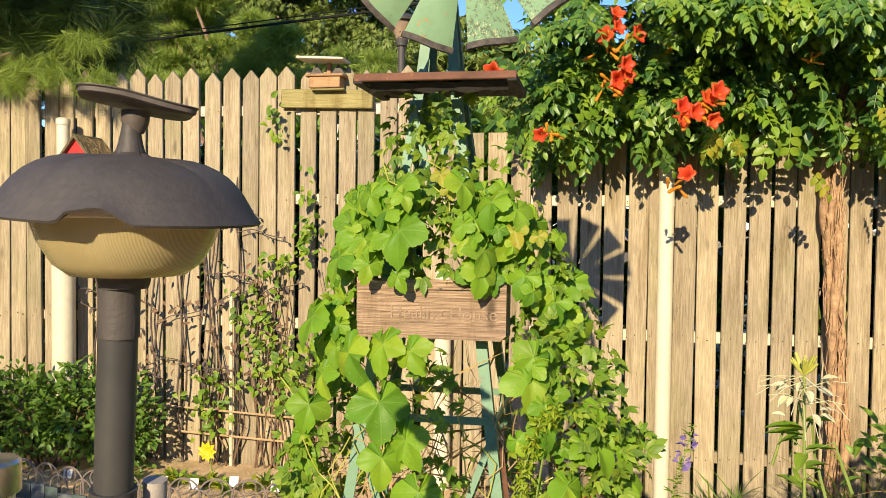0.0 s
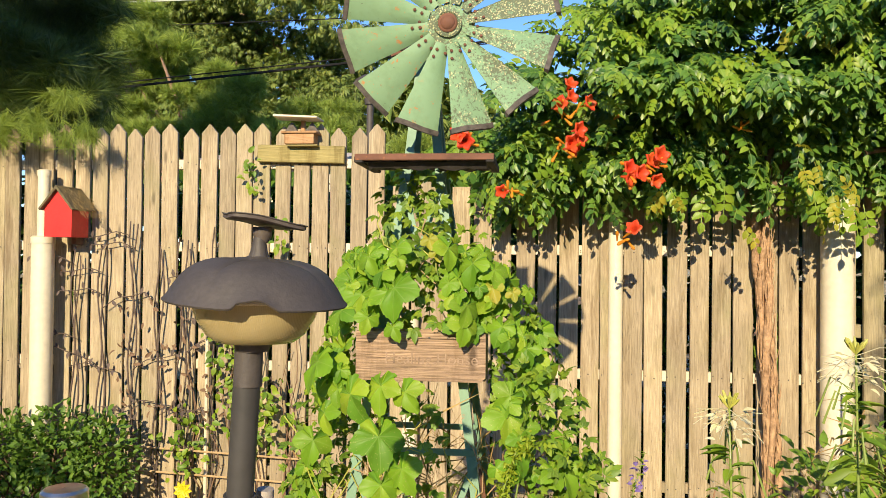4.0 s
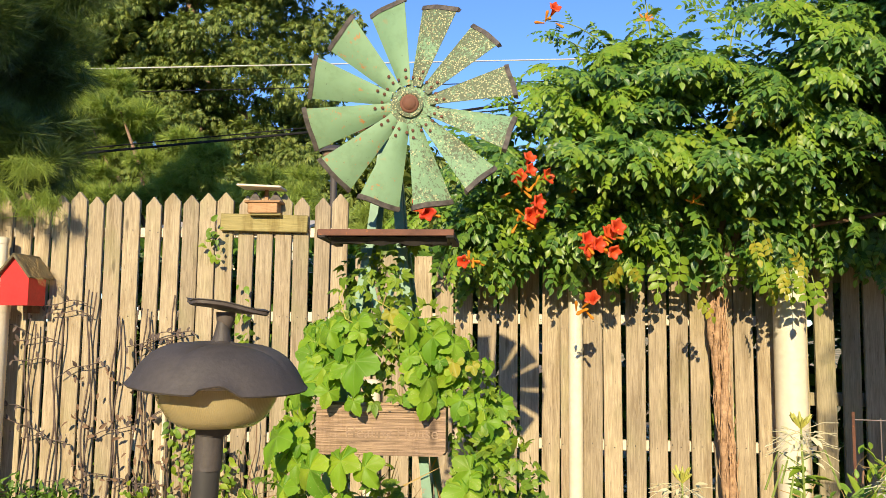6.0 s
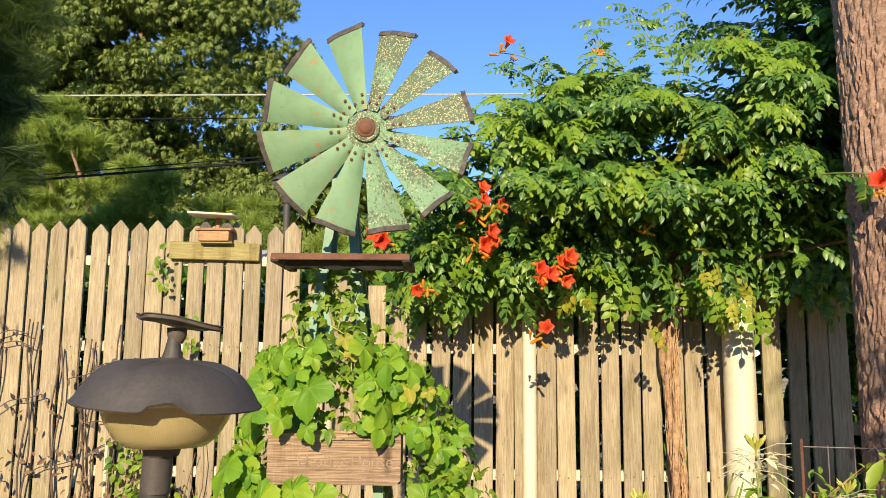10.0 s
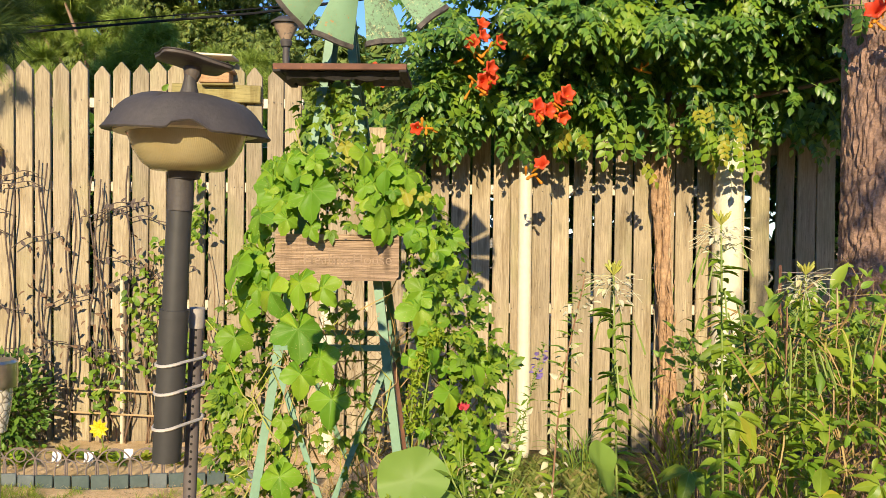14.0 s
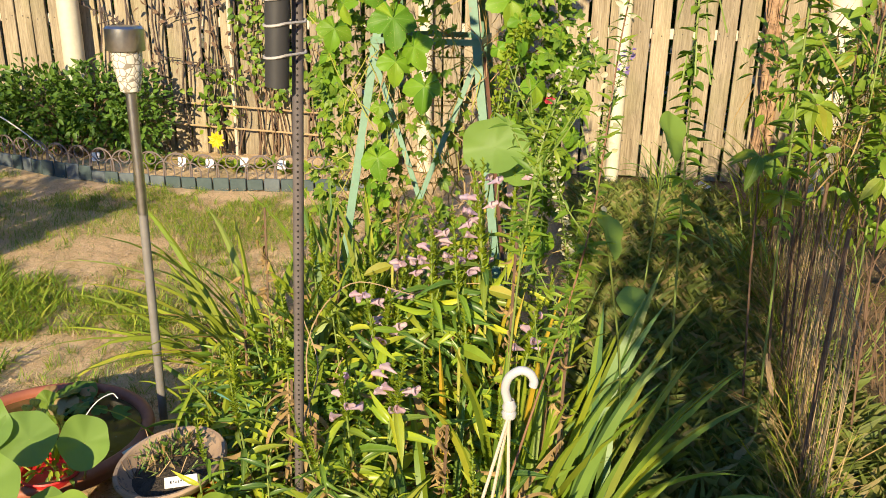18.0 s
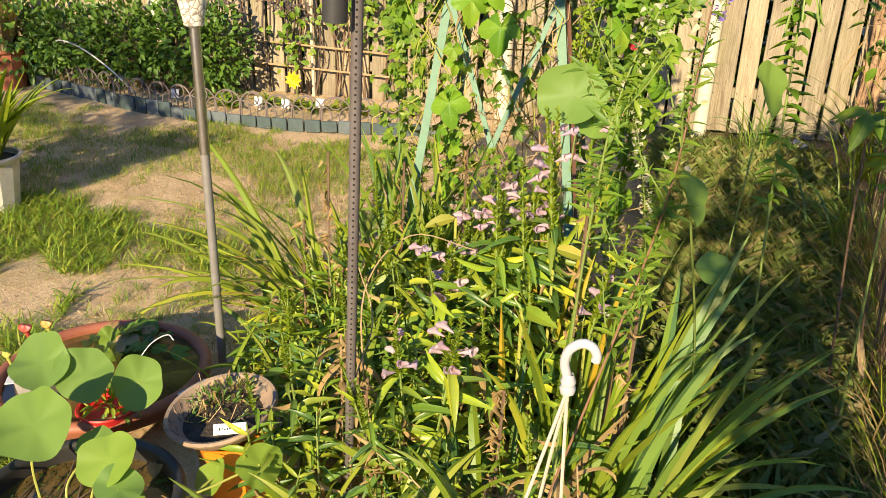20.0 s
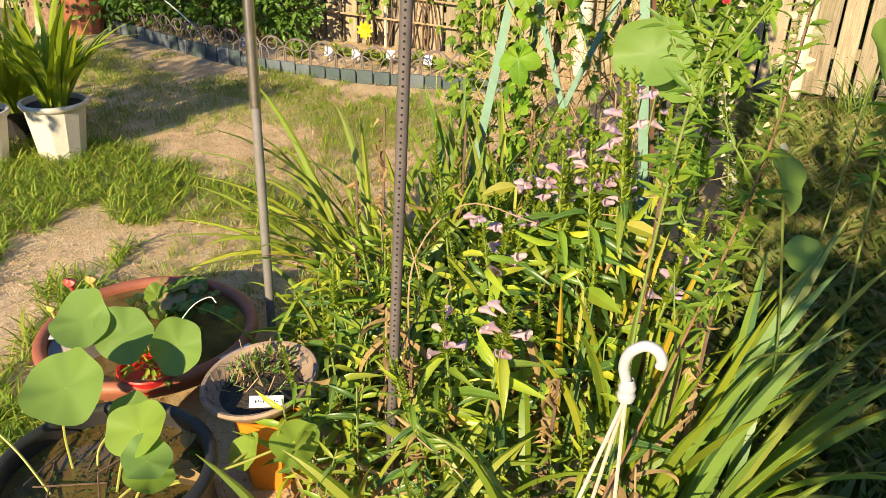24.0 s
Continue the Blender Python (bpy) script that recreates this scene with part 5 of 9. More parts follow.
# ---------- trumpet vine over the fence ----------
def build_trumpet_vine():
    vine = thing("trumpet_vine", (1.09, 3.9, 0), "big trumpet vine with orange-red flowers sprawling over the fence", "vine")
    rg = random.Random(21)
    for k in range(4):
        pts, ph = [], k * 1.57
        for i in range(30):
            z = 1.80 * i / 29
            a = ph + z * 3.2
            r = 0.024 + 0.014 * math.exp(-5 * z) * 2 + 0.010 * math.sin(5 * z + 2 * k)
            pts.append((1.085 + 0.025 * math.sin(2.4 * z + 1) + r * math.cos(a), 3.89 + 0.8 * r * math.sin(a), z))
        rr = 0.016 + 0.004 * (k % 2)
        part("trunk_strand", Geo().tube(pts, [rr * (1 + 0.16 * math.sin(i * 1.9 + k) + 0.08 * math.sin(i * 4.1)) for i in range(len(pts))], 10), VINE_BARK, vine, "pale twisted shredding bark")
    shreds = Geo()
    for k in range(170):
        z, a = rg.uniform(0.05, 1.65), rg.uniform(math.pi, 2 * math.pi)
        c = Vector((1.085 + 0.025 * math.sin(2.4 * z + 1) + 0.044 * math.cos(a), 3.89 + 0.040 * math.sin(a), z))
        d = Vector((rg.uniform(-0.018, 0.018), -0.006, rg.uniform(0.05, 0.13)))
        shreds.tube([c, c + d * 0.5 + Vector((0, -0.003, 0)), c + d], [0.0012, 0.0030, 0.0010], 4)
    part("loose_bark", shreds, VINE_BARK, vine, "loose shreds of bark", kind="stuff")
    for i in range(12):
        a = rg.uniform(0, 6.28)
        p = Vector((1.09, 3.85, 1.75))
        pts = [p]
        d = Vector((math.cos(a) * 0.9, -0.10, 0.5 + 0.5 * rg.random()))
        for k in range(7):
            d = (d + Vector((rg.uniform(-0.3, 0.3), rg.uniform(-0.2, 0.2), rg.uniform(-0.25, 0.2)))).normalized()
            pts.append(pts[-1] + d * 0.17)
        part("branch", Geo().tube(pts, [0.02 - 0.0024 * k for k in range(len(pts))], 6), STEM, vine)

    blobs = [(0.10, 3.85, 1.92, 0.36, 0.34, 0.28), (0.38, 3.8, 2.15, 0.42, 0.40, 0.40), (0.62, 3.85, 2.42, 0.42, 0.42, 0.38),
             (0.95, 3.85, 2.20, 0.50, 0.45, 0.46), (1.30, 3.85, 2.45, 0.50, 0.45, 0.46), (1.65, 3.85, 2.25, 0.46, 0.42, 0.46),
             (1.85, 4.02, 2.02, 0.45, 0.22, 0.30), (0.75, 3.95, 2.72, 0.26, 0.28, 0.22), (1.55, 3.7, 2.76, 0.36, 0.36, 0.28), (1.95, 3.65, 2.65, 0.5, 0.40, 0.55),
             (-0.18, 3.85, 1.86, 0.24, 0.25, 0.20), (0.05, 3.95, 2.26, 0.24, 0.25, 0.18), (1.05, 3.75, 1.88, 0.45, 0.28, 0.18), (1.5, 3.80, 1.98, 0.38, 0.28, 0.20),
             (1.75, 3.75, 3.15, 0.36, 0.3, 0.30), (2.3, 3.85, 2.8, 0.45, 0.4, 0.6)]

    def sprays(n, pairs, size, seed, inner=0.62, young=False):
        """Arching shoots that carry opposite compound leaves, layer over layer, with hollows between them."""
        r_ = random.Random(seed)
        loc, ax, nor, sz = [], [], [], []
        wts = [b[3] * b[5] + b[4] * b[5] for b in blobs]
        while n > 0:
            b = r_.choices(blobs, wts)[0]
            d = Vector((r_.gauss(0, 1), r_.gauss(-0.55, 0.8), r_.gauss(0.12, 0.9))).normalized()
            p = Vector((b[0] + d.x * b[3] * inner, b[1] + d.y * b[4] * inner, b[2] + d.z * b[5] * inner))
            n -= 1
            if noise.noise(Vector((p.x * 3.1, p.y * 2.0, p.z * 3.1 + 3))) > 0.08:
                continue
            way = (d * 0.8 + Vector((r_.uniform(-0.5, 0.5), -0.45, r_.uniform(-0.1, 0.45)))).normalized()
            up = (Vector((0, -0.42, 0.75)) + d * 0.25 + Vector((r_.gauss(0, 0.22), r_.gauss(0, 0.22), 0))).normalized()
            step, nodes = r_.uniform(0.050, 0.074), r_.randint(3, 7)
            for k in range(nodes):
                p = p + way * step
                way = (way + Vector((0, 0, -0.16))).normalized()
                side = way.cross(up).normalized()
                # no light young leaves past x 1.45: dark leaf colour gives the shaded end
                if p.z < 1.80 + 0.07 * math.sin(p.x * 9) or p.y > 4.3 or (young and p.x > 1.45) or (p.z < 2.15 and p.y < 3.60):
                    break
                for q in (-1, 1):
                    loc.append(p[:])
                    ax.append((side * q * 0.9 + way * 0.55 + Vector((r_.gauss(0, 0.2), r_.gauss(0, 0.2), -0.26 + r_.gauss(0, 0.22))))[:])
                    nor.append((up + Vector((r_.gauss(0, 0.2), r_.gauss(-0.1, 0.2), r_.gauss(0, 0.15))))[:])
                    sz.append(size * r_.uniform(0.75, 1.15) * (1.05 - 0.06 * k))
            loc.append(p[:]), ax.append(way[:]), nor.append(up[:]), sz.append(size * 0.8)
        return cloud(pinnate(pairs, 0.62, 0.42), np.array(loc), frames(np.array(ax), np.array(nor)), np.array(sz))

    def inside(n, size):
        p, d = blob_points(blobs, n, 0.25)
        ok = (p[:, 2] > 1.66) & (p[:, 1] < 4.35) & (np.abs(d[:, 1]) < 2)
        p, d = p[ok] + (0, 0.06, 0), d[ok]
        return cloud(pinnate(4, 0.6, 0.3), p, frames(unit(d * (0.7, 1.0, 0.35) + RNG.normal(size=d.shape) * 0.55 + (0, -0.1, -0.5)), unit((0, -0.1, 0.9) + RNG.normal(size=d.shape) * 0.4)), RNG.uniform(0.8, 1.2, len(p)) * size)

    part("foliage", cloud_mesh("foliage", [sprays(600, 4, 0.178, 3), sprays(230, 3, 0.182, 8, 0.76), inside(1300, 0.19)], ORIGIN[vine.name]), VINE_LEAF, vine, "dark glossy pinnate leaves", smooth=False, kind="stuff")
    part("young_foliage", cloud_mesh("young_foliage", [sprays(290, 4, 0.165, 5, 0.78, True)], ORIGIN[vine.name]), FRESH_VINE_LEAF, vine, "fresh light green pinnate leaves", smooth=False, kind="stuff")
    fringe = [(-0.06, 1.80), (0.52, 1.78), (0.72, 1.78), (1.12, 1.76), (1.24, 1.74), (1.34, 1.70)]
    loc = np.array([(x + 0.05 * k, 3.66 - 0.02 * k, z + 0.03 * math.sin(7 * x + k)) for x, z in fringe for k in range(3)])
    part("hanging_leaves", cloud_mesh("hanging_leaves", [cloud(pinnate(3, 0.66, 0.3), loc, frames(RNG.normal(size=loc.shape) * 0.28 + (0, -0.25, -0.9), RNG.normal(size=loc.shape) * 0.25 + (0, -0.95, 0.3)), RNG.uniform(0.15, 0.21, len(loc)))], ORIGIN[vine.name]), FRESH_VINE_LEAF, vine, "light green leaves hanging before the fence", smooth=False, kind="stuff")
    yb = [(1.12, 3.42, 2.48, 0.13, 0.04, 0.03), (1.12, 3.42, 1.86, 0.06, 0.04, 0.05), (0.66, 3.44, 1.76, 0.05, 0.04, 0.05), (1.22, 3.42, 1.72, 0.06, 0.04, 0.06), (0.86, 3.44, 1.58, 0.03, 0.03, 0.04)]
    yb += [(x, 3.42, 1.66 + 0.10 * math.sin(5 * x), 0.05, 0.04, 0.05) for x in (0.52, 0.98, 1.16, 1.32)]
    p, d = blob_points(yb, 16, 0.2)
    me = cloud_mesh("yellow_leaves", [cloud(pinnate(3, 0.68, 0.4), p, frames(unit(RNG.normal(size=p.shape) * 0.5 + (0.2, -0.4, -0.7)), unit(RNG.normal(size=p.shape) * 0.3 + (0, -0.8, 0.6))), RNG.uniform(0.11, 0.16, len(p)))], ORIGIN[vine.name])
    part("yellow_leaves", me, YELLOW_LEAF, vine, "yellowing leaves", smooth=False, kind="stuff")

    # shoots against the sky
    for x0, z0, dx, dz, L in ((0.55, 2.72, -0.75, 0.55, 0.5), (0.72, 2.85, -0.12, 1, 0.36), (1.30, 2.9, -0.5, 1, 0.42), (0.35, 2.62, -0.9, 0.25, 0.30), (1.1, 2.8, 0.2, 1, 0.3), (1.0, 3.0, -0.4, 0.8, 0.35)):
        pts = [Vector((x0 + dx * L * k / 6, 3.70, z0 + dz * L * k / 6 - 0.12 * L * (k / 6) ** 2)) for k in range(7)]
        shoot = part("shoot", Geo().tube(pts, [0.005 - 0.0005 * k for k in range(7)], 5), GREEN_STEM, vine)
        loc = np.array([p[:] for p in pts[1:] for _ in range(2)])
        ax = np.array([(s * 0.8 + dx * 0.3, -0.5, 0.1) for _ in pts[1:] for s in (-1, 1)]) + RNG.normal(size=loc.shape) * 0.25
        part("shoot_leaves", cloud_mesh("shoot_leaves", [cloud(pinnate(3, 0.66, 0.4), loc, frames(ax + (0, 0, -0.3), np.tile((0, -0.9, 0.5), (len(loc), 1)) + RNG.normal(size=loc.shape) * 0.3), RNG.uniform(0.07, 0.14, len(loc)))], ORIGIN[vine.name]), VINE_LEAF, shoot, smooth=False)

    arm = part("shoot", Geo().tube(curve([(0.66, 3.72, 2.66), (0.50, 3.62, 2.80), (0.32, 3.55, 2.90), (0.15, 3.50, 2.915)], 5), [0.005 - 0.0002 * k for k in range(16)], 5), GREEN_STEM, vine)
    loc = np.array([(0.55, 3.65, 2.77), (0.50, 3.62, 2.80), (0.44, 3.6, 2.84), (0.40, 3.58, 2.87), (0.30, 3.55, 2.905), (0.24, 3.53, 2.91)])
    part("shoot_leaves", cloud_mesh("shoot_leaves", [cloud(pinnate(3, 0.5, 0.4), loc, frames(np.array([(-0.3, -0.4, (-1) ** k * 0.9) for k in range(6)]), np.tile((0, -0.8, 0.4), (6, 1))), np.linspace(0.12, 0.06, 6))], ORIGIN[vine.name]), VINE_LEAF, arm, smooth=False)

    # flowers: clusters of trumpets and buds
    def trumpet(at, d, s):
        q = Vector(d).to_track_quat("Z", "Y").to_matrix()
        prof = [(0.005, 0), (0.008, 0.02), (0.013, 0.045), (0.020, 0.060), (0.030, 0.067), (0.038, 0.065), (0.037, 0.061)]
        return Geo().lathe(at, [(r * s, z * s) for r, z in prof], 20, wobble=lambda a, i: (1 + (0.17 * math.cos(5 * a) if i >= 4 else 0), 0.004 * math.sin(5 * a + 1) * (i >= 4)), tilt=q)

    reach = part("shoot", Geo().tube(curve([(1.45, 3.55, 2.20), (1.55, 3.20, 2.22), (1.62, 2.90, 2.16), (1.66, 2.80, 2.10)], 5), [0.005 - 0.0002 * k for k in range(16)], 5), GREEN_STEM, vine)
    loc = np.array([(1.46, 3.5, 2.2), (1.50, 3.4, 2.24), (1.53, 3.3, 2.21), (1.55, 3.2, 2.24), (1.57, 3.1, 2.20), (1.60, 3.0, 2.18), (1.62, 2.9, 2.18), (1.58, 3.1, 2.05), (1.60, 3.05, 1.95), (1.55, 3.2, 1.90), (1.66, 2.82, 2.04)])
    part("shoot_leaves", cloud_mesh("shoot_leaves", [cloud(pinnate(4, 0.62, 0.4), loc, frames(RNG.normal(size=loc.shape) * 0.25 + (0.7, -0.5, -0.25), RNG.normal(size=loc.shape) * 0.2 + (0, -0.7, 0.7)), RNG.uniform(0.13, 0.18, len(loc)))], ORIGIN[vine.name]), VINE_LEAF, reach, smooth=False)
    clusters = [((0.085, 3.40, 2.085), 4), ((0.075, 3.40, 1.925), 4), ((0.43, 3.38, 1.81), 6), ((0.335, 3.40, 1.50), 1), ((-0.39, 3.5, 1.96), 2), ((0.20, 3.48, 2.905), 1), ((-0.18, 3.5, 1.737), 1), ((1.635, 2.77, 2.075), 2)]
    for (cx, cy, cz), n in clusters:
        for k in range(n):
            o = Vector((rg.gauss(0, 0.038), rg.uniform(-0.05, 0.03), rg.gauss(0, 0.032)))
            d = (rg.uniform(-1.0, 1.1), -1.0, rg.uniform(-0.4, 0.9))
            part("trumpet_flower", trumpet(Vector((cx, cy, cz)) + o, d, rg.uniform(0.75, 1.08)), FLOWER_RED, vine, "orange-red trumpet flower")
        for k in range(n + 4):
            b = Vector((cx, cy, cz)) + (0.35 if n < 3 else 1.0) * Vector((rg.uniform(-0.11, 0.05), rg.uniform(-0.05, 0.02), rg.uniform(-0.06, 0.02)))
            e = b + Vector((rg.uniform(-0.04, 0.04), -0.02, rg.uniform(-0.05, 0.05))).normalized() * 0.055
            part("bud", Geo().tube([b, b.lerp(e, 0.6), b.lerp(e, 0.85), e], [0.003, 0.0065, 0.0085, 0.004], 8), FLOWER_ORANGE, vine, "orange flower bud")
    for cx, cz in ((0.30, 2.06), (0.85, 2.0), (1.6, 2.25), (0.66, 2.92), (1.55, 2.75), (1.35, 2.98), (0.45, 2.48)):
        for k in range(6):
            b = Vector((cx, 3.45 if cz < 2.4 else 3.55, cz))
            e = b + Vector((rg.uniform(-0.05, 0.05), rg.uniform(-0.03, 0.01), rg.uniform(-0.02, 0.05)))
            part("bud", Geo().tube([b, b.lerp(e, 0.6), e], [0.0025, 0.006, 0.003], 7), FLOWER_ORANGE, vine, "orange flower bud")


build_trumpet_vine()


# ---------- trees ----------
def build_pine_trunk():
    t = thing("pine_tree", (1.88, 3.05, 0), "thick pine trunk with rough plated reddish bark", "tree")
    n, seg = 330, 130
    vs = []
    for i in range(n):
        z = 5.5 * (i / (n - 1)) ** 1.3
        r = 0.20 + 0.07 * math.exp(-z * 2.2) - 0.012 * z
        for j in range(seg):
            a = 2 * math.pi * j / seg
            q = Vector((r * math.cos(a) / 0.034, r * math.sin(a) / 0.034, z / 0.15))
            q += 0.5 * Vector((noise.noise(q * 0.8), noise.noise(q * 0.8 + Vector((7, 0, 0))), noise.noise(q * 0.8 + Vector((0, 7, 0)))))
            d = noise.voronoi(q)[0]
            plate = min(1.0, (d[1] - d[0]) * 5.0)
            k = r * (0.97 + 0.05 * noise.noise(Vector((math.cos(a) * 3, math.sin(a) * 3, z * 2)))) + 0.013 * plate + 0.007 * noise.noise(q * 2.3) + 0.005 * noise.noise(q * 5.1) + 0.003 * noise.noise(q * 11.0)
            vs.append((1.86 - 0.02 * z + k * math.cos(a), 3.05 + k * math.sin(a), z))
    fs = [(i * seg + j, i * seg + (j + 1) % seg, (i + 1) * seg + (j + 1) % seg, (i + 1) * seg + j) for i in range(n - 1) for j in range(seg)]
    part("trunk", Geo().add(vs, fs), BARK, t, "plated reddish-brown bark", smooth=False)
    blobs = [(1.8, 3.2, 5.6, 1.4, 1.3, 0.6), (2.4, 3.0, 5.0, 1.0, 1.0, 0.5)]
    p, d = blob_points(blobs, 2600, 0.3)
    part("crown", cloud_mesh("crown", [cloud(tuft(16, 0.7, 4, 0.012), p, frames(unit(d + (0, 0, 0.4) + RNG.normal(size=d.shape) * 0.4), RNG.normal(size=d.shape)), RNG.uniform(0.10, 0.15, len(p)))], ORIGIN[t.name]), DARK_PINE, t, smooth=False, kind="stuff")


build_pine_trunk()


def tree(name, at, height, r, blobs, template, count, size, mat, label, hang=-0.6, inner=0.55, limbs=9, seed=1, core=None, fill=400):
    t = thing(name, at, label, "tree")
    rg = random.Random(seed)
    x, y, _ = at
    part("trunk", Geo().tube([(x + 0.04 * math.sin(k), y, height * k / 8) for k in range(9)], [r * (1.2 - 0.1 * k) for k in range(9)], 10), BARK, t)
    for k in range(limbs):
        b = blobs[k % len(blobs)]
        a = Vector((x, y, height * rg.uniform(0.3, 0.8)))
        e = Vector(b[:3]) + Vector((rg.uniform(-0.5, 0.5) * b[3], rg.uniform(-0.5, 0.5) * b[4], rg.uniform(-0.3, 0.5) * b[5]))
        m = a.lerp(e, 0.5) + Vector((0, 0, 0.2))
        part("limb", Geo().tube([a, m, e], [r * 0.45, r * 0.25, r * 0.08], 7), BARK, t)
    p, d = blob_points(blobs, count, inner)
    axis = unit(d + RNG.normal(size=d.shape) * 0.5 + (0, -0.15, hang))
    nor = unit(d * 0.4 + (0, -0.25, 0.8) + RNG.normal(size=d.shape) * 0.45)
    p2, d2 = blob_points(core or blobs, fill, 0.2)
    inside = cloud(template, p2, frames(unit(d2 + RNG.normal(size=d2.shape) + (0, 0, hang)), RNG.normal(size=d2.shape) * 0.4 + (0, 0, 1)), np.full(len(p2), size * 1.9))
    part("crown", cloud_mesh("crown", [cloud(template, p, frames(axis, nor), RNG.uniform(0.7, 1.25, len(p)) * size), inside], ORIGIN[t.name]), mat, t, smooth=False, kind="stuff")
    return t


rg = random.Random(31)
big = [(-4.2 + rg.uniform(-1.9, 1.5), 9.6 + rg.uniform(-0.6, 0.8), 2.6 + rg.uniform(0, 4.2), rg.uniform(0.7, 1.1), rg.uniform(0.7, 1.0), rg.uniform(0.5, 0.8)) for _ in range(20)]
big += [(-4.2 + rg.uniform(-2.2, 1.6), 9.0 + rg.uniform(-0.5, 0.5), 2.4 + rg.uniform(0, 4.4), rg.uniform(0.35, 0.6), rg.uniform(0.35, 0.5), rg.uniform(0.28, 0.45)) for _ in range(34)]
big += [(-2.9, 9.3, 4.2, 0.75, 0.8, 0.6), (-2.75, 9.4, 5.3, 0.7, 0.8, 0.6), (-3.1, 9.3, 6.2, 0.7, 0.8, 0.6), (-2.55, 9.4, 3.3, 0.6, 0.7, 0.5)]
hearts = [(b[0], b[1] + 0.4, b[2], b[3] * 0.8, b[4] * 0.7, b[5] * 0.8) for b in pushed(big, 1.25)]
big = clumps(pushed(big, 1.25), 5, 0.42, 4)
tree("broadleaf_tree", (-5.4, 12.6, 0), 7.5, 0.25, big, drooping_cluster(12), 52000, 0.125, CHESTNUT_LEAF, "tall sunlit broadleaf tree with long drooping leaves", limbs=24, inner=0.75, seed=2, core=hearts, fill=5000)
low = [(-3.2, 5.6, 2.75, 0.45, 0.4, 0.36), (-2.75, 5.5, 2.55, 0.42, 0.4, 0.30), (-2.25, 5.5, 2.42, 0.45, 0.4, 0.25), (-1.75, 5.6, 2.34, 0.40, 0.4, 0.26), (-3.1, 5.7, 3.05, 0.36, 0.35, 0.28), (-1.2, 5.8, 2.2, 0.35, 0.4, 0.25)]
low = [(b[0] + rg.uniform(-1, 1) * b[3], b[1] + rg.uniform(-1, 0.4) * b[4], b[2] + rg.uniform(-1, 0.9) * b[5], 0.17, 0.17, 0.09) for b in low for _ in range(9)]
low = pushed(low, 1.4)
tree("young_pine", (-3.65, 7.9, 0), 3.0, 0.09, low, tuft(22, 1.2, 7, 0.030), 8500, 0.115, PINE_LEAF, "light green young pine behind the fence", hang=0.25, seed=3)
far = [(-0.6 + 1.1 * i, 11 + (i % 2), 2.4 + 0.5 * (i % 3), 1.1, 0.9, 0.9) for i in range(-1, 9)]
tree("far_broadleaf_tree", (3.0, 11.5, 0), 3.0, 0.15, far[:5], drooping_cluster(10, 9), 5000, 0.28, CHESTNUT_LEAF, "low leafy trees in the distance", seed=5)
# the two blobs near y 2.6 are added out of view to shade the rest
nearp = [(-3.55, 3.9, 2.55, 0.42, 0.40, 0.50), (-3.45, 3.8, 3.2, 0.42, 0.4, 0.6), (-3.05, 4.10, 2.26, 0.26, 0.10, 0.13), (-2.78, 4.12, 2.22, 0.18, 0.08, 0.09), (-3.35, 4.10, 2.30, 0.30, 0.10, 0.18), (-3.05, 3.95, 2.40, 0.22, 0.12, 0.11), (-2.80, 3.9, 2.30, 0.15, 0.15, 0.07), (-3.7, 3.8, 3.9, 0.5, 0.5, 0.6), (-3.75, 3.8, 2.0, 0.4, 0.3, 0.3), (-3.5, 4.7, 2.75, 0.3, 0.3, 0.4), (-3.15, 4.1, 3.3, 0.25, 0.3, 0.35), (-3.55, 4.6, 2.3, 0.4, 0.3, 0.3), (-2.98, 3.86, 2.28, 0.16, 0.10, 0.08), (-2.70, 3.92, 2.27, 0.10, 0.08, 0.06), (-3.25, 3.8, 2.15, 0.14, 0.1, 0.08), (-3.35, 4.85, 3.2, 0.5, 0.32, 0.48), (-3.25, 4.85, 2.6, 0.42, 0.3, 0.32), (-2.66, 3.95, 2.32, 0.18, 0.12, 0.07), (-3.2, 4.8, 3.8, 0.5, 0.3, 0.5), (-3.45, 2.55, 3.15, 0.55, 0.3, 0.32), (-2.95, 2.65, 3.02, 0.34, 0.25, 0.22), (-3.0, 3.75, 2.52, 0.25, 0.2, 0.15), (-2.75, 3.8, 2.45, 0.2, 0.15, 0.12)]
near_pine = tree("pine_tree", (-4.1, 3.75, 0), 4.6, 0.13, nearp, tuft(26, 0.85, 8, 0.010), 9800, 0.17, DARK_PINE, "pine coloured dark for the shade on it, its needled branches hanging over the fence", hang=-0.1, inner=0.35, seed=6)

# sunlit lower sprays, set off by the lighter needle colour
p, d = blob_points([(-2.75, 3.74, 2.10, 0.15, 0.07, 0.09), (-2.47, 3.74, 2.06, 0.09, 0.05, 0.07), (-2.98, 3.74, 2.07, 0.14, 0.07, 0.10), (-2.60, 3.74, 2.02, 0.06, 0.05, 0.05), (-2.62, 3.76, 2.25, 0.16, 0.06, 0.07)], 120, 0.3)
part("hanging_needles", cloud_mesh("hanging_needles", [cloud(tuft(30, 1.15, 9, 0.011), p, frames(RNG.normal(size=p.shape) * 0.5 + (0.3, -0.4, -0.55), RNG.normal(size=p.shape)), RNG.uniform(0.11, 0.16, len(p)))], ORIGIN[near_pine.name]), PINE_LEAF, near_pine, "needle sprays hanging over the pickets, in the lighter sunlit tone", smooth=False, kind="stuff")

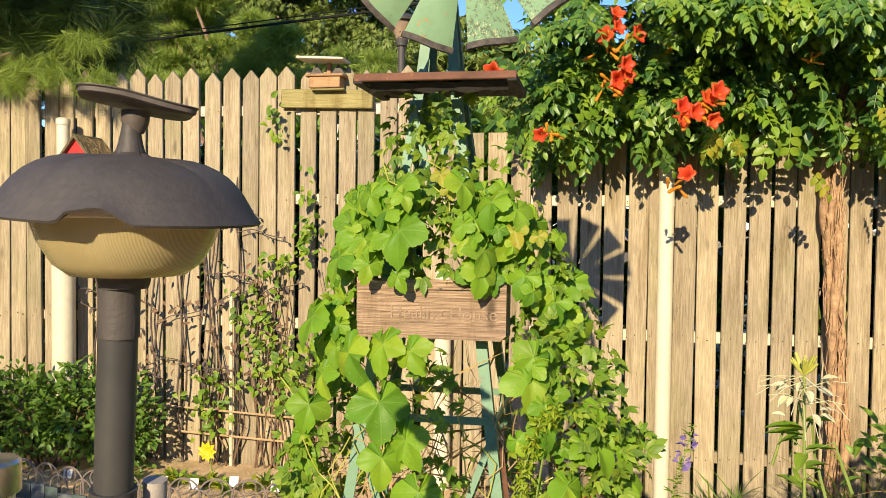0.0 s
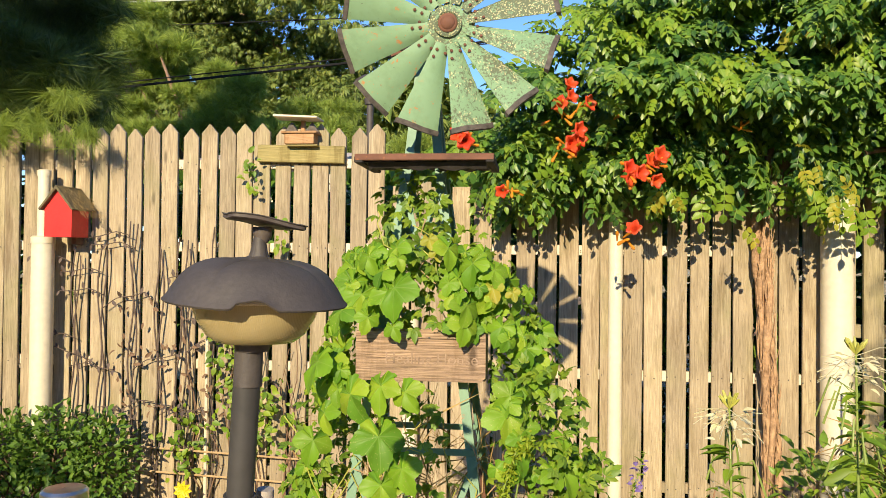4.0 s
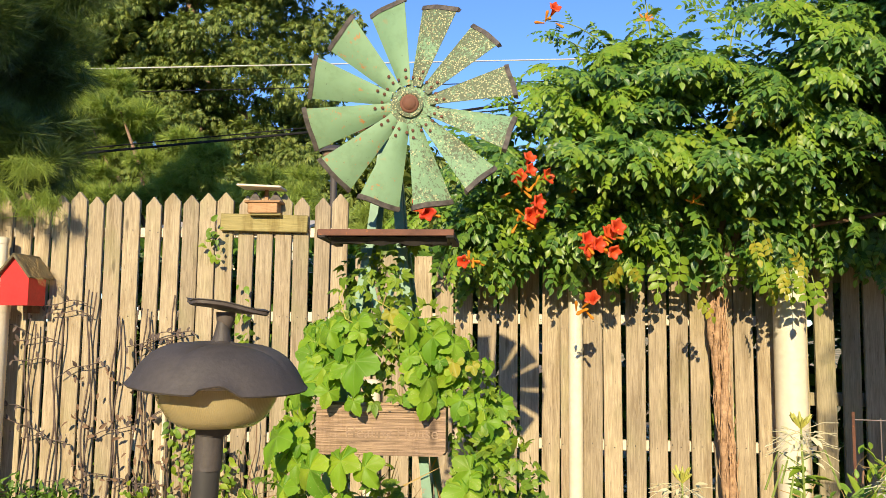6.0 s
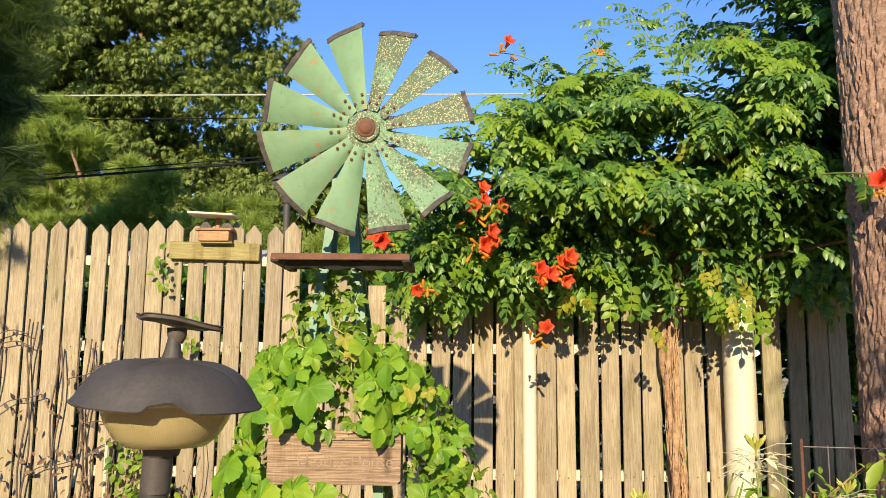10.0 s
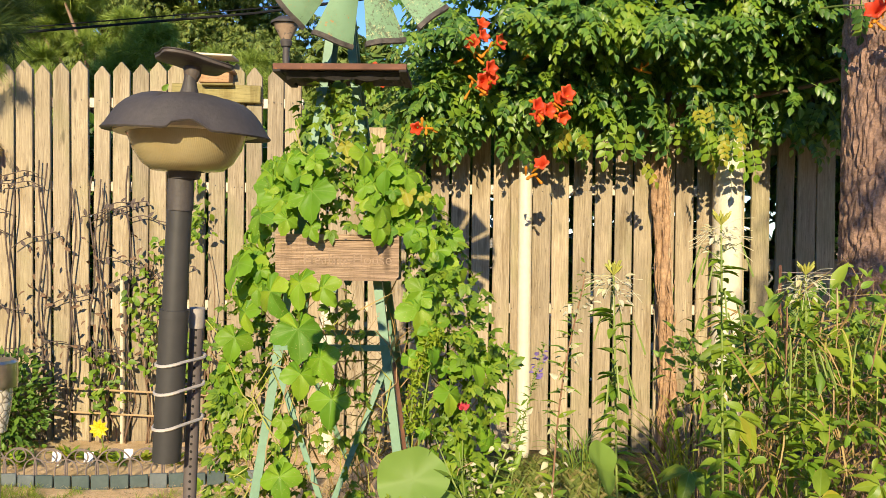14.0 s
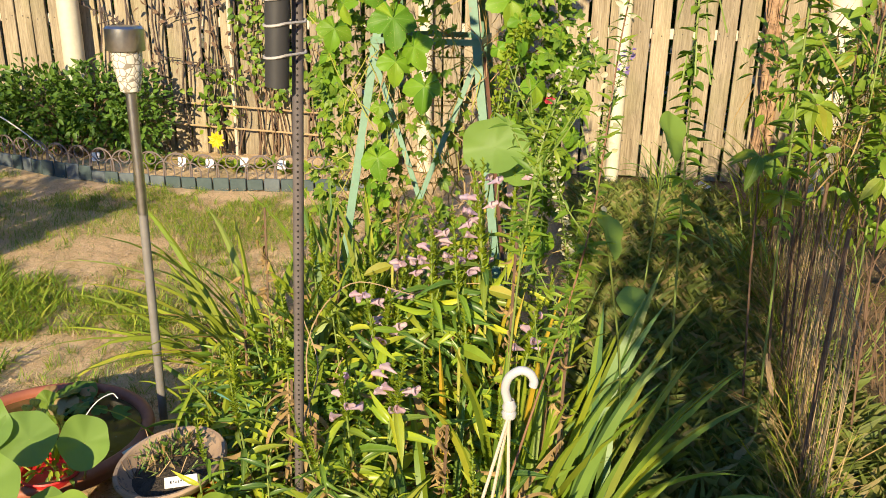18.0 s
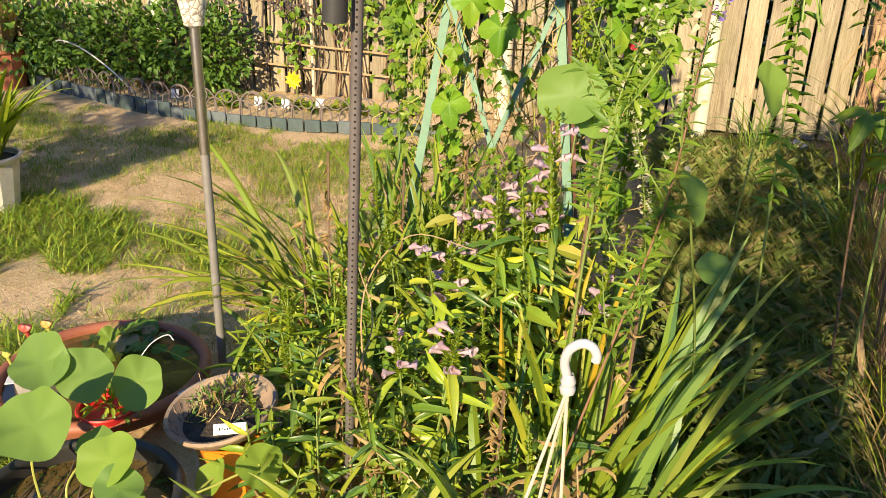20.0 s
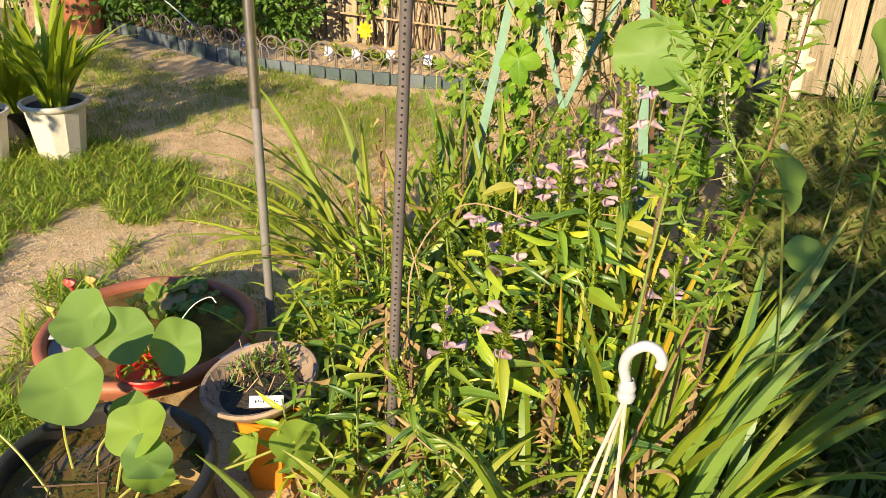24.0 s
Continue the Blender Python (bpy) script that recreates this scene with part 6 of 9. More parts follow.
# ---------- hedge bush by the border ----------
def bush(name, at, blobs, count, size, mat, label, template=None, stems=14, seed=0):
    b = thing(name, at, label, "shrub")
    r_ = random.Random(seed)
    for k in range(stems):
        q = blobs[k % len(blobs)]
        s = Vector((at[0] + r_.uniform(-0.15, 0.15), at[1] + r_.uniform(-0.06, 0.06), at[2]))
        e = Vector(q[:3]) + Vector((r_.uniform(-0.5, 0.5) * q[3], r_.uniform(-0.5, 0.5) * q[4], r_.uniform(0, 0.6) * q[5]))
        part("stem", Geo().tube([s, s.lerp(e, 0.5) + Vector((0, 0, 0.05)), e], [0.008, 0.005, 0.002], 5), STEM, b)
    p, d = blob_points(blobs, count, 0.5)
    p, d = p[p[:, 2] > 0.02], d[p[:, 2] > 0.02]
    axis = unit(d + RNG.normal(size=d.shape) * 0.6 + (0, -0.1, 0.15))
    nor = unit(d * 0.5 + (0, -0.4, 0.8) + RNG.normal(size=d.shape) * 0.4)
    part("foliage", cloud_mesh("foliage", [cloud(template or ovate(0.5), p, frames(axis, nor), RNG.uniform(0.6, 1.3, len(p)) * size)], ORIGIN[b.name]), mat, b, smooth=False, kind="stuff")
    return b


bush("hedge_bush", (-2.75, 3.72, 0), [(-2.95, 3.70, 0.32, 0.32, 0.20, 0.26), (-2.6, 3.72, 0.34, 0.30, 0.18, 0.25), (-2.35, 3.72, 0.30, 0.20, 0.16, 0.28), (-3.3, 3.72, 0.30, 0.3, 0.2, 0.24)], 4200, 0.042, HEDGE_LEAF, "dense green small-leaved bush at the fence", seed=1)
# the darker vine leaf colour stands in for the pine's shade on this bush
bush("hedge_bush", (-3.9, 3.75, 0), [(-3.7, 3.72, 0.32, 0.32, 0.22, 0.28), (-4.1, 3.75, 0.35, 0.4, 0.22, 0.30)], 2200, 0.045, VINE_LEAF, "leafy bush given darker green leaves for the shade of the pine", seed=2)


# foliage added out of view behind the walk to shade the grass path
bush("path_shrub", (0.15, -1.55, 0), [(0.24, -1.55, 0.96, 0.19, 0.18, 0.20), (0.17, -1.55, 1.22, 0.14, 0.18, 0.21), (0.20, -1.6, 1.58, 0.28, 0.2, 0.30)], 1350, 0.06, HEDGE_LEAF, "unseen leafy mass added to shade the grass path", seed=8)

# crown added out of view, only to throw shade on the fence's right end
bush("garden_tree", (1.55, -2.0, 0), [(1.50, -2.0, 3.2, 0.46, 0.3, 0.45), (1.75, -2.05, 3.75, 0.55, 0.3, 0.45), (1.45, -2.0, 2.75, 0.3, 0.25, 0.2)], 1500, 0.07, HEDGE_LEAF, "unseen leafy crown added to shade the end of the fence", seed=18)

# leaves added out of view beside the lawn to dapple the soil before the border
bush("lawn_shrub", (-2.68, 0.28, 0), [(-2.72, 0.25, 0.98, 0.30, 0.25, 0.20), (-2.42, 0.30, 0.92, 0.22, 0.2, 0.16), (-3.25, 0.22, 1.26, 0.50, 0.2, 0.17), (-2.80, 0.26, 1.30, 0.24, 0.18, 0.12), (-3.60, 0.2, 1.58, 0.60, 0.2, 0.28), (-2.95, 0.22, 1.56, 0.26, 0.18, 0.15)], 2100, 0.055, HEDGE_LEAF, "unseen leafy mass added to dapple the lawn's edge with shade", seed=9)

for bx in (-4.4, -3.2, -2.0, -0.8, 0.4, 1.6, 2.8):
    bush("backing_shrub", (bx, 4.75, 0), [(bx - 0.3, 4.75, 0.5, 0.42, 0.25, 0.55), (bx + 0.3, 4.8, 0.55, 0.42, 0.25, 0.6), (bx - 0.3, 4.8, 1.3, 0.42, 0.25, 0.55), (bx + 0.3, 4.8, 1.35, 0.42, 0.25, 0.5), (bx, 4.8, 1.75, 0.6, 0.22, 0.2)], 1900, 0.16, VINE_LEAF, "dark leafy shrub behind the fence boards", stems=4, seed=int(bx * 10))


# ---------- stems and ivy on the fence ----------
RODS = ((-2.50, 1.455), (-2.472, 1.447), (-2.315, 1.594), (-2.29, 1.578), (-2.162, 1.45), (-2.133, 1.442), (-2.032, 1.507), (-1.996, 1.491), (-1.976, 1.443), (-1.826, 1.566), (-2.66, 1.45), (-2.63, 1.4), (-1.62, 1.1), (-1.72, 1.0))
IRON_ROD = mottled("dark_wrought_iron", (0.060, 0.042, 0.035), (0.12, 0.085, 0.07), 20, 0.7, bump=0.4)


def build_fence_climber():
    c = thing("fence_climber", (-1.9, 3.93, 0), "wavy iron trellis rods overgrown with green climber leaves", "vine")
    rg = random.Random(17)
    tips = []
    # wavy iron trellis rods in pairs, with iron leaf twigs
    for k, (x, h) in enumerate(RODS):
        pts = [(x + 0.016 * math.sin(9.0 * h * i / 16 + 1.9 * k), 3.955 - 0.008 * (k % 2), h * i / 16) for i in range(17)]
        part("iron_rod", Geo().tube(pts, [0.0060 - 0.00012 * i for i in range(17)], 7), IRON_ROD, c, "wavy grey-brown iron rod")
        tips.append((x, h))
    for k in range(24):
        x, h = rg.choice(tips)
        a = Vector((x, 3.94, rg.uniform(0.35, 0.95) * h))
        s = rg.choice((-1, 1))
        rise = rg.uniform(-0.3, 0.8)
        pts = curve([a + Vector((s * 0.085 * i, rg.uniform(-0.015, 0.0), 0.06 * i * rise + 0.02 * math.sin(i * 1.7))) for i in range(4)], 3)
        twig = part("iron_twig", Geo().tube(pts, 0.0028, 5), IRON_ROD, c)
        n = 5
        loc = np.array([pts[min(2 + 2 * i, len(pts) - 1)][:] for i in range(n)])
        ax = np.array([(s * 0.4, -0.2, 1.0 if i % 2 else -0.9) for i in range(n)]) + RNG.normal(size=(n, 3)) * 0.3
        part("iron_leaves", cloud_mesh("iron_leaves", [cloud(ovate(0.45, 0.1, 0.1), loc, frames(ax, np.tile((0.2, -1, 0.3), (n, 1))), RNG.uniform(0.030, 0.045, n))], ORIGIN[c.name]), IRON_ROD, twig, "small iron leaves", smooth=False)
    for k in range(16):
        x, h = -2.0 + 0.75 * rg.random(), rg.uniform(0.5, 1.15)
        pts = [(x + 0.03 * math.sin(i * 0.9 + k), 3.945 - 0.02 * (i % 2), h * i / 9) for i in range(10)]
        part("stem", Geo().tube(pts, [0.0055 - 0.0004 * i for i in range(10)], 6), STEM, c)
    p = np.array([(rg.uniform(-2.4, -1.6), 3.92, rg.uniform(0.4, 1.2)) for _ in range(90)])
    ax = RNG.normal(size=p.shape) * (0.7, 0.2, 0.7)
    part("dry_leaves", cloud_mesh("dry_leaves", [cloud(ovate(0.4), p, frames(ax, np.tile((0, -1, 0.3), (len(p), 1)) + RNG.normal(size=p.shape) * 0.4), RNG.uniform(0.03, 0.055, len(p)))], ORIGIN[c.name]), STEM, c, "small dry brown leaves", smooth=False, kind="stuff")
    blobs = [(-1.72, 3.90, 0.80, 0.16, 0.05, 0.30), (-1.55, 3.90, 0.55, 0.22, 0.06, 0.28), (-1.95, 3.90, 0.40, 0.22, 0.05, 0.22), (-1.42, 3.9, 1.25, 0.10, 0.05, 0.16), (-1.60, 3.9, 1.12, 0.12, 0.05, 0.12), (-1.60, 3.92, 1.85, 0.07, 0.04, 0.16), (-1.45, 3.92, 1.5, 0.06, 0.04, 0.16)]
    p, d = blob_points(blobs, 420, 0.3)
    ax = unit(RNG.normal(size=p.shape) * (0.8, 0.3, 0.6) + (0, -0.3, -0.2))
    part("green_leaves", cloud_mesh("green_leaves", [cloud(ovate(0.62, 0.1, 0.3), p, frames(ax, RNG.normal(size=p.shape) * 0.5 + (0, -1, 0.5)), RNG.uniform(0.025, 0.055, len(p)))], ORIGIN[c.name]), CUT_LEAF, c, "green climbing leaves", smooth=False, kind="stuff")
    part("trellis_pole", Geo().tube([(-1.86, 3.94, 0), (-1.86, 3.94, 0.95)], 0.010, 8), IVORY, c, "thin pale pole")
    for z in (0.20, 0.33):
        part("trellis_cane", Geo().tube([(-2.4, 3.93, z + 0.02), (-1.3, 3.93, z - 0.02)], 0.006, 6), STRAW, c)


build_fence_climber()


# ---------- border edging ----------
def build_border():
    line = [Vector(p) for p in ((-3.85, 3.80, 0), (-3.25, 3.60, 0), (-2.75, 3.40, 0), (-2.30, 3.30, 0), (-1.75, 3.28, 0), (-1.25, 3.36, 0), (-0.95, 3.42, 0))]
    lens = [0.0]
    for a, b in zip(line, line[1:]):
        lens.append(lens[-1] + (b - a).length)

    def on(s):
        for i in range(len(line) - 1):
            if s <= lens[i + 1]:
                return line[i].lerp(line[i + 1], (s - lens[i]) / (lens[i + 1] - lens[i])), (line[i + 1] - line[i]).normalized()
        return line[-1], (line[-1] - line[-2]).normalized()

    e = thing("border_edging", line[3], "low blue-grey plastic edging with little wire arches", "edging")
    s, rg = 0.0, random.Random(5)
    while s < lens[-1] - 0.05:
        p, d = on(s + 0.044)
        m = Matrix((d, Vector((-d.y, d.x, 0)), Vector((0, 0, 1)))).transposed()
        h = 0.085 if p.x < -2.4 else 0.066
        part("edging_slat", Geo().box(p + Vector((0, 0, h / 2 - 0.006)), (0.081, 0.014, h + rg.uniform(-0.008, 0.006)), m @ Matrix.Rotation(rg.uniform(-0.08, 0.08), 3, "Z") @ Matrix.Rotation(rg.uniform(-0.04, 0.04), 3, "Y"), 0.003), (EDGING, DARK_EDGING)[rg.random() < 0.5], e)
        s += 0.088
    s = 0.50
    while s < lens[-1] - 0.10:
        p, d = on(s)
        n = Vector((-d.y, d.x, 0)) * 0.02

        def bow(r, zc, off, foot, a0=0.0, a1=math.pi, seg=15):
            pts = [p + n + d * (off + r * math.cos(a)) + Vector((0, 0, zc + r * math.sin(a))) for a in np.linspace(a0, a1, seg)]
            return [Vector((pts[0].x, pts[0].y, 0))] + pts + [Vector((pts[-1].x, pts[-1].y, 0))] if foot else pts

        part("wire_arch", Geo().tube(bow(0.080, 0.098, 0, True), 0.0042, 6), IRON, e, "grey-brown wire arch")
        part("wire_ring", Geo().tube(bow(0.031, 0.143, 0, False, 0, 2 * math.pi, 19), 0.0036, 6), IRON, e, "small wire ring under the arch")
        part("wire_link", Geo().tube(bow(0.055, 0.075, 0.075, True), 0.0036, 6), IRON, e)
        s += 0.150
    bed = Geo()
    top = [(p.x, p.y + 0.02, 0.035) for p in line] + [(-0.95, 3.98, 0.04), (-3.85, 3.98, 0.04)]
    bed.add(top + [(x, y, -0.02) for x, y, z in top], [tuple(range(len(top)))])
    ob = part("soil_bed", bed, GROUND, smooth=False)
    tagged(ob, "raised brown soil strip along the fence", "soil", kind="structure")
    for x, y in ((-1.84, 3.50), (-1.67, 3.57), (-2.0, 3.5), (-1.45, 3.55), (-2.52, 3.52)):
        t = thing("plant_tag", (x, y, 0.03), "small white plant tag stuck in the border soil", "plant tag", group="plant tags")
        part("tag", Geo().box((x, y, 0.085), (0.045, 0.003, 0.05), Matrix.Rotation(0.1, 3, "Z") @ Matrix.Rotation(-0.25, 3, "X"), 0.001), WHITE, t)
        part("peg", Geo().box((x, y + 0.012, 0.050), (0.006, 0.003, 0.07)), WHITE, t)
    for k in range(16):
        x, y = -2.3 + 0.075 * k + rg.uniform(-0.03, 0.03), rg.uniform(3.42, 3.72)
        pl = thing("border_seedling", (x, y, 0.035), "small green seedling in the border", "plant", group="border seedlings")
        n = 26
        a = RNG.uniform(0, 6.28, n)
        ax = np.stack([np.cos(a), np.sin(a), RNG.uniform(0.4, 1.6, n)], -1)
        part("leaves", cloud_mesh("leaves", [cloud(ovate(0.25, 0.05, 0.4), np.tile((x, y, 0.035), (n, 1)), frames(ax, np.tile((0, 0, 1.0), (n, 1)) + RNG.normal(size=(n, 3)) * 0.2), RNG.uniform(0.04, 0.10, n))], (x, y, 0.035)), BED_LEAF if k % 3 else STRAP, pl, smooth=False)
    f = thing("yellow_flower", (-1.92, 3.86, 0), "bright yellow flower in front of the fence", "flower")
    part("stem", Geo().tube([(-1.92, 3.86, 0), (-1.918, 3.82, 0.1), (-1.92, 3.80, 0.15)], 0.004, 6), GREEN_STEM, f)
    for k in range(9):
        a = 2 * math.pi * k / 9
        me = cloud_mesh("petal", [cloud(ovate(0.55), [(-1.92, 3.795, 0.155)], frames([(math.cos(a), -0.25, math.sin(a))], [(0, -1, 0)]), [0.055])], (-1.92, 3.86, 0))
        part("petal", me, YELLOW, f)


build_border()

# ---------- creeper on the windmill ----------
def build_gourd_vine():
    v = thing("gourd_creeper", (-0.36, 1.90, 0), "lush green creeper with big lobed leaves climbing the windmill", "vine")
    o = ORIGIN[v.name]
    rg = random.Random(41)
    prof = [(1.66, 0.10), (1.55, 0.16), (1.35, 0.24), (1.2, 0.28), (1.0, 0.35), (0.8, 0.38), (0.6, 0.36), (0.4, 0.30), (0.15, 0.24)]

    def radius(z):
        return float(np.interp(z, [p[0] for p in prof][::-1], [p[1] for p in prof][::-1]))

    def hides_box(x, z, s):
        return -0.51 - 0.3 * s < x < -0.165 + 0.4 * s and 1.085 - 0.45 * s < z < 1.20 + 0.25 * s

    variants = [three_lobed(1), three_lobed(2), three_lobed(3), three_lobed(5)]
    count = 0
    named = [(-0.40, 1.32, 0.14, 0.0), (-0.47, 1.40, 0.10, 0.3), (-0.52, 1.33, 0.11, -0.4), (-0.54, 1.26, 0.10, -0.5), (-0.60, 1.13, 0.13, -0.3), (-0.50, 1.06, 0.125, 0.2), (-0.42, 1.085, 0.10, -0.1), (-0.36, 1.075, 0.10, 0.5),
             (-0.42, 0.97, 0.12, 0.1), (-0.20, 1.00, 0.125, 0.2), (-0.12, 1.02, 0.10, 0.3), (-0.17, 0.90, 0.11, 0.1), (-0.09, 0.93, 0.10, 0.6), (-0.41, 0.86, 0.10, 0.2), (-0.36, 0.90, 0.11, 0.3), (-0.33, 0.80, 0.10, 0.0),
             (-0.27, 1.42, 0.09, 0.4), (-0.40, 1.42, 0.07, -0.2), (-0.22, 1.28, 0.10, 0.1), (0.02, 0.86, 0.12, 0.6), (-0.04, 0.80, 0.10, 0.2), (-0.24, 0.82, 0.10, -0.2)]
    places = [(x, z, s, t, True) for x, z, s, t in named if z > 1.02 or abs(abs(x + 0.36) - leg_half(z)) > 0.055]
    while len(places) < 185:
        z = rg.uniform(0.25, 1.60)
        r = radius(z)
        dens = 1.0 if z > 1.0 else 0.40
        if rg.random() > dens:
            continue
        x = -0.33 + (0.05 if z < 1.0 else 0) + rg.choice((-1, 1)) * rg.uniform(0.25, 1.05) * r
        s = rg.uniform(0.04, 0.105)
        leg = leg_half(z)
        if hides_box(x, z, s) or (z > 1.16 and x > 0.02 - 0.62 * (z - 1.16)) or (z < 1.06 and min(abs(x + 0.36 - leg), abs(x + 0.36 + leg)) < 0.035 + 0.5 * s) or (z < 0.8 and abs(x + 0.36) < 0.10) or z > 1.42:
            continue
        places.append((x, z, s, rg.uniform(-0.7, 0.7), False))
    for x, z, s, t, front in places:
        r = radius(z)
        k = max(0.0, 1 - ((x + 0.33) / max(r, 0.05)) ** 2)
        y = 1.86 - 0.75 * r * math.sqrt(k) - (0.03 if front else rg.uniform(-0.06, 0.05))
        if 1.0 < z < 1.28:
            y = min(y, 1.68) if front else y
        ax = (math.sin(t) + rg.uniform(-0.2, 0.2), -0.45, -0.85)
        nor = (0.7 * (x + 0.33) / r + rg.uniform(-0.8, 0.8), -0.8, 0.5 + rg.uniform(-0.6, 0.7))
        m = frames([ax], [nor])
        me = cloud_mesh("large_leaf", [cloud(variants[count % 4], [(x, y, z)], m, [s * rg.uniform(0.76, 1.02)])], o)
        leaf = part("large_leaf", me, GOURD_LEAF, v)
        count += 1
    n = 2600
    z = RNG.uniform(0.12, 1.66, n)
    r = np.array([radius(q) for q in z])
    a = RNG.uniform(math.pi * 0.85, math.pi * 2.15, n)
    rad = r * RNG.uniform(0.45, 1.05, n)
    p = np.stack([-0.31 + rad * np.cos(a) * 1.08, 1.89 + 0.8 * rad * np.sin(a), z], -1)
    ok = np.array([not (hides_box(q[0], q[2], 0.05) and q[1] < 1.8) for q in p]) & (RNG.random(n) < np.where(z > 1.40, np.where(p[:, 0] < -0.30, 0.65, 0.12), np.where(z > 0.95, 0.85, 0.6))) & ~((np.abs(np.abs(p[:, 0] + 0.36) - (0.155 - 0.136 * (z - 0.9))) < 0.05) & (z < 1.06) & (p[:, 1] < 1.78))
    ok &= ~((z > 1.16) & (p[:, 0] > 0.02 - 0.62 * (z - 1.16)))
    p, a = p[ok], a[ok]
    out = np.stack([np.cos(a), np.sin(a), np.zeros(len(a))], -1)
    ax = unit(out * 0.6 + RNG.normal(size=p.shape) * 0.5 + (0, 0, -0.35))
    part("small_leaves", cloud_mesh("small_leaves", [cloud(cut_leaf(), p, frames(ax, out * 0.5 + (0, -0.2, 0.8) + RNG.normal(size=p.shape) * 0.5), RNG.uniform(0.03, 0.065, len(p)))], o), CUT_LEAF, v, "small finely cut leaves", smooth=False, kind="stuff")
    # right-hand fringe and the tall airy top
    blobs = [(-0.04, 1.72, 1.00, 0.12, 0.10, 0.15), (0.03, 1.75, 0.82, 0.12, 0.10, 0.2), (-0.10, 1.75, 0.62, 0.14, 0.1, 0.2), (-0.62, 1.75, 0.75, 0.10, 0.1, 0.25), (-0.62, 1.8, 0.45, 0.14, 0.1, 0.25), (-0.30, 1.8, 1.40, 0.14, 0.08, 0.08), (-0.42, 1.85, 1.34, 0.2, 0.1, 0.08)]
    p, d = blob_points(blobs, 700, 0.3)
    keep = ~((np.abs(np.abs(p[:, 0] + 0.36) - (0.155 - 0.136 * (p[:, 2] - 0.9))) < 0.045) & (p[:, 2] < 1.06))
    p, d = p[keep], d[keep]
    ax = unit(d + RNG.normal(size=p.shape) * 0.6 + (0, -0.2, -0.2))
    part("fringe_leaves", cloud_mesh("fringe_leaves", [cloud(cut_leaf(), p, frames(ax, d * 0.4 + (0, -0.6, 0.7) + RNG.normal(size=p.shape) * 0.3), RNG.uniform(0.035, 0.07, len(p)))], o), CUT_LEAF, v, "finely cut leaves of the fringe", smooth=False, kind="stuff")
    for k in range(90):
        x, z = -0.36 + rg.uniform(-0.3, 0.3), rg.uniform(0.05, 1.3)
        y = 1.90 - rg.uniform(0.1, 0.2)
        pts = [Vector((x, y, z))]
        for i in range(7):
            pts.append(pts[-1] + Vector((rg.uniform(-0.04, 0.04), rg.uniform(-0.02, 0.015), rg.uniform(0.01, 0.07))))
        if any(1.07 < q.z < 1.23 and q.y < 1.82 for q in pts):
            continue
        part("tendril", Geo().tube(pts, 0.0016, 5), YELLOW_STEM if k % 2 else STRAW, v)
    n = 900
    z = RNG.uniform(0.02, 0.95, n)
    a = RNG.uniform(0, 6.28, n)
    rad = 0.30 * np.sqrt(RNG.uniform(0, 1, n))
    p = np.stack([-0.34 + rad * np.cos(a) * 1.15, 1.92 + 0.7 * rad * np.sin(a), z], -1)
    part("dry_tangle", cloud_mesh("dry_tangle", [cloud(diamond(0.025, 0.01), p, frames(RNG.normal(size=p.shape) * (0.6, 0.6, 0.5) + (0, -0.1, 0.5), RNG.normal(size=p.shape) + (0, -0.6, 0)), RNG.uniform(0.06, 0.24, n))], o), DRY, v, "dry brown tangle of old stems", smooth=False, kind="stuff")
    for x, z, s in ((-0.32, 1.44, 0.042), (-0.30, 1.41, 0.040), (-0.16, 1.32, 0.055), (-0.11, 1.31, 0.035)):
        me = cloud_mesh("yellow_leaf", [cloud(three_lobed(6), [(x, 1.69, z)], frames([(0.3, -0.4, -0.8)], [(0, -1, 0.4)]), [s])], o)
        part("yellow_leaf", me, YELLOW_LEAF, v, "yellowing creeper leaf")


build_gourd_vine()


# ---------- strap-leaved clumps ----------
def clump(name, at, n, lean0, spread, length, width, arch, mat, label, seed, r=0.07, start=(0.1, 0.6)):
    c = thing(name, at, label, "plant")
    rg = random.Random(seed)
    for k in range(n):
        a = lean0 + rg.uniform(-spread, spread)
        b = (at[0] + rg.gauss(0, r), at[1] + rg.gauss(0, r), at[2])
        g = strap(b, a, length * rg.uniform(0.6, 1.12), width * rg.uniform(0.7, 1.2), arch * rg.uniform(0.6, 1.35), rg.uniform(-0.9, 0.9), 0.22, 9, rg.uniform(*start))
        u = rg.random()
        m = mat if u > 0.14 else (YELLOW_LEAF if u > 0.06 else DRY)
        part("strap_leaf", g if m is not DRY else strap(b, a, length * 0.6, width * 0.45, arch * 1.2, 1.2, 0.3, 9, 0.3), m, c)
    return c


clump("daylily_clump", (-0.74, 1.30, 0), 34, math.pi, 1.1, 0.62, 0.020, 1.5, STRAP, "arching daylily leaves spreading over the sandy soil", 1, 0.06, (0.15, 0.9))
clump("daylily_clump", (-0.62, 1.22, 0), 32, math.pi * 0.8, 2.6, 0.48, 0.025, 1.0, STRAP, "upright daylily leaves beside the steel post", 2, 0.07, (0.05, 0.5))
clump("iris_clump", (0.08, 0.82, 0), 24, 0.45, 1.1, 0.50, 0.027, 0.60, BLUE_STRAP, "broad blue-green iris leaves fanning out over the path", 3, 0.060, (0.04, 0.46))
clump("iris_clump", (0.12, 0.74, 0), 11, 0.1, 0.8, 0.46, 0.025, 1.5, IRIS_LEAF, "yellow-green iris leaves bowing low across the path", 25, 0.05, (0.35, 0.80))
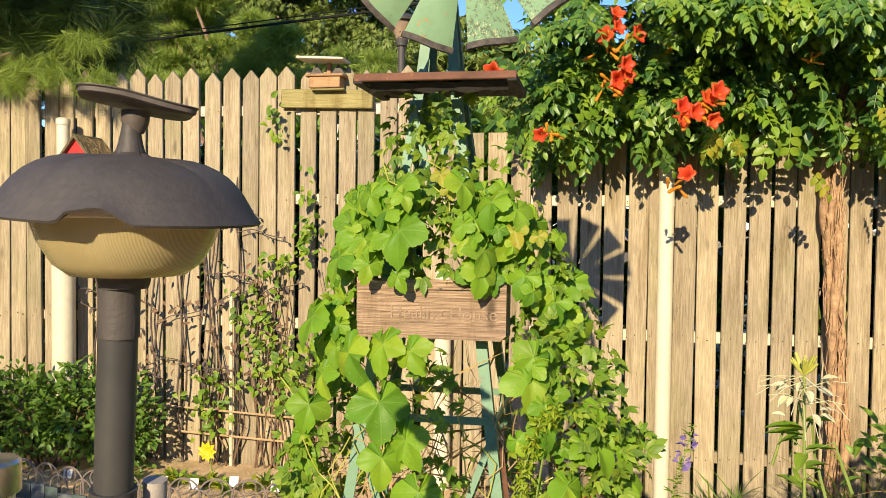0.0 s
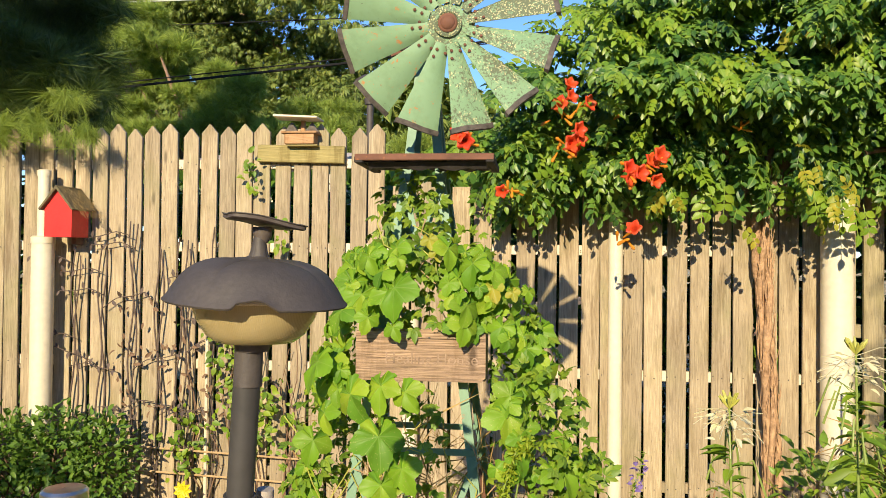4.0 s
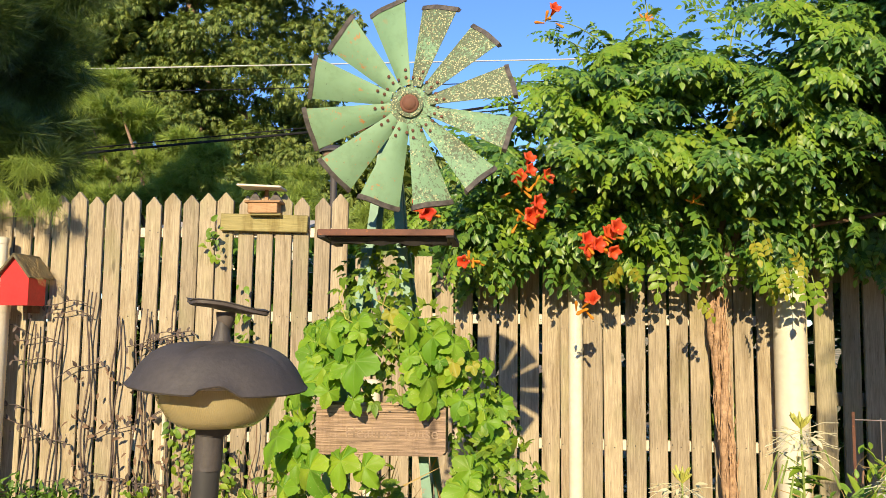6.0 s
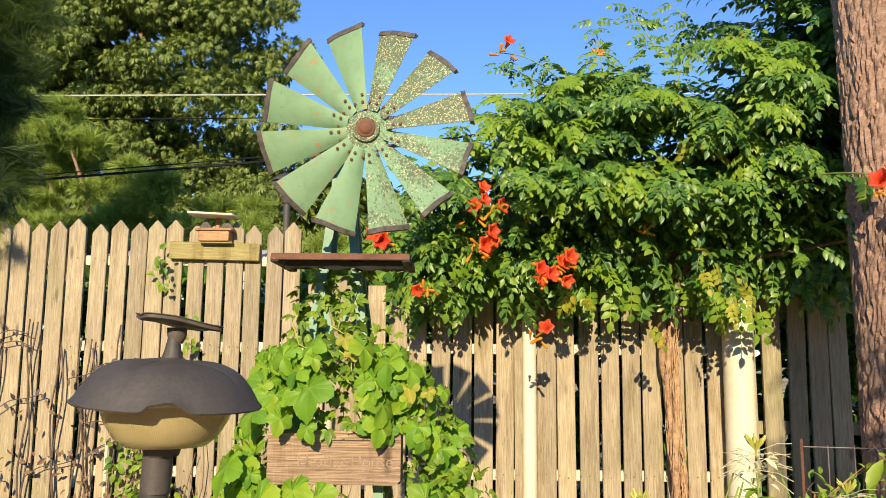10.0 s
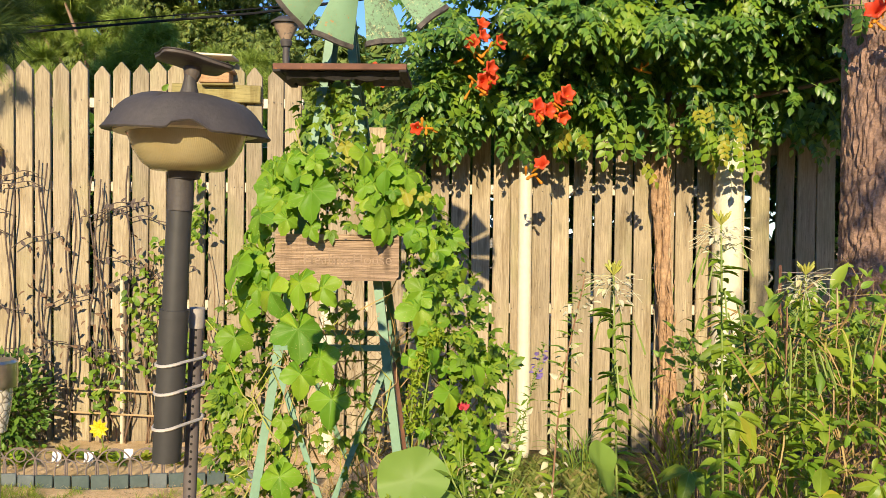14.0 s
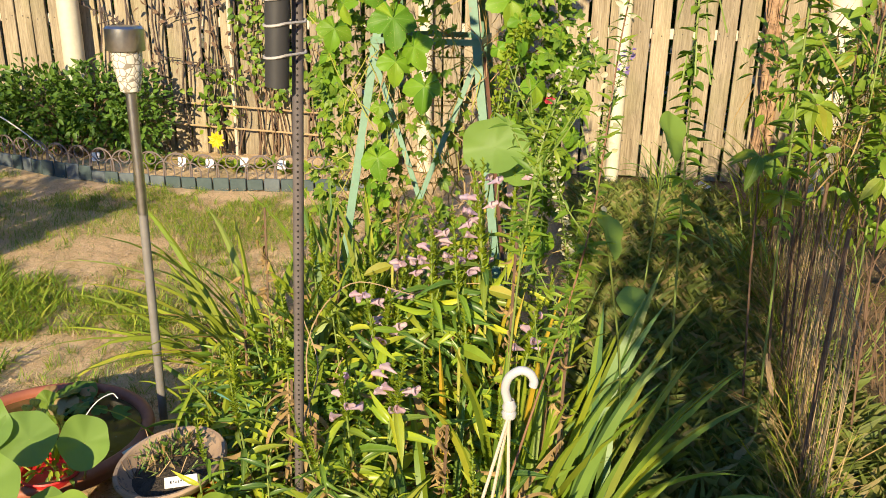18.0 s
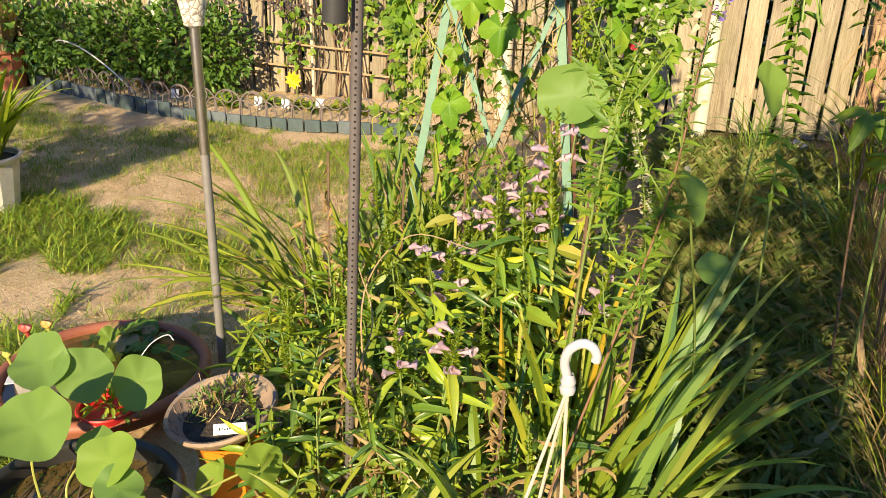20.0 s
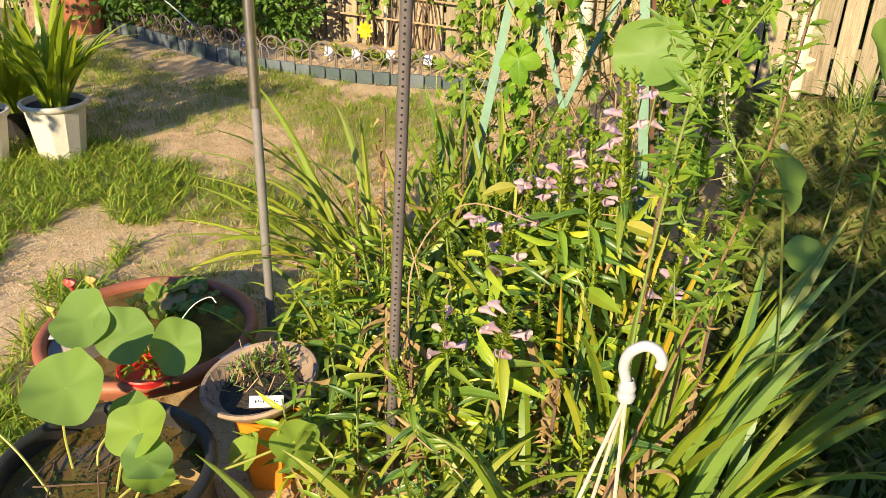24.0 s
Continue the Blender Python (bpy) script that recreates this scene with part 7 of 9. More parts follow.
clump("iris_clump", (0.02, 0.78, 0), 14, 0.4, 1.2, 0.52, 0.030, 0.5, IRIS_LEAF, "upright yellow-green iris leaves behind the hanging-pot hook", 26, 0.05, (0.05, 0.45))
clump("iris_clump", (-0.03, 0.70, 0), 14, -0.6, 3.1, 0.36, 0.024, 1.0, IRIS_LEAF, "light green strap leaves round the hanging-pot hook", 4, 0.07, (0.1, 0.7))
clump("iris_clump", (-0.55, 1.55, 0), 34, math.pi * 0.5, 3.1, 0.52, 0.028, 0.6, BLUE_STRAP, "upright iris leaves at the foot of the windmill", 5, 0.07, (0.02, 0.35))
clump("iris_clump", (-0.42, 1.36, 0), 34, 0.5, 3.1, 0.54, 0.027, 0.7, STRAP, "upright strap leaves in the flower bed", 6, 0.08, (0.02, 0.4))


clump("daylily_clump", (-0.30, 0.62, 0), 22, -1.2, 2.2, 0.34, 0.022, 1.1, STRAP, "bright strap leaves low in the flower bed", 12, 0.10, (0.1, 0.7))
clump("daylily_clump", (-0.30, 1.24, 0), 28, 1.5, 3.1, 0.52, 0.025, 0.6, STRAP, "upright strap leaves among the pink flowers", 13, 0.12, (0.02, 0.35))
clump("daylily_clump", (-0.02, 1.00, 0), 20, 0.3, 2.6, 0.50, 0.024, 0.8, STRAP, "upright strap leaves beside the path", 14, 0.09, (0.02, 0.5))
clump("daylily_clump", (-0.68, 1.00, 0), 34, 2.4, 3.0, 0.28, 0.013, 1.3, STRAP, "thin strap leaves and grass behind the clay bowl", 16, 0.08, (0.1, 0.8))
clump("daylily_clump", (-0.52, 0.92, 0), 18, 2.4, 2.4, 0.34, 0.018, 1.2, STRAP, "strap leaves by the clay bowl", 15, 0.07, (0.1, 0.7))

clump("daylily_clump", (-0.16, 0.52, 0), 24, -1.4, 2.6, 0.30, 0.024, 1.2, STRAP, "broad yellow-green strap leaves at the front of the bed", 21, 0.09, (0.2, 0.9))
clump("daylily_clump", (0.08, 0.56, 0), 12, -0.9, 1.6, 0.32, 0.020, 1.3, STRAP, "broad strap leaves behind the hanging-pot hook", 22, 0.07, (0.2, 0.9))

# ---------- flower bed ----------
for k, (x, y, z, s) in enumerate(((-0.10, 0.98, 0.46, 0.10), (-0.14, 0.86, 0.38, 0.11), (-0.30, 0.98, 0.50, 0.09), (-0.02, 0.90, 0.30, 0.08))):
    yl = thing("yellowing_plant", (x, y, 0), "yellow-green broad leaf standing in the flower bed", "plant", group="yellowing plants")
    part("stem", Geo().tube([(x, y, 0), (x, y, z)], 0.003, 5), YELLOW_STEM, yl)
    for a in (0.2,):
        me = cloud_mesh("broad_leaf", [cloud(ovate(0.36, 0.1, 0.3), [(x, y, z)], frames([(math.cos(a + k), -0.3, 0.3 * math.sin(3 * k))], [(0, -0.75, 0.65)]), [s * 0.75])], (x, y, 0))
        part("broad_leaf", me, LIME if k % 2 else YELLOW_LEAF, yl)


def bed_plant(height, flowers, seed, petal=None, spike=False):
    """A leafy stem with paired narrow leaves and, on some, a spike of tubular flowers; built at the origin."""
    p = thing("obedient_plant", (0, 0, 0), "leafy flower-bed stem with pale pink tubular flowers" if flowers else "leafy green flower-bed stem with narrow leaves", "plant", group="flower bed plants")
    rg = random.Random(seed)
    bx, by = (0.0, 0.0) if flowers else (rg.uniform(-0.07, 0.07), rg.uniform(-0.07, 0.03))
    pts = [Vector((bx * (i / 8) ** 1.6, by * (i / 8) ** 1.6, height * i / 8)) for i in range(9)]
    part("stem", Geo().tube(pts, [0.0034 - 0.0002 * i for i in range(9)], 5), GREEN_STEM, p)
    loc, ax = [], []
    n = int(height / 0.030)
    for i in range(n):
        k = 0.12 + 0.86 * i / n
        q = Vector((bx * k ** 1.6, by * k ** 1.6, height * k))
        if (flowers or spike) and k > 0.8:
            continue
        a = i * 1.57 + rg.uniform(-0.5, 0.5)
        for s in (0, math.pi):
            loc.append(q[:])
            ax.append((math.cos(a + s), math.sin(a + s), rg.uniform(-0.35, 1.1)))
    loc, ax = np.array(loc), np.array(ax)
    sz = RNG.uniform(0.045, 0.125, len(loc)) * (1.20 - 0.65 * loc[:, 2] / height)
    part("leaves", cloud_mesh("leaves", [cloud(ovate(0.21, 0.08, 0.75), loc, frames(ax, np.tile((0, -0.45, 0.75), (len(loc), 1)) + RNG.normal(size=loc.shape) * 0.4), sz)]), BED_LEAF, p, smooth=False)
    n = 9
    k = RNG.uniform(0.1, 0.6, n)
    loc = np.stack([bx * k ** 1.6, by * k ** 1.6, height * k], -1)
    part("withered_leaves", cloud_mesh("withered_leaves", [cloud(ovate(0.2, 0.2, 0.9), loc, frames(RNG.normal(size=(n, 3)) + (0, -0.3, -0.6), RNG.normal(size=(n, 3))), RNG.uniform(0.03, 0.07, n))]), DRY, p, "withered brown lower leaves", smooth=False)
    if flowers or spike:
        top = pts[-1]
        loc = np.array([(top.x * k, top.y * k, height * k) for k in np.linspace(0.74, 1.05, 54)])
        a = RNG.uniform(0, 6.28, len(loc))
        ax = np.stack([np.cos(a), np.sin(a), np.full(len(a), 1.0)], -1)
        part("bud_spike", cloud_mesh("spike_buds", [cloud(ovate(0.5, 0.2, 0.0), loc, frames(ax, np.tile((0, 0, 1.0), (len(loc), 1))), np.linspace(0.022, 0.011, len(loc)))]), LIME, p, "light green bud spike", smooth=False)
        for i in range(flowers):
            k = 1.0 - (0.01 + 0.20 * rg.random()) * 0.4 / height
            a = 2.4 * i + rg.uniform(-0.5, 0.5) + seed
            d = Vector((math.cos(a), math.sin(a), rg.uniform(-0.1, 0.5))).normalized()
            c = Vector((top.x * k, top.y * k, height * k)) + d * rg.uniform(0.002, 0.010)
            g = Geo().lathe(c, [(0.0013, 0), (0.0023, 0.007), (0.0038, 0.014), (0.0050, 0.020), (0.0084, 0.025), (0.0076, 0.029)], 14, wobble=lambda t, j: (1 + (0.26 * math.cos(2 * t) + 0.20 * math.cos(3 * t) if j >= 4 else 0), 0.004 * math.cos(t) * (j >= 4)), tilt=d.to_track_quat("Z", "Y").to_matrix())
            part("tubular_flower", g, petal or PINK, p, "pale pink tubular flower")
    return p


def build_bed():
    rg = random.Random(77)
    kinds = [bed_plant(0.40, 0, 1), bed_plant(0.34, 0, 2), bed_plant(0.64, 3, 3), bed_plant(0.56, 4, 4), bed_plant(0.30, 0, 5), bed_plant(0.38, 5, 6), bed_plant(0.50, 0, 7, None, True), bed_plant(0.42, 0, 8, None, True)]
    used = [False] * len(kinds)

    def put(k, x, y, s=1.0):
        if used[k]:
            c = copy_thing(kinds[k], pose(x, y, 0, rg.uniform(-8, 8), rg.uniform(-8, 8), rg.uniform(-55, 55)))
            c.scale = (s, s, s)
        else:
            kinds[k].location, kinds[k].rotation_euler, kinds[k].scale = (x, y, 0), (0, 0, rg.uniform(-0.8, 0.8)), (s, s, s)
            used[k] = True

    tips = ((-0.121, 1.044, 0.683), (-0.087, 1.101, 0.673), (-0.047, 1.089, 0.67), (-0.067, 1.029, 0.647), (-0.243, 1.032, 0.594), (-0.21, 1.03, 0.602), (-0.249, 1.013, 0.536), (-0.217, 1.023, 0.534), (-0.183, 0.96, 0.546), (-0.151, 0.948, 0.541), (-0.145, 1.028, 0.545),
            (-0.133, 1.029, 0.612), (-0.333, 1.001, 0.484), (-0.279, 0.932, 0.5), (-0.25, 0.972, 0.5), (-0.308, 0.959, 0.423), (-0.331, 0.924, 0.441), (-0.061, 0.962, 0.431), (-0.293, 0.74, 0.402), (-0.314, 0.74, 0.381), (-0.273, 0.74, 0.375))
    for x, y, h in tips:
        k = 2 if h > 0.58 else 3 if h > 0.47 else 5
        put(k, x, y, h / (0.64, 0.56, 0, 0.38)[k - 2])
    for i in range(105):
        x, y = rg.uniform(-0.62, 0.04), rg.uniform(0.42, 1.65)
        if (x + 0.25) ** 2 / 0.17 + (y - 1.03) ** 2 / 0.42 > 1:
            continue
        put(rg.choice((0, 1, 4, 6, 7, 6)), x, y, rg.uniform(0.6, 1.0) * (0.55 if y < 0.62 else 0.8 if y < 0.8 else 1.0))
    for i in range(16):
        put(rg.choice((0, 1, 4)), rg.uniform(-0.58, -0.42), rg.uniform(0.6, 1.0), rg.uniform(0.6, 0.9))
    for i in range(14):
        put(rg.choice((1, 4, 4)), rg.uniform(-0.80, -0.56), rg.uniform(0.92, 1.2), rg.uniform(0.55, 0.85))


build_bed()


def build_spike_plant(x, y, h, petal, seed, label, thick=0.03):
    p = thing("flower_spike", (x, y, 0), label, "plant", group="flower spikes")
    rg = random.Random(seed)
    bx, by = rg.uniform(-0.14, 0.14), rg.uniform(-0.10, 0.10)
    pts = [(x + bx * (i / 8) ** 2, y + by * (i / 8) ** 2, h * i / 8) for i in range(9)]
    part("stem", Geo().tube(pts, [0.0026 - 0.0002 * i for i in range(9)], 6), GREEN_STEM, p)
    n = int(h * 330)
    k = RNG.uniform(0.15, 1.0, n)
    loc = np.stack([x + bx * k ** 2, y + by * k ** 2, h * k], -1)
    a = RNG.uniform(0, 6.28, n)
    ax = np.stack([np.cos(a), np.sin(a), RNG.uniform(0.1, 1.2, n)], -1)
    part("leaves", cloud_mesh("leaves", [cloud(ovate(0.28, 0.05, 0.3), loc, frames(ax, np.tile((0, 0, 1.0), (n, 1)) + RNG.normal(size=(n, 3)) * 0.3), RNG.uniform(0.012, 0.042, n) * (1.25 - k * 0.7))], (x, y, 0)), CUT_LEAF, p, smooth=False)
    if petal:
        n = 24 if petal is PURPLE else 90
        k = RNG.uniform(0.88 if petal is PURPLE else 0.35, 0.97, n)
        loc = np.stack([x + bx * k ** 2, y + by * k ** 2, h * k], -1)
        a = RNG.uniform(0, 6.28, n)
        ax = np.stack([np.cos(a), np.sin(a), RNG.uniform(-0.2, 0.5, n)], -1)
        part("blossoms", cloud_mesh("blossoms", [cloud(ovate(0.7, 0.25, 0.4), loc + unit(ax) * 0.008, frames(ax, RNG.normal(size=(n, 3))), RNG.uniform(0.010, 0.018, n) if petal is PURPLE else RNG.uniform(0.009, 0.018, n))], (x, y, 0)), petal, p, "small pale blossoms", smooth=False)


for i, (x, y, h, petal) in enumerate([(0.02, 1.32, 0.72, None), (0.0, 1.9, 0.90, None), (0.10, 1.70, 0.62, CREAM), (0.084, 1.75, 0.92, PURPLE)]):
    build_spike_plant(x, y, h, petal, 100 + i, "tall stem with purple blossoms beside the creeper" if petal is PURPLE else "tall thin stem with pale blossoms in the flower bed" if petal else "tall green leafy flower stem in the bed")

RED_STEM = mottled("reddish_brown_stem", (0.20, 0.10, 0.055), (0.30, 0.17, 0.09), 20, 0.7)


def build_tall_sage(points, bare, seed, label):
    """A tall leaning stem with small narrow leaves in whorls and pale lipped blossoms towards its tip."""
    x, y, _ = points[0]
    p = thing("tall_flower_stem", points[0], label, "plant", group="tall flower stems")
    line = curve(points, 8)
    n = len(line)
    part("stem", Geo().tube(line, [0.0024 - 0.0016 * i / n for i in range(n)], 7), RED_STEM if seed == 1 else GREEN_STEM, p, "reddish-brown stem" if seed == 1 else "green stem")
    rg = random.Random(seed)
    loc, ax, sz, bl, bx = [], [], [], [], []
    for i, q in enumerate(line):
        k = i / (n - 1)
        if k < bare:
            continue
        for j in range(9):
            a = rg.uniform(0, 6.28)
            c = q + Vector((0, 0, rg.uniform(-0.018, 0.018)))
            if k > 0.66 and rg.random() < 0.30:
                bl.append((c + Vector((math.cos(a), math.sin(a), 0)) * 0.009)[:])
                bx.append((math.cos(a), math.sin(a), rg.uniform(-0.4, 0.3)))
            else:
                loc.append(c[:])
                ax.append((math.cos(a), math.sin(a), rg.uniform(-0.1, 0.9)))
                sz.append(rg.uniform(0.020, 0.048) * (1.25 - 0.85 * k))
    for i in range(9):
        k = rg.uniform(bare, 0.75)
        q = line[int(k * (n - 1))]
        a = rg.uniform(0, 6.28)
        d = Vector((math.cos(a) * 0.7, math.sin(a) * 0.7, 1.0)).normalized()
        L = rg.uniform(0.05, 0.12)
        twig = part("twig", Geo().tube([q, q + d * L * 0.6, q + d * L + Vector((0, 0, 0.01))], [0.0014, 0.001, 0.0006], 5), GREEN_STEM, p)
        m = 12
        u = RNG.uniform(0.2, 1.0, m)
        tl = np.array([(q + d * L * w)[:] for w in u])
        part("twig_leaves", cloud_mesh("twig_leaves", [cloud(ovate(0.24, 0.05, 0.3), tl, frames(RNG.normal(size=(m, 3)) + (0, 0, 0.5), RNG.normal(size=(m, 3)) * 0.4 + (0, -0.5, 0.8)), RNG.uniform(0.012, 0.03, m))], points[0]), CUT_LEAF, twig, smooth=False)
    loc, ax = np.array(loc), np.array(ax)
    part("leaves", cloud_mesh("leaves", [cloud(ovate(0.22, 0.05, 0.35), loc, frames(ax, np.tile((0, -0.3, 1.0), (len(loc), 1)) + RNG.normal(size=loc.shape) * 0.35), np.array(sz))], points[0]), CUT_LEAF, p, smooth=False)
    bl, bx = np.array(bl), np.array(bx)
    part("blossoms", cloud_mesh("blossoms", [cloud(ovate(0.75, 0.3, 0.5), bl, frames(bx, RNG.normal(size=bl.shape) + (0, 0, 0.5)), RNG.uniform(0.006, 0.011, len(bl)))], points[0]), CREAM, p, "small cream lipped blossoms", smooth=False)


build_tall_sage([(-0.065, 0.52, 0), (-0.045, 0.51, 0.20), (0.0, 0.50, 0.40), (0.052, 0.50, 0.62), (0.081, 0.50, 0.78), (0.100, 0.51, 1.02), (0.127, 0.51, 1.165)], 0.42, 1, "tall leaning stem with cream blossoms before the path")
build_tall_sage([(-0.04, 0.66, 0), (-0.03, 0.58, 0.45), (-0.009, 0.50, 0.765), (0.013, 0.50, 0.893), (0.055, 0.52, 1.00)], 0.42, 2, "slim stem with small leaves and a few cream blossoms")


def build_cleome(x, y, h, seed):
    c = thing("spider_flower", (x, y, 0), "white spider flower with long whiskers on a leafy stalk", "flower", group="spider flowers")
    rg = random.Random(seed)
    top = Vector((x, y, h))
    part("stem", Geo().tube([(x + 0.05, y + 0.05, 0), (x + 0.02, y + 0.02, h * 0.5), top], [0.003, 0.0026, 0.002], 7), GREEN_STEM, c)
    n = 90
    k = RNG.uniform(0.45, 0.95, n)
    loc = np.stack([x + 0.04 * (1 - k), y + 0.04 * (1 - k), h * k], -1)
    a = RNG.uniform(0, 6.28, n)
    ax = np.stack([np.cos(a), np.sin(a), RNG.uniform(-0.3, 0.3, n)], -1)
    part("leaves", cloud_mesh("leaves", [cloud(ovate(0.4), loc, frames(ax, np.tile((0, 0, 1.0), (n, 1))), RNG.uniform(0.03, 0.055, n))], (x, y, 0)), FRESH_VINE_LEAF, c, smooth=False)
    for i in range(26):
        a, e = rg.uniform(0, 6.28), rg.uniform(-0.7, 0.5)
        d = Vector((math.cos(a), math.sin(a), e))
        b = top + Vector((0, 0, -0.04 * rg.random()))
        part("whisker", Geo().tube([b, b + d * 0.035, b + d * 0.06 + Vector((0, 0, -0.010))], 0.0007, 4), CREAM, c)
    for i in range(24):
        a = rg.uniform(0, 6.28)
        b = top + Vector((0.022 * math.cos(a), 0.022 * math.sin(a), -0.002 - 0.055 * rg.random()))
        me = cloud_mesh("petal", [cloud(ovate(0.5), [b[:]], frames([(math.cos(a), math.sin(a), rg.uniform(-0.9, 0.6))], [(0, -0.4, 1)]), [rg.uniform(0.014, 0.024)])], (x, y, 0))
        part("petal", me, CREAM, c, "white petal")
    for i in range(16):
        a = rg.uniform(0, 6.28)
        e = top + Vector((0.018 * math.cos(a), 0.018 * math.sin(a), 0.018 + 0.012 * rg.random()))
        part("bud", Geo().tube([top, top.lerp(e, 0.6), e], [0.0008, 0.0030, 0.0012], 6), YELLOW_STEM, c, "yellow-green bud")
    for i in range(10):
        a, L = rg.uniform(0, 6.28), rg.uniform(0.04, 0.09)
        b = top - Vector((0, 0, rg.uniform(0.05, 0.22)))
        d = Vector((math.cos(a), math.sin(a), 0))
        part("seed_pod", Geo().tube([b, b + d * L * 0.5 + Vector((0, 0, 0.02)), b + d * L * 0.8 - Vector((0, 0, L * 0.6))], [0.001, 0.0018, 0.0022], 5), GREEN_STEM, c, "thin hanging seed pod")


build_cleome(0.285, 1.15, 1.135, 1)
build_cleome(0.49, 1.14, 1.235, 2)
build_cleome(0.745, 1.35, 1.13, 3)


def build_withered(x, y, h, seed):
    """A dead stalk with curled brown leaves hanging down it."""
    w = thing("withered_stalk", (x, y, 0), "dead brown stalk with curled dry leaves in the bed", "plant", group="withered stalks")
    rg = random.Random(seed)
    tip = Vector((x + rg.uniform(-0.03, 0.03), y, h))
    part("stem", Geo().tube([(x, y, 0), tip], [0.0030, 0.0016], 6), STRAW, w)
    for i in range(11):
        b = Vector((x, y, 0)).lerp(tip, 0.35 + 0.65 * i / 11)
        part("curled_leaf", strap(b, rg.uniform(0, 6.28), rg.uniform(0.05, 0.11), rg.uniform(0.010, 0.020), 2.2, rg.uniform(-2, 2), 0.45, 7, rg.uniform(1.3, 2.0)), DRY, w)


for i, (x, y, h) in enumerate(((-0.46, 0.74, 0.34), (-0.44, 0.80, 0.28), (-0.06, 0.62, 0.22), (-0.20, 0.84, 0.30), (0.02, 0.66, 0.20), (-0.34, 0.66, 0.18))):
    build_withered(x, y, h, 300 + i)


def build_dead_plant(points):
    d = thing("dead_plant", points[0], "dead plant, one long bare straw-coloured stalk", "plant", group="dead plants")
    line = curve([Vector(p) for p in points], 6)
    part("stem", Geo().tube(line, [0.0022 - 0.0012 * i / len(line) for i in range(len(line))], 6), STRAW, d)


build_dead_plant([(-0.40, 0.70, 0), (-0.41, 0.74, 0.20), (-0.43, 0.80, 0.40), (-0.36, 0.86, 0.50), (-0.24, 0.90, 0.47)])
build_dead_plant([(-0.42, 0.68, 0), (-0.42, 0.70, 0.24), (-0.40, 0.76, 0.36), (-0.44, 0.80, 0.45)])
build_dead_plant([(-0.50, 0.96, 0), (-0.40, 0.98, 0.30), (-0.24, 1.00, 0.44), (-0.10, 1.02, 0.46)])
build_dead_plant([(-0.20, 0.56, 0), (-0.24, 0.58, 0.14), (-0.34, 0.60, 0.20)])
for x, y, z0, ln, a in ((-0.155, 1.02, 0.44, 0.20, 1.2), (-0.105, 1.00, 0.44, 0.19, 0.2), (-0.075, 0.92, 0.25, 0.22, 0.8), (-0.02, 0.90, 0.24, 0.26, 0.4), (-0.16, 0.84, 0.18, 0.20, 2.0)):
    yl = thing("yellow_strap_leaf", (x, y, 0), "upright yellowed strap leaf among the flowers", "leaf", group="yellowed strap leaves")
    part("blade", strap((x, y, 0.0), a, z0 + ln, 0.020, 0.35, 0.5, 0.2, 9, 0.05), AMBER_LEAF, yl)

# ---------- wild growth and reed screen on the path's far side ----------
REED = mottled("grey_brown_reed", (0.14, 0.110, 0.064), (0.27, 0.220, 0.130), 12, 0.9)


def build_reed_screen():
    s = thing("reed_screen", (0.70, 1.6, 0), "string-tied screen of thin dry reeds overgrown with weeds", "screen")
    a, b = Vector((0.93, 2.75, 0)), Vector((0.555, 0.75, 0))
    rg = random.Random(6)
    pale, dark = Geo(), Geo()
    n = 135
    for k in range(n):
        p = a.lerp(b, (k + rg.uniform(-0.4, 0.4)) / n) + Vector((rg.uniform(-0.008, 0.008), 0, 0))
        h = rg.uniform(0.50, 0.60)
        bow = Vector((rg.uniform(-0.012, 0.012), rg.uniform(-0.012, 0.012), h * 0.5))
        (pale if rg.random() < 0.35 else dark).tube([p, p + bow, p + Vector((rg.uniform(-0.012, 0.012), rg.uniform(-0.02, 0.02), h))], rg.uniform(0.0006, 0.0013), 4, False)
    part("reeds", dark, REED, s, "dry thin upright reeds", kind="stuff")
    part("pale_reeds", pale, STRAW, s, "pale straw-coloured reeds", kind="stuff")
    for z in (0.10, 0.24, 0.38, 0.52):
        pts = [a.lerp(b, i / 40) + Vector((-0.004 + 0.003 * math.sin(i * 2.3 + z * 30), 0, z + 0.006 * math.sin(i * 0.9 + z * 9))) for i in range(41)]
        part("tying_string", Geo().tube(pts, 0.0011, 5), STRAW, s)
    for k in range(5):
        p = a.lerp(b, (k + 0.3) / 5) + Vector((-0.012, 0, 0))
        part("stake", Geo().tube([p, p + Vector((0.01, 0, 0.62))], 0.0045, 6), STEM, s)
    return s


build_reed_screen()
fringe = thing("dry_grass_fringe", (0.62, 1.4, 0), "dry brown grass tangled along the reed screen", "grass")
k = RNG.uniform(0, 1, 900)
loc = np.stack([0.86 - 0.30 * k + RNG.normal(size=900) * 0.030, 2.45 - 1.65 * k, RNG.uniform(0, 0.08, 900)], -1)
part("dry_grass", cloud_mesh("dry_grass", [cloud(diamond(0.014, 0.01), loc, frames(RNG.normal(size=(900, 3)) * (0.7, 0.7, 0.3) + (0, 0, 0.8), RNG.normal(size=(900, 3)) + (0, -0.5, 0)), RNG.uniform(0.05, 0.22, 900))], (0.62, 1.4, 0)), DRY, fringe, smooth=False, kind="stuff")
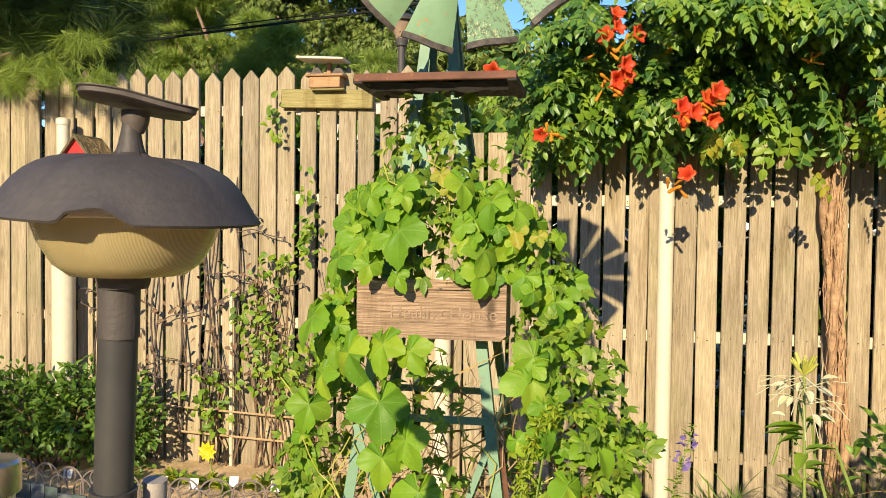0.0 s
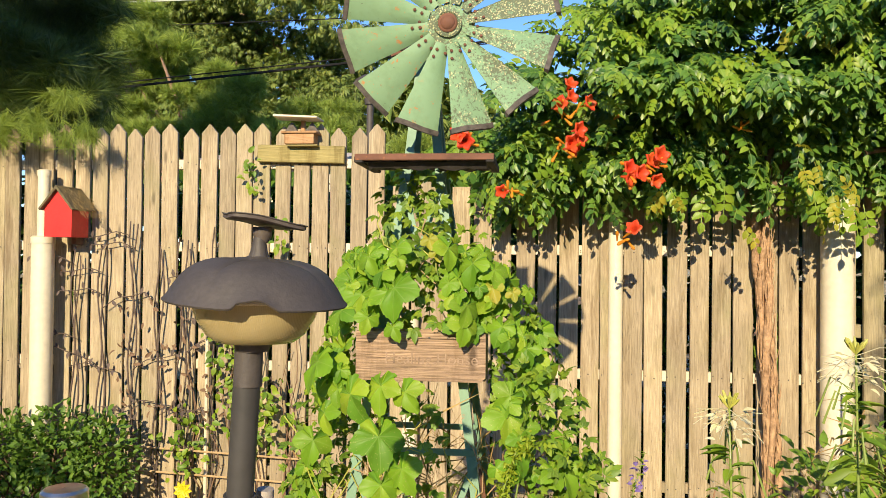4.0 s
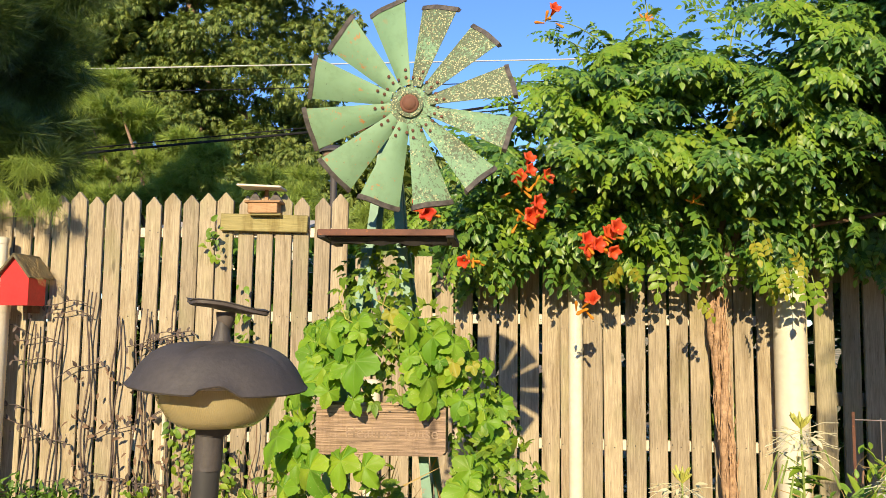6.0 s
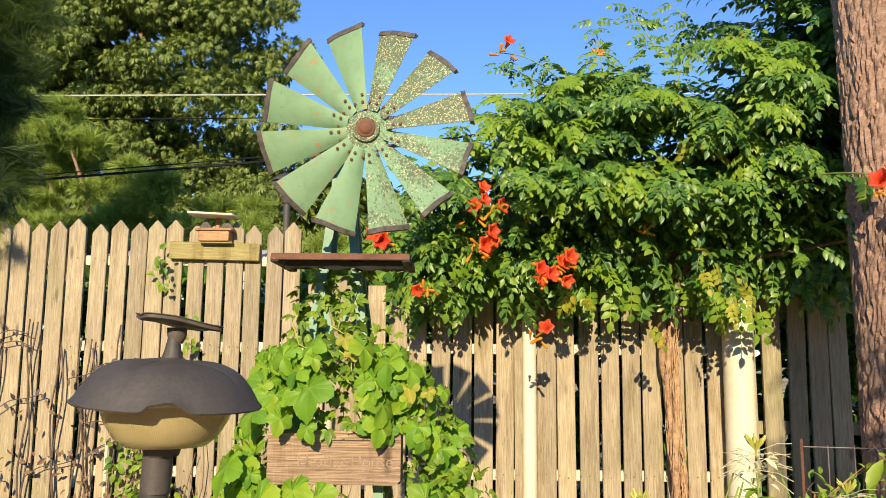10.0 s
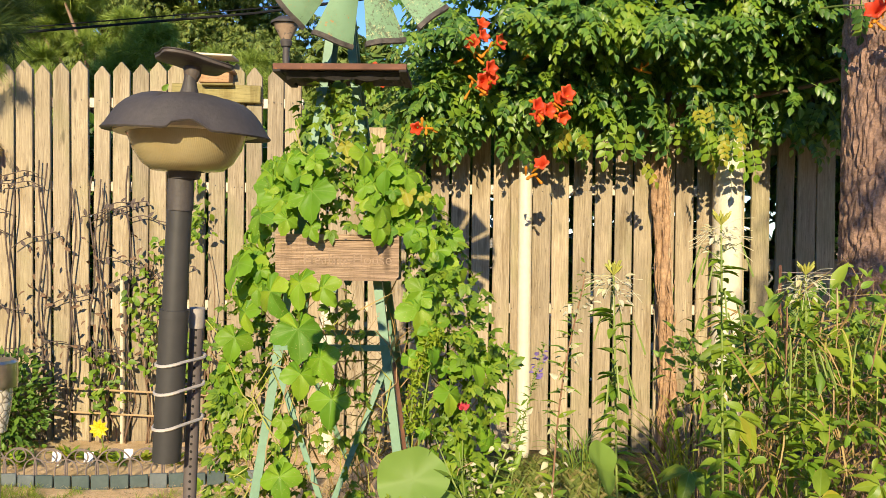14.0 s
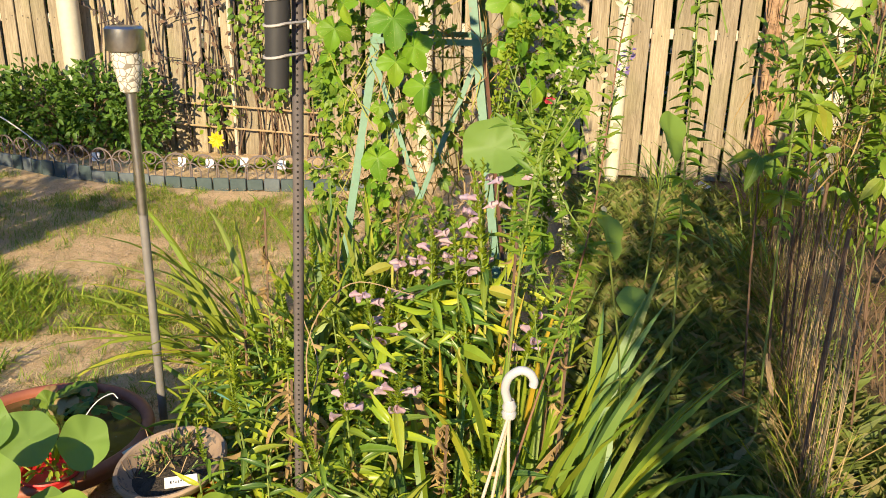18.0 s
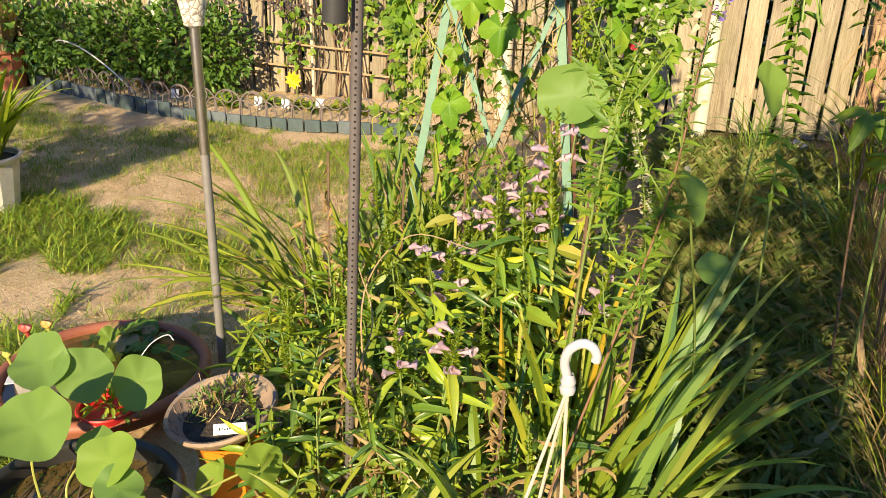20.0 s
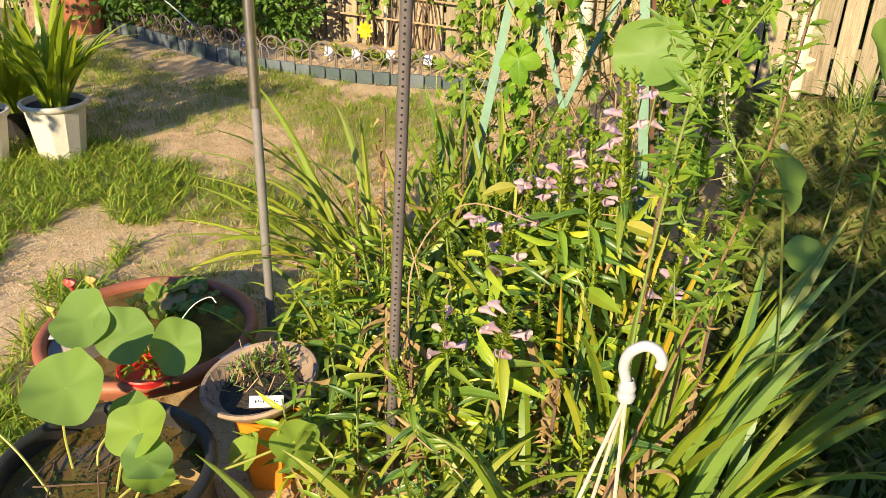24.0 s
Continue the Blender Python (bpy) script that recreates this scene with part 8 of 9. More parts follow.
part("green_grass", cloud_mesh("green_grass", [cloud(diamond(0.018, 0.01), loc[:380] + (0.01, 0.02, 0), frames(RNG.normal(size=(380, 3)) * (0.6, 0.6, 0.3) + (0, 0, 0.8), RNG.normal(size=(380, 3)) + (0, -0.5, 0)), RNG.uniform(0.08, 0.22, 380))], (0.62, 1.4, 0)), STRAP, fringe, smooth=False, kind="stuff")
n = 5200
loc = np.stack([RNG.uniform(0.42, 1.5, n), RNG.uniform(0.8, 2.6, n), RNG.uniform(0.004, 0.020, n)], -1)
loc = loc[loc[:, 0] > 0.50 + 0.12 * (loc[:, 1] - 1.3) + RNG.normal(size=n) * 0.05]
a = RNG.uniform(0, 6.28, len(loc))
part("straw_mat", cloud_mesh("straw_mat", [cloud(diamond(0.05, 0.02), loc, frames(np.stack([np.cos(a), np.sin(a), RNG.normal(size=len(a)) * 0.15], -1), np.tile((0, 0, 1.0), (len(a), 1))), RNG.uniform(0.03, 0.09, len(a)))], (0.62, 1.4, 0)), DRY, fringe, "matted brown straw on the soil", smooth=False, kind="stuff")
peg = thing("wooden_stake", (0.625, 1.33, 0), "short orange-brown wooden stake leaning at the screen", "stake")
part("peg", Geo().tube([(0.628, 1.32, -0.01), (0.612, 1.37, 0.09), (0.598, 1.41, 0.165)], [0.011, 0.010, 0.007], 7), STRAW, peg)


def build_weeds():
    w = thing("weed_thicket", (1.0, 1.45, 0), "tangle of green and drying weeds beside the grass path", "plants")
    o = ORIGIN[w.name]
    blobs = [(0.70, 1.46, 0.72, 0.16, 0.12, 0.16), (0.92, 1.42, 0.70, 0.24, 0.14, 0.24), (1.20, 1.40, 0.72, 0.30, 0.16, 0.30), (1.55, 1.40, 0.7, 0.35, 0.18, 0.35), (0.62, 1.62, 0.86, 0.14, 0.12, 0.14), (1.0, 1.9, 0.85, 0.3, 0.2, 0.22), (0.80, 1.50, 0.96, 0.22, 0.10, 0.12), (1.3, 2.1, 0.8, 0.4, 0.3, 0.3), (1.25, 1.45, 1.0, 0.42, 0.12, 0.12)]
    p, d = blob_points(blobs, 3000, 0.3)
    part("leaves", cloud_mesh("leaves", [cloud(ovate(0.40), p, frames(unit(d + RNG.normal(size=d.shape) * 0.6), d * 0.3 + (0, -0.5, 0.8) + RNG.normal(size=d.shape) * 0.3), RNG.gamma(3.0, 0.0090, len(p)) + 0.010)], o), CUT_LEAF, w, smooth=False, kind="stuff")
    p, d = blob_points(blobs, 520, 0.8)
    part("broad_leaves", cloud_mesh("broad_leaves", [cloud(ovate(0.52, 0.08, 0.35), p, frames(unit(d * 0.5 + RNG.normal(size=d.shape) * 0.6 + (0, -0.2, -0.2)), d * 0.3 + (0, -0.7, 0.7) + RNG.normal(size=d.shape) * 0.3), RNG.uniform(0.022, 0.046, len(p)))], o), FRESH_VINE_LEAF, w, "broader light green leaves", smooth=False, kind="stuff")
    p, d = blob_points(blobs, 1600, 0.2)
    part("dry_leaves", cloud_mesh("dry_leaves", [cloud(ovate(0.04, 0.01, 0.9), p + (0, 0, 0.02), frames(unit(RNG.normal(size=d.shape) * 0.7 + (0, -0.2, -0.3)), RNG.normal(size=d.shape) * 0.5 + (0, -0.3, 0.8)), RNG.uniform(0.045, 0.125, len(p)))], o), DRY, w, "dry hanging blades", smooth=False, kind="stuff")
    rg = random.Random(12)
    for k in range(110):
        b = Vector((rg.uniform(0.78, 1.8), rg.uniform(1.45, 1.75), 0))
        e = b + Vector((rg.uniform(-0.2, 0.15), rg.uniform(-0.15, 0.1), rg.uniform(0.5, 0.98)))
        part("stalk", Geo().tube(curve([b, b.lerp(e, 0.35) + Vector((rg.uniform(-0.11, 0.11), 0, 0)), b.lerp(e, 0.7) + Vector((rg.uniform(-0.11, 0.11), 0, 0)), e], 3), [0.0019 - 0.0001 * i for i in range(10)], 5), STEM if k % 3 else GREEN_STEM, w)
    for k in range(80):
        b = Vector((rg.uniform(0.70, 1.7), rg.uniform(1.25, 1.6), rg.uniform(0.85, 1.12)))
        out = rg.uniform(-0.09, 0.06)
        part("seed_pod", Geo().tube(curve([b, b + Vector((out * 0.6, -0.01, 0.012)), b + Vector((out, -0.015, -0.05)), b + Vector((out * 1.15, -0.01, -rg.uniform(0.10, 0.20)))], 3), [0.0010, 0.0011, 0.0012, 0.0015, 0.0019, 0.0023, 0.0024, 0.0020, 0.0015, 0.0008], 5), (STRAW, YELLOW_STEM, GREEN_STEM, RED_STEM)[k % 4], w, "long hanging pod")
    return w


build_weeds()


ROSETTE_LEAF = leafy("rosette_leaf", [(0.17, 0.26, 0.020), (0.23, 0.30, 0.022), (0.13, 0.23, 0.020), (0.27, 0.31, 0.026)], 0.42, 0.3, gain=1.25, veins="rib")


def palmate(x, y, z, n, size, seed, h0=0.0):
    p = thing("palm_leaved_shrub", (x, y, 0), "young shrub with rosettes of broad light green leaves", "shrub", group="palm-leaved shrubs")
    rg = random.Random(seed)
    part("stem", Geo().tube([(x + 0.06, y + 0.05, 0), (x + 0.02, y + 0.02, z * 0.6), (x, y, z)], [0.003, 0.0026, 0.002], 6), STEM, p)
    for k in range(n):
        a = 2 * math.pi * k / n + rg.uniform(-0.3, 0.3)
        me = cloud_mesh("broad_leaf", [cloud(ovate(0.46, 0.10, 0.55), [(x + 0.006 * math.cos(a), y, z)], frames([(math.cos(a) + rg.gauss(0, 0.15), 0.5 * math.sin(a) - 0.35, 0.60 * math.sin(a) - 0.45 + rg.gauss(0, 0.2))], [(rg.gauss(0, 0.5), -0.7 + rg.gauss(0, 0.2), 0.7 + rg.gauss(0, 0.3))]), [size * rg.uniform(0.6, 1.1)])], (x, y, 0))
        part("broad_leaf", me, YELLOW_LEAF if rg.random() < 0.10 else ROSETTE_LEAF, p)


ROSETTES = [(0.598, 1.34, 0.818, 8, 0.078), (0.487, 1.31, 0.703, 7, 0.074), (0.717, 1.20, 0.687, 7, 0.072), (0.86, 1.24, 0.70, 7, 0.06), (0.60, 1.40, 0.74, 6, 0.05), (0.97, 1.28, 0.62, 7, 0.06), (0.70, 1.45, 0.92, 6, 0.05), (0.56, 1.36, 0.60, 5, 0.05)]
for i, (x, y, z, n, s) in enumerate(ROSETTES):
    palmate(x, y, z, n, s, 50 + i)

clump("sedge_tuft", (0.76, 2.36, 0), 26, math.pi, 1.6, 0.34, 0.009, 1.5, BLUE_STRAP, "dark green grassy tuft by the reed screen", 8, 0.05)
clump("sedge_tuft", (0.57, 3.50, 0), 60, 0, 3.1, 0.34, 0.009, 1.5, BLUE_STRAP, "grassy tuft at the foot of the fence", 9, 0.05)
clump("sedge_tuft", (1.02, 3.3, 0), 44, 0, 3.1, 0.50, 0.010, 1.2, STRAP, "long grassy tuft before the fence", 10, 0.06)
clump("sedge_tuft", (0.90, 2.75, 0), 22, 0, 3.1, 0.50, 0.010, 1.3, STRAP, "long grassy tuft among the spider flowers", 24, 0.06)
clump("sedge_tuft", (1.2, 2.9, 0), 44, 0, 3.1, 0.75, 0.011, 1.2, STRAP, "long grassy tuft before the pine", 11, 0.07)


# ---------- lotus, pots and tubs ----------
def lotus_leaf(parent, c, r, normal, stalk_to, seed, mat=None):
    rg = random.Random(seed)
    n, vs = 48, []
    m = frames([np.cross(normal, (1.0, 0.25, 0.1))], [normal])[0]
    f = [rg.uniform(0, 6.28) for _ in range(3)]
    for k, rr in enumerate((0.0, 0.33, 0.7, 1.0)):
        for j in range(n if rr else 1):
            a = 2 * math.pi * j / n
            w = 1 + 0.09 * math.cos(2 * a + f[0]) + 0.035 * math.cos(5 * a + f[1])
            z = (-0.12 + 0.16 * rr * rr + 0.16 * rr * rr * math.cos(2 * a + f[2]) + 0.05 * rr * rr * math.cos(5 * a + f[0]) + 0.02 * rr ** 3 * math.cos(9 * a + f[1])) * r
            vs.append(np.asarray(c) + m @ (np.array([rr * w * math.cos(a), rr * w * math.sin(a), 0]) * r + np.array([0, 0, z])))
    fs = [(0, 1 + j, 1 + (j + 1) % n) for j in range(n)]
    for k in range(2):
        fs += [(1 + k * n + j, 1 + (k + 1) * n + j, 1 + (k + 1) * n + (j + 1) % n, 1 + k * n + (j + 1) % n) for j in range(n)]
    leaf = part("lotus_leaf", Geo().add([tuple(v) for v in vs], fs), mat or LOTUS, parent)
    c = Vector(c)
    mid = c.lerp(Vector(stalk_to), 0.5) + Vector((rg.uniform(-0.02, 0.02), rg.uniform(-0.02, 0.02), 0))
    part("leaf_stalk", Geo().tube(curve([c - Vector(normal).normalized() * 0.135 * r, mid, stalk_to], 5), 0.0022 if c.z < 0.4 else 0.0017, 6), YELLOW_STEM if c.z < 0.4 else GREEN_STEM, parent, "yellow-green stalk")
    return leaf


def tub(name, at, r, h, mat, label, water, lip=0.012, foot=0.62):
    """A round-bellied bowl with a rolled lip and water close under it."""
    t = thing(name, at, label, "tub")
    prof = [(0.001, 0.0), (r * foot, 0.0), (r * (foot + 0.16), h * 0.18), (r * 0.92, h * 0.55), (r * 0.97, h - lip * 1.6)]
    for k in range(9):
        a = math.pi * (-0.25 + 1.25 * k / 8)
        prof.append((r - lip + lip * math.cos(a) * 1.1, h - lip + lip * math.sin(a)))
    prof += [(r * 0.91, h * 0.6), (r * (foot + 0.1), h * 0.22), (0.001, h * 0.15)]
    part("bowl", Geo().lathe(at, prof, 64, wobble=lambda a, i: (1 + 0.008 * math.sin(3 * a + 1), 0)), mat, t)
    part("water", Geo().disc((at[0], at[1], water), r * 0.925, 48), WATER, t, "murky brown water", smooth=False)
    return t


BASIN = (-1.066, 0.845, 0.0)
TUB = (-0.79, 0.395, 0.0)
basin = tub("terracotta_basin", BASIN, 0.232, 0.105, TERRACOTTA, "wide terracotta-coloured water basin with lotus and floating leaves", 0.086, 0.013, 0.5)
black = tub("black_water_tub", TUB, 0.174, 0.165, BLACK_TUB, "black rubber tub of dark water with lotus", 0.128, 0.010, 0.8)
for (x, y, z), r, nor, to, s in [((-0.905, 0.455, 0.245), 0.070, (0.0, -0.55, 0.8), (-0.86, 0.40, 0.12), 1), ((-0.742, 0.43, 0.225), 0.050, (-0.1, -0.6, 0.75), (-0.76, 0.38, 0.12), 2), ((-0.705, 0.40, 0.20), 0.040, (0.1, -0.3, 1), (-0.72, 0.36, 0.12), 3), ((-0.70, 0.395, 0.18), 0.040, (0.2, -0.2, 1), (-0.73, 0.34, 0.12), 4), ((-0.66, 0.335, 0.15), 0.025, (0.1, -0.1, 1), (-0.68, 0.33, 0.12), 5), ((-0.82, 0.50, 0.19), 0.032, (0.3, -0.3, 1), (-0.83, 0.42, 0.12), 6), ((-0.99, 0.36, 0.23), 0.026, (0.6, -0.5, 0.5), (-0.84, 0.34, 0.12), 10)]:
    lotus_leaf(black, (x, y, z), r, nor, to, s)
for (x, y, z), r, nor, to, s in [((-1.045, 0.645, 0.235), 0.062, (0, -0.5, 0.8), (-0.99, 0.70, 0.10), 7), ((-0.955, 0.655, 0.215), 0.058, (0.15, -0.6, 0.75), (-0.95, 0.72, 0.10), 8), ((-0.84, 0.66, 0.215), 0.050, (0.35, -0.6, 0.6), (-0.88, 0.70, 0.10), 9)]:
    lotus_leaf(basin, (x, y, z), r, nor, to, s)
rg = random.Random(3)
for k in range(22):
    a, q = rg.uniform(0.75, 2.5), rg.uniform(0.05, 0.18)
    c = (BASIN[0] + q * math.cos(a) * 0.9 + 0.02, BASIN[1] + q * math.sin(a) + 0.01, 0.090 + 0.0022 * k)
    me = cloud_mesh("floating_leaf", [cloud(lobed(3, 0.1, 0.06, k), [c], frames([(rg.uniform(-1, 1), rg.uniform(-1, 1), 0.15)], [(rg.uniform(-0.4, 0.4), -0.2, 1)]), [rg.uniform(0.035, 0.07)])], ORIGIN[basin.name])
    part("floating_leaf", me, (VINE_LEAF, HEDGE_LEAF, VINE_LEAF, DRY)[k % 4], basin, "dark floating lily leaf")


def scum(owner, at, r, z, n, mat, name, label):
    a, q = RNG.uniform(0, 6.28, n), r * np.sqrt(RNG.uniform(0, 1, n))
    loc = np.stack([at[0] + q * np.cos(a), at[1] + q * np.sin(a), z + RNG.uniform(0.001, 0.004, n)], -1)
    b = RNG.uniform(0, 6.28, n)
    part(name, cloud_mesh(name, [cloud(diamond(0.3, 0.04), loc, frames(np.stack([np.cos(b), np.sin(b), RNG.normal(size=n) * 0.1], -1), np.tile((0, 0, 1.0), (n, 1))), RNG.gamma(2.0, 0.0028, n) + 0.002)], ORIGIN[owner.name]), mat, owner, label, smooth=False, kind="stuff")


scum(black, TUB, 0.150, 0.128, 900, POND_BITS, "debris", "floating brown plant debris")
scum(black, TUB, 0.150, 0.128, 300, HEDGE_LEAF, "pond_moss", "floating green moss")
scum(basin, BASIN, 0.20, 0.086, 160, POND_BITS, "debris", "floating brown plant debris")
for k in range(7):
    a = rg.uniform(0, 6.28)
    c = Vector((TUB[0] + rg.uniform(-0.12, 0.12), TUB[1] + rg.uniform(-0.1, 0.1), 0.133))
    d = Vector((math.cos(a), math.sin(a), 0.1)) * rg.uniform(0.04, 0.09)
    part("twig", Geo().tube([c - d, c, c + d], 0.0015, 5), STEM, black, "thin floating twig")
for k, (dx, dy) in enumerate(((0.11, 0.04), (0.08, 0.10), (0.12, 0.07))):
    me = cloud_mesh("dead_leaf", [cloud(ovate(0.5, 0.2, 0.3), [(TUB[0] + dx, TUB[1] + dy, 0.142)], frames([(math.cos(2.0 * k), math.sin(2.0 * k), 0.2)], [(0.2, -0.4, 1)]), [0.055])], ORIGIN[black.name])
    part("dead_leaf", me, DRY, black, "curled brown dead leaf")


def build_basin_pots():
    a = thing("red_plant_pot", (-0.955, 0.705, 0.075), "small red pot standing in the basin water", "pot")
    part("pot_wall", Geo().lathe((-0.955, 0.705, 0.075), [(0.045, 0), (0.058, 0.030), (0.062, 0.036), (0.060, 0.039), (0.055, 0.037), (0.052, 0.025), (0.001, 0.025)], 32), RED, a)
    p, d = blob_points([(-0.955, 0.715, 0.115, 0.055, 0.05, 0.012)], 70, 0.3)
    part("leaves", cloud_mesh("leaves", [cloud(ovate(0.35, 0.1, 0.3), p, frames(d + (0, 0, 0.4), np.tile((0, 0, 1.0), (len(p), 1))), RNG.uniform(0.018, 0.04, len(p)))], ORIGIN[a.name]), BED_LEAF, a, smooth=False)
    b = thing("grey_plant_pot", (-1.13, 0.715, 0.075), "square grey plastic pot with a white tag in the basin", "pot")
    part("pot_wall", Geo().lathe((-1.13, 0.715, 0.075), [(0.034, 0), (0.042, 0.055), (0.044, 0.062), (0.038, 0.062), (0.034, 0.045), (0.001, 0.045)], 4, tilt=Matrix.Rotation(0.5, 3, "Z")), GREY_POT, b, smooth=False)
    part("tag", Geo().box((-1.175, 0.70, 0.140), (0.018, 0.045, 0.002), Matrix.Rotation(0.5, 3, "Z")), WHITE, b, "white tag")
    c = thing("pitcher_plant", (-1.10, 0.78, 0.088), "small pitcher plants with red and yellow hoods in the basin", "plant")
    for k, (x, y, h, mt, s) in enumerate(((-1.155, 0.745, 0.235, PITCHER_RED, 1.0), (-1.118, 0.765, 0.240, PITCHER_RUST, 0.9), (-1.175, 0.705, 0.190, YELLOW_STEM, 0.7), (-1.035, 0.80, 0.20, YELLOW_STEM, 0.8), (-1.018, 0.79, 0.185, YELLOW_STEM, 0.7), (-0.995, 0.80, 0.19, YELLOW_STEM, 0.7), (-1.048, 0.79, 0.19, YELLOW_STEM, 0.8), (-0.975, 0.79, 0.175, YELLOW_STEM, 0.6))):
        part("pitcher", Geo().tube(curve([(x + 0.012, y + 0.015, 0.088), (x + 0.004, y + 0.004, h - 0.05), (x, y, h - 0.015), (x - 0.002, y - 0.001, h)], 4), [0.0018 + 0.0050 * s * (i / 12) ** 2 for i in range(13)], 8), YELLOW_STEM if k != 0 else mt, c, "slender pitcher")
        part("hood", Geo().lathe((x - 0.002, y, h + 0.002), [(0.012 * s, 0.0), (0.013 * s, 0.004), (0.008 * s, 0.009), (0.001, 0.010)], 12, wobble=lambda t, i: (1 + 0.2 * math.cos(2 * t), 0.003 * math.cos(2 * t)), tilt=Matrix.Rotation(0.5, 3, "X")), mt, c, "pitcher hood")
    w = thing("twine", (-0.92, 0.72, 0.11), "thin white twine arching over the basin", "wire")
    part("strand", Geo().tube(curve([(-0.905, 0.70, 0.13), (-0.897, 0.72, 0.19), (-0.878, 0.76, 0.235), (-0.852, 0.785, 0.25), (-0.838, 0.785, 0.240)], 5), 0.0012, 5), WHITE, w)
    tg = thing("plant_tag", (-0.815, 0.815, 0.11), "white plant tag tucked inside the basin rim", "plant tag", group="plant tags")
    part("tag", Geo().box((-0.828, 0.82, 0.105), (0.014, 0.075, 0.002), Matrix.Rotation(-0.35, 3, "Z") @ Matrix.Rotation(0.6, 3, "Y")), WHITE, tg)


build_basin_pots()


def build_orange_pot():
    x, y = -0.655, 0.655
    p = thing("orange_planter", (x + 0.02, y - 0.02, 0), "orange glazed pot under a stained clay bowl of weeds", "pot")
    part("lower_pot", Geo().lathe((x + 0.018, y - 0.02, 0), [(0.001, 0), (0.052, 0), (0.055, 0.02), (0.072, 0.160), (0.068, 0.160), (0.05, 0.03)], 6, tilt=Matrix.Rotation(0.3, 3, "Z")), ORANGE, p, "orange glazed faceted pot", smooth=False)
    b = thing("clay_bowl_planter", (x, y, 0.150), "stained clay bowl of dark soil and small drying weeds", "pot")
    lean = Matrix.Rotation(radians(-6), 3, "Y") @ Matrix.Rotation(radians(7), 3, "X")
    part("bowl", Geo().lathe((x, y, 0.148), [(0.001, 0.008), (0.066, 0.010), (0.086, 0.024), (0.098, 0.040), (0.103, 0.044), (0.106, 0.050), (0.103, 0.055), (0.097, 0.053), (0.088, 0.036), (0.066, 0.022), (0.001, 0.018)], 56, tilt=lean), STONE_POT, b, "stained clay bowl")
    part("soil", Geo().lathe((x - 0.006, y, 0.150), [(0.080, 0.024), (0.05, 0.032), (0.001, 0.036)], 30, tilt=lean), SOIL, b)
    blobs = [(x - 0.03, y + 0.015, 0.195, 0.05, 0.05, 0.022), (x - 0.005, y + 0.045, 0.205, 0.04, 0.03, 0.026)]
    q, d = blob_points(blobs, 210, 0.2)
    for name, mat, sel in (("weed_growth", HEDGE_LEAF, slice(0, 120)), ("dry_growth", DRY, slice(120, 210))):
        part(name, cloud_mesh(name, [cloud(ovate(0.26, 0.06, 0.3), q[sel], frames(unit(d + (0, 0, 0.6))[sel], (RNG.normal(size=d.shape) * 0.4 + (0, -0.2, 1))[sel]), RNG.uniform(0.010, 0.024, len(q[sel])))], (x, y, 0.150)), mat, b, smooth=False, kind="stuff")
    rg = random.Random(4)
    for k in range(48):
        s = Vector((x + rg.uniform(-0.075, 0.03), y + rg.uniform(-0.04, 0.06), 0.172))
        part("stalk", Geo().tube([s, s + Vector((rg.uniform(-0.03, 0.03), rg.uniform(-0.03, 0.02), rg.uniform(0.015, 0.055)))], 0.0010, 4), (STRAW, STEM, GREEN_STEM)[k % 3], b)
    t = thing("plant_tag", (x + 0.035, y - 0.06, 0.18), "white hand-lettered plant tag lying on the bowl", "plant tag", group="plant tags")
    m = Matrix.Rotation(0.42, 3, "Z") @ Matrix.Rotation(radians(48), 3, "X")
    c = Vector((x + 0.040, y - 0.058, 0.196))
    part("tag", Geo().box(c, (0.058, 0.020, 0.0015), m, 0.0005), WHITE, t)
    n = m @ Vector((0, 0, 1))
    for k in range(9):
        part("ink_bar", Geo().box(c + m @ Vector((-0.018 + 0.0045 * k, 0.001 * math.sin(k * 2), 0)) + n * 0.0011, (0.0026 - 0.001 * (k % 2), 0.0042 - 0.0012 * (k % 3), 0.0004), m), HOLE, t, "dark handwriting bar")
    lotus_leaf(black, (-0.535, 0.555, 0.165), 0.043, (0.85, -0.5, 0.25), (-0.70, 0.42, 0.13), 21)
    lotus_leaf(black, (-0.615, 0.525, 0.145), 0.034, (-0.4, -0.6, 0.6), (-0.70, 0.43, 0.13), 22)


build_orange_pot()


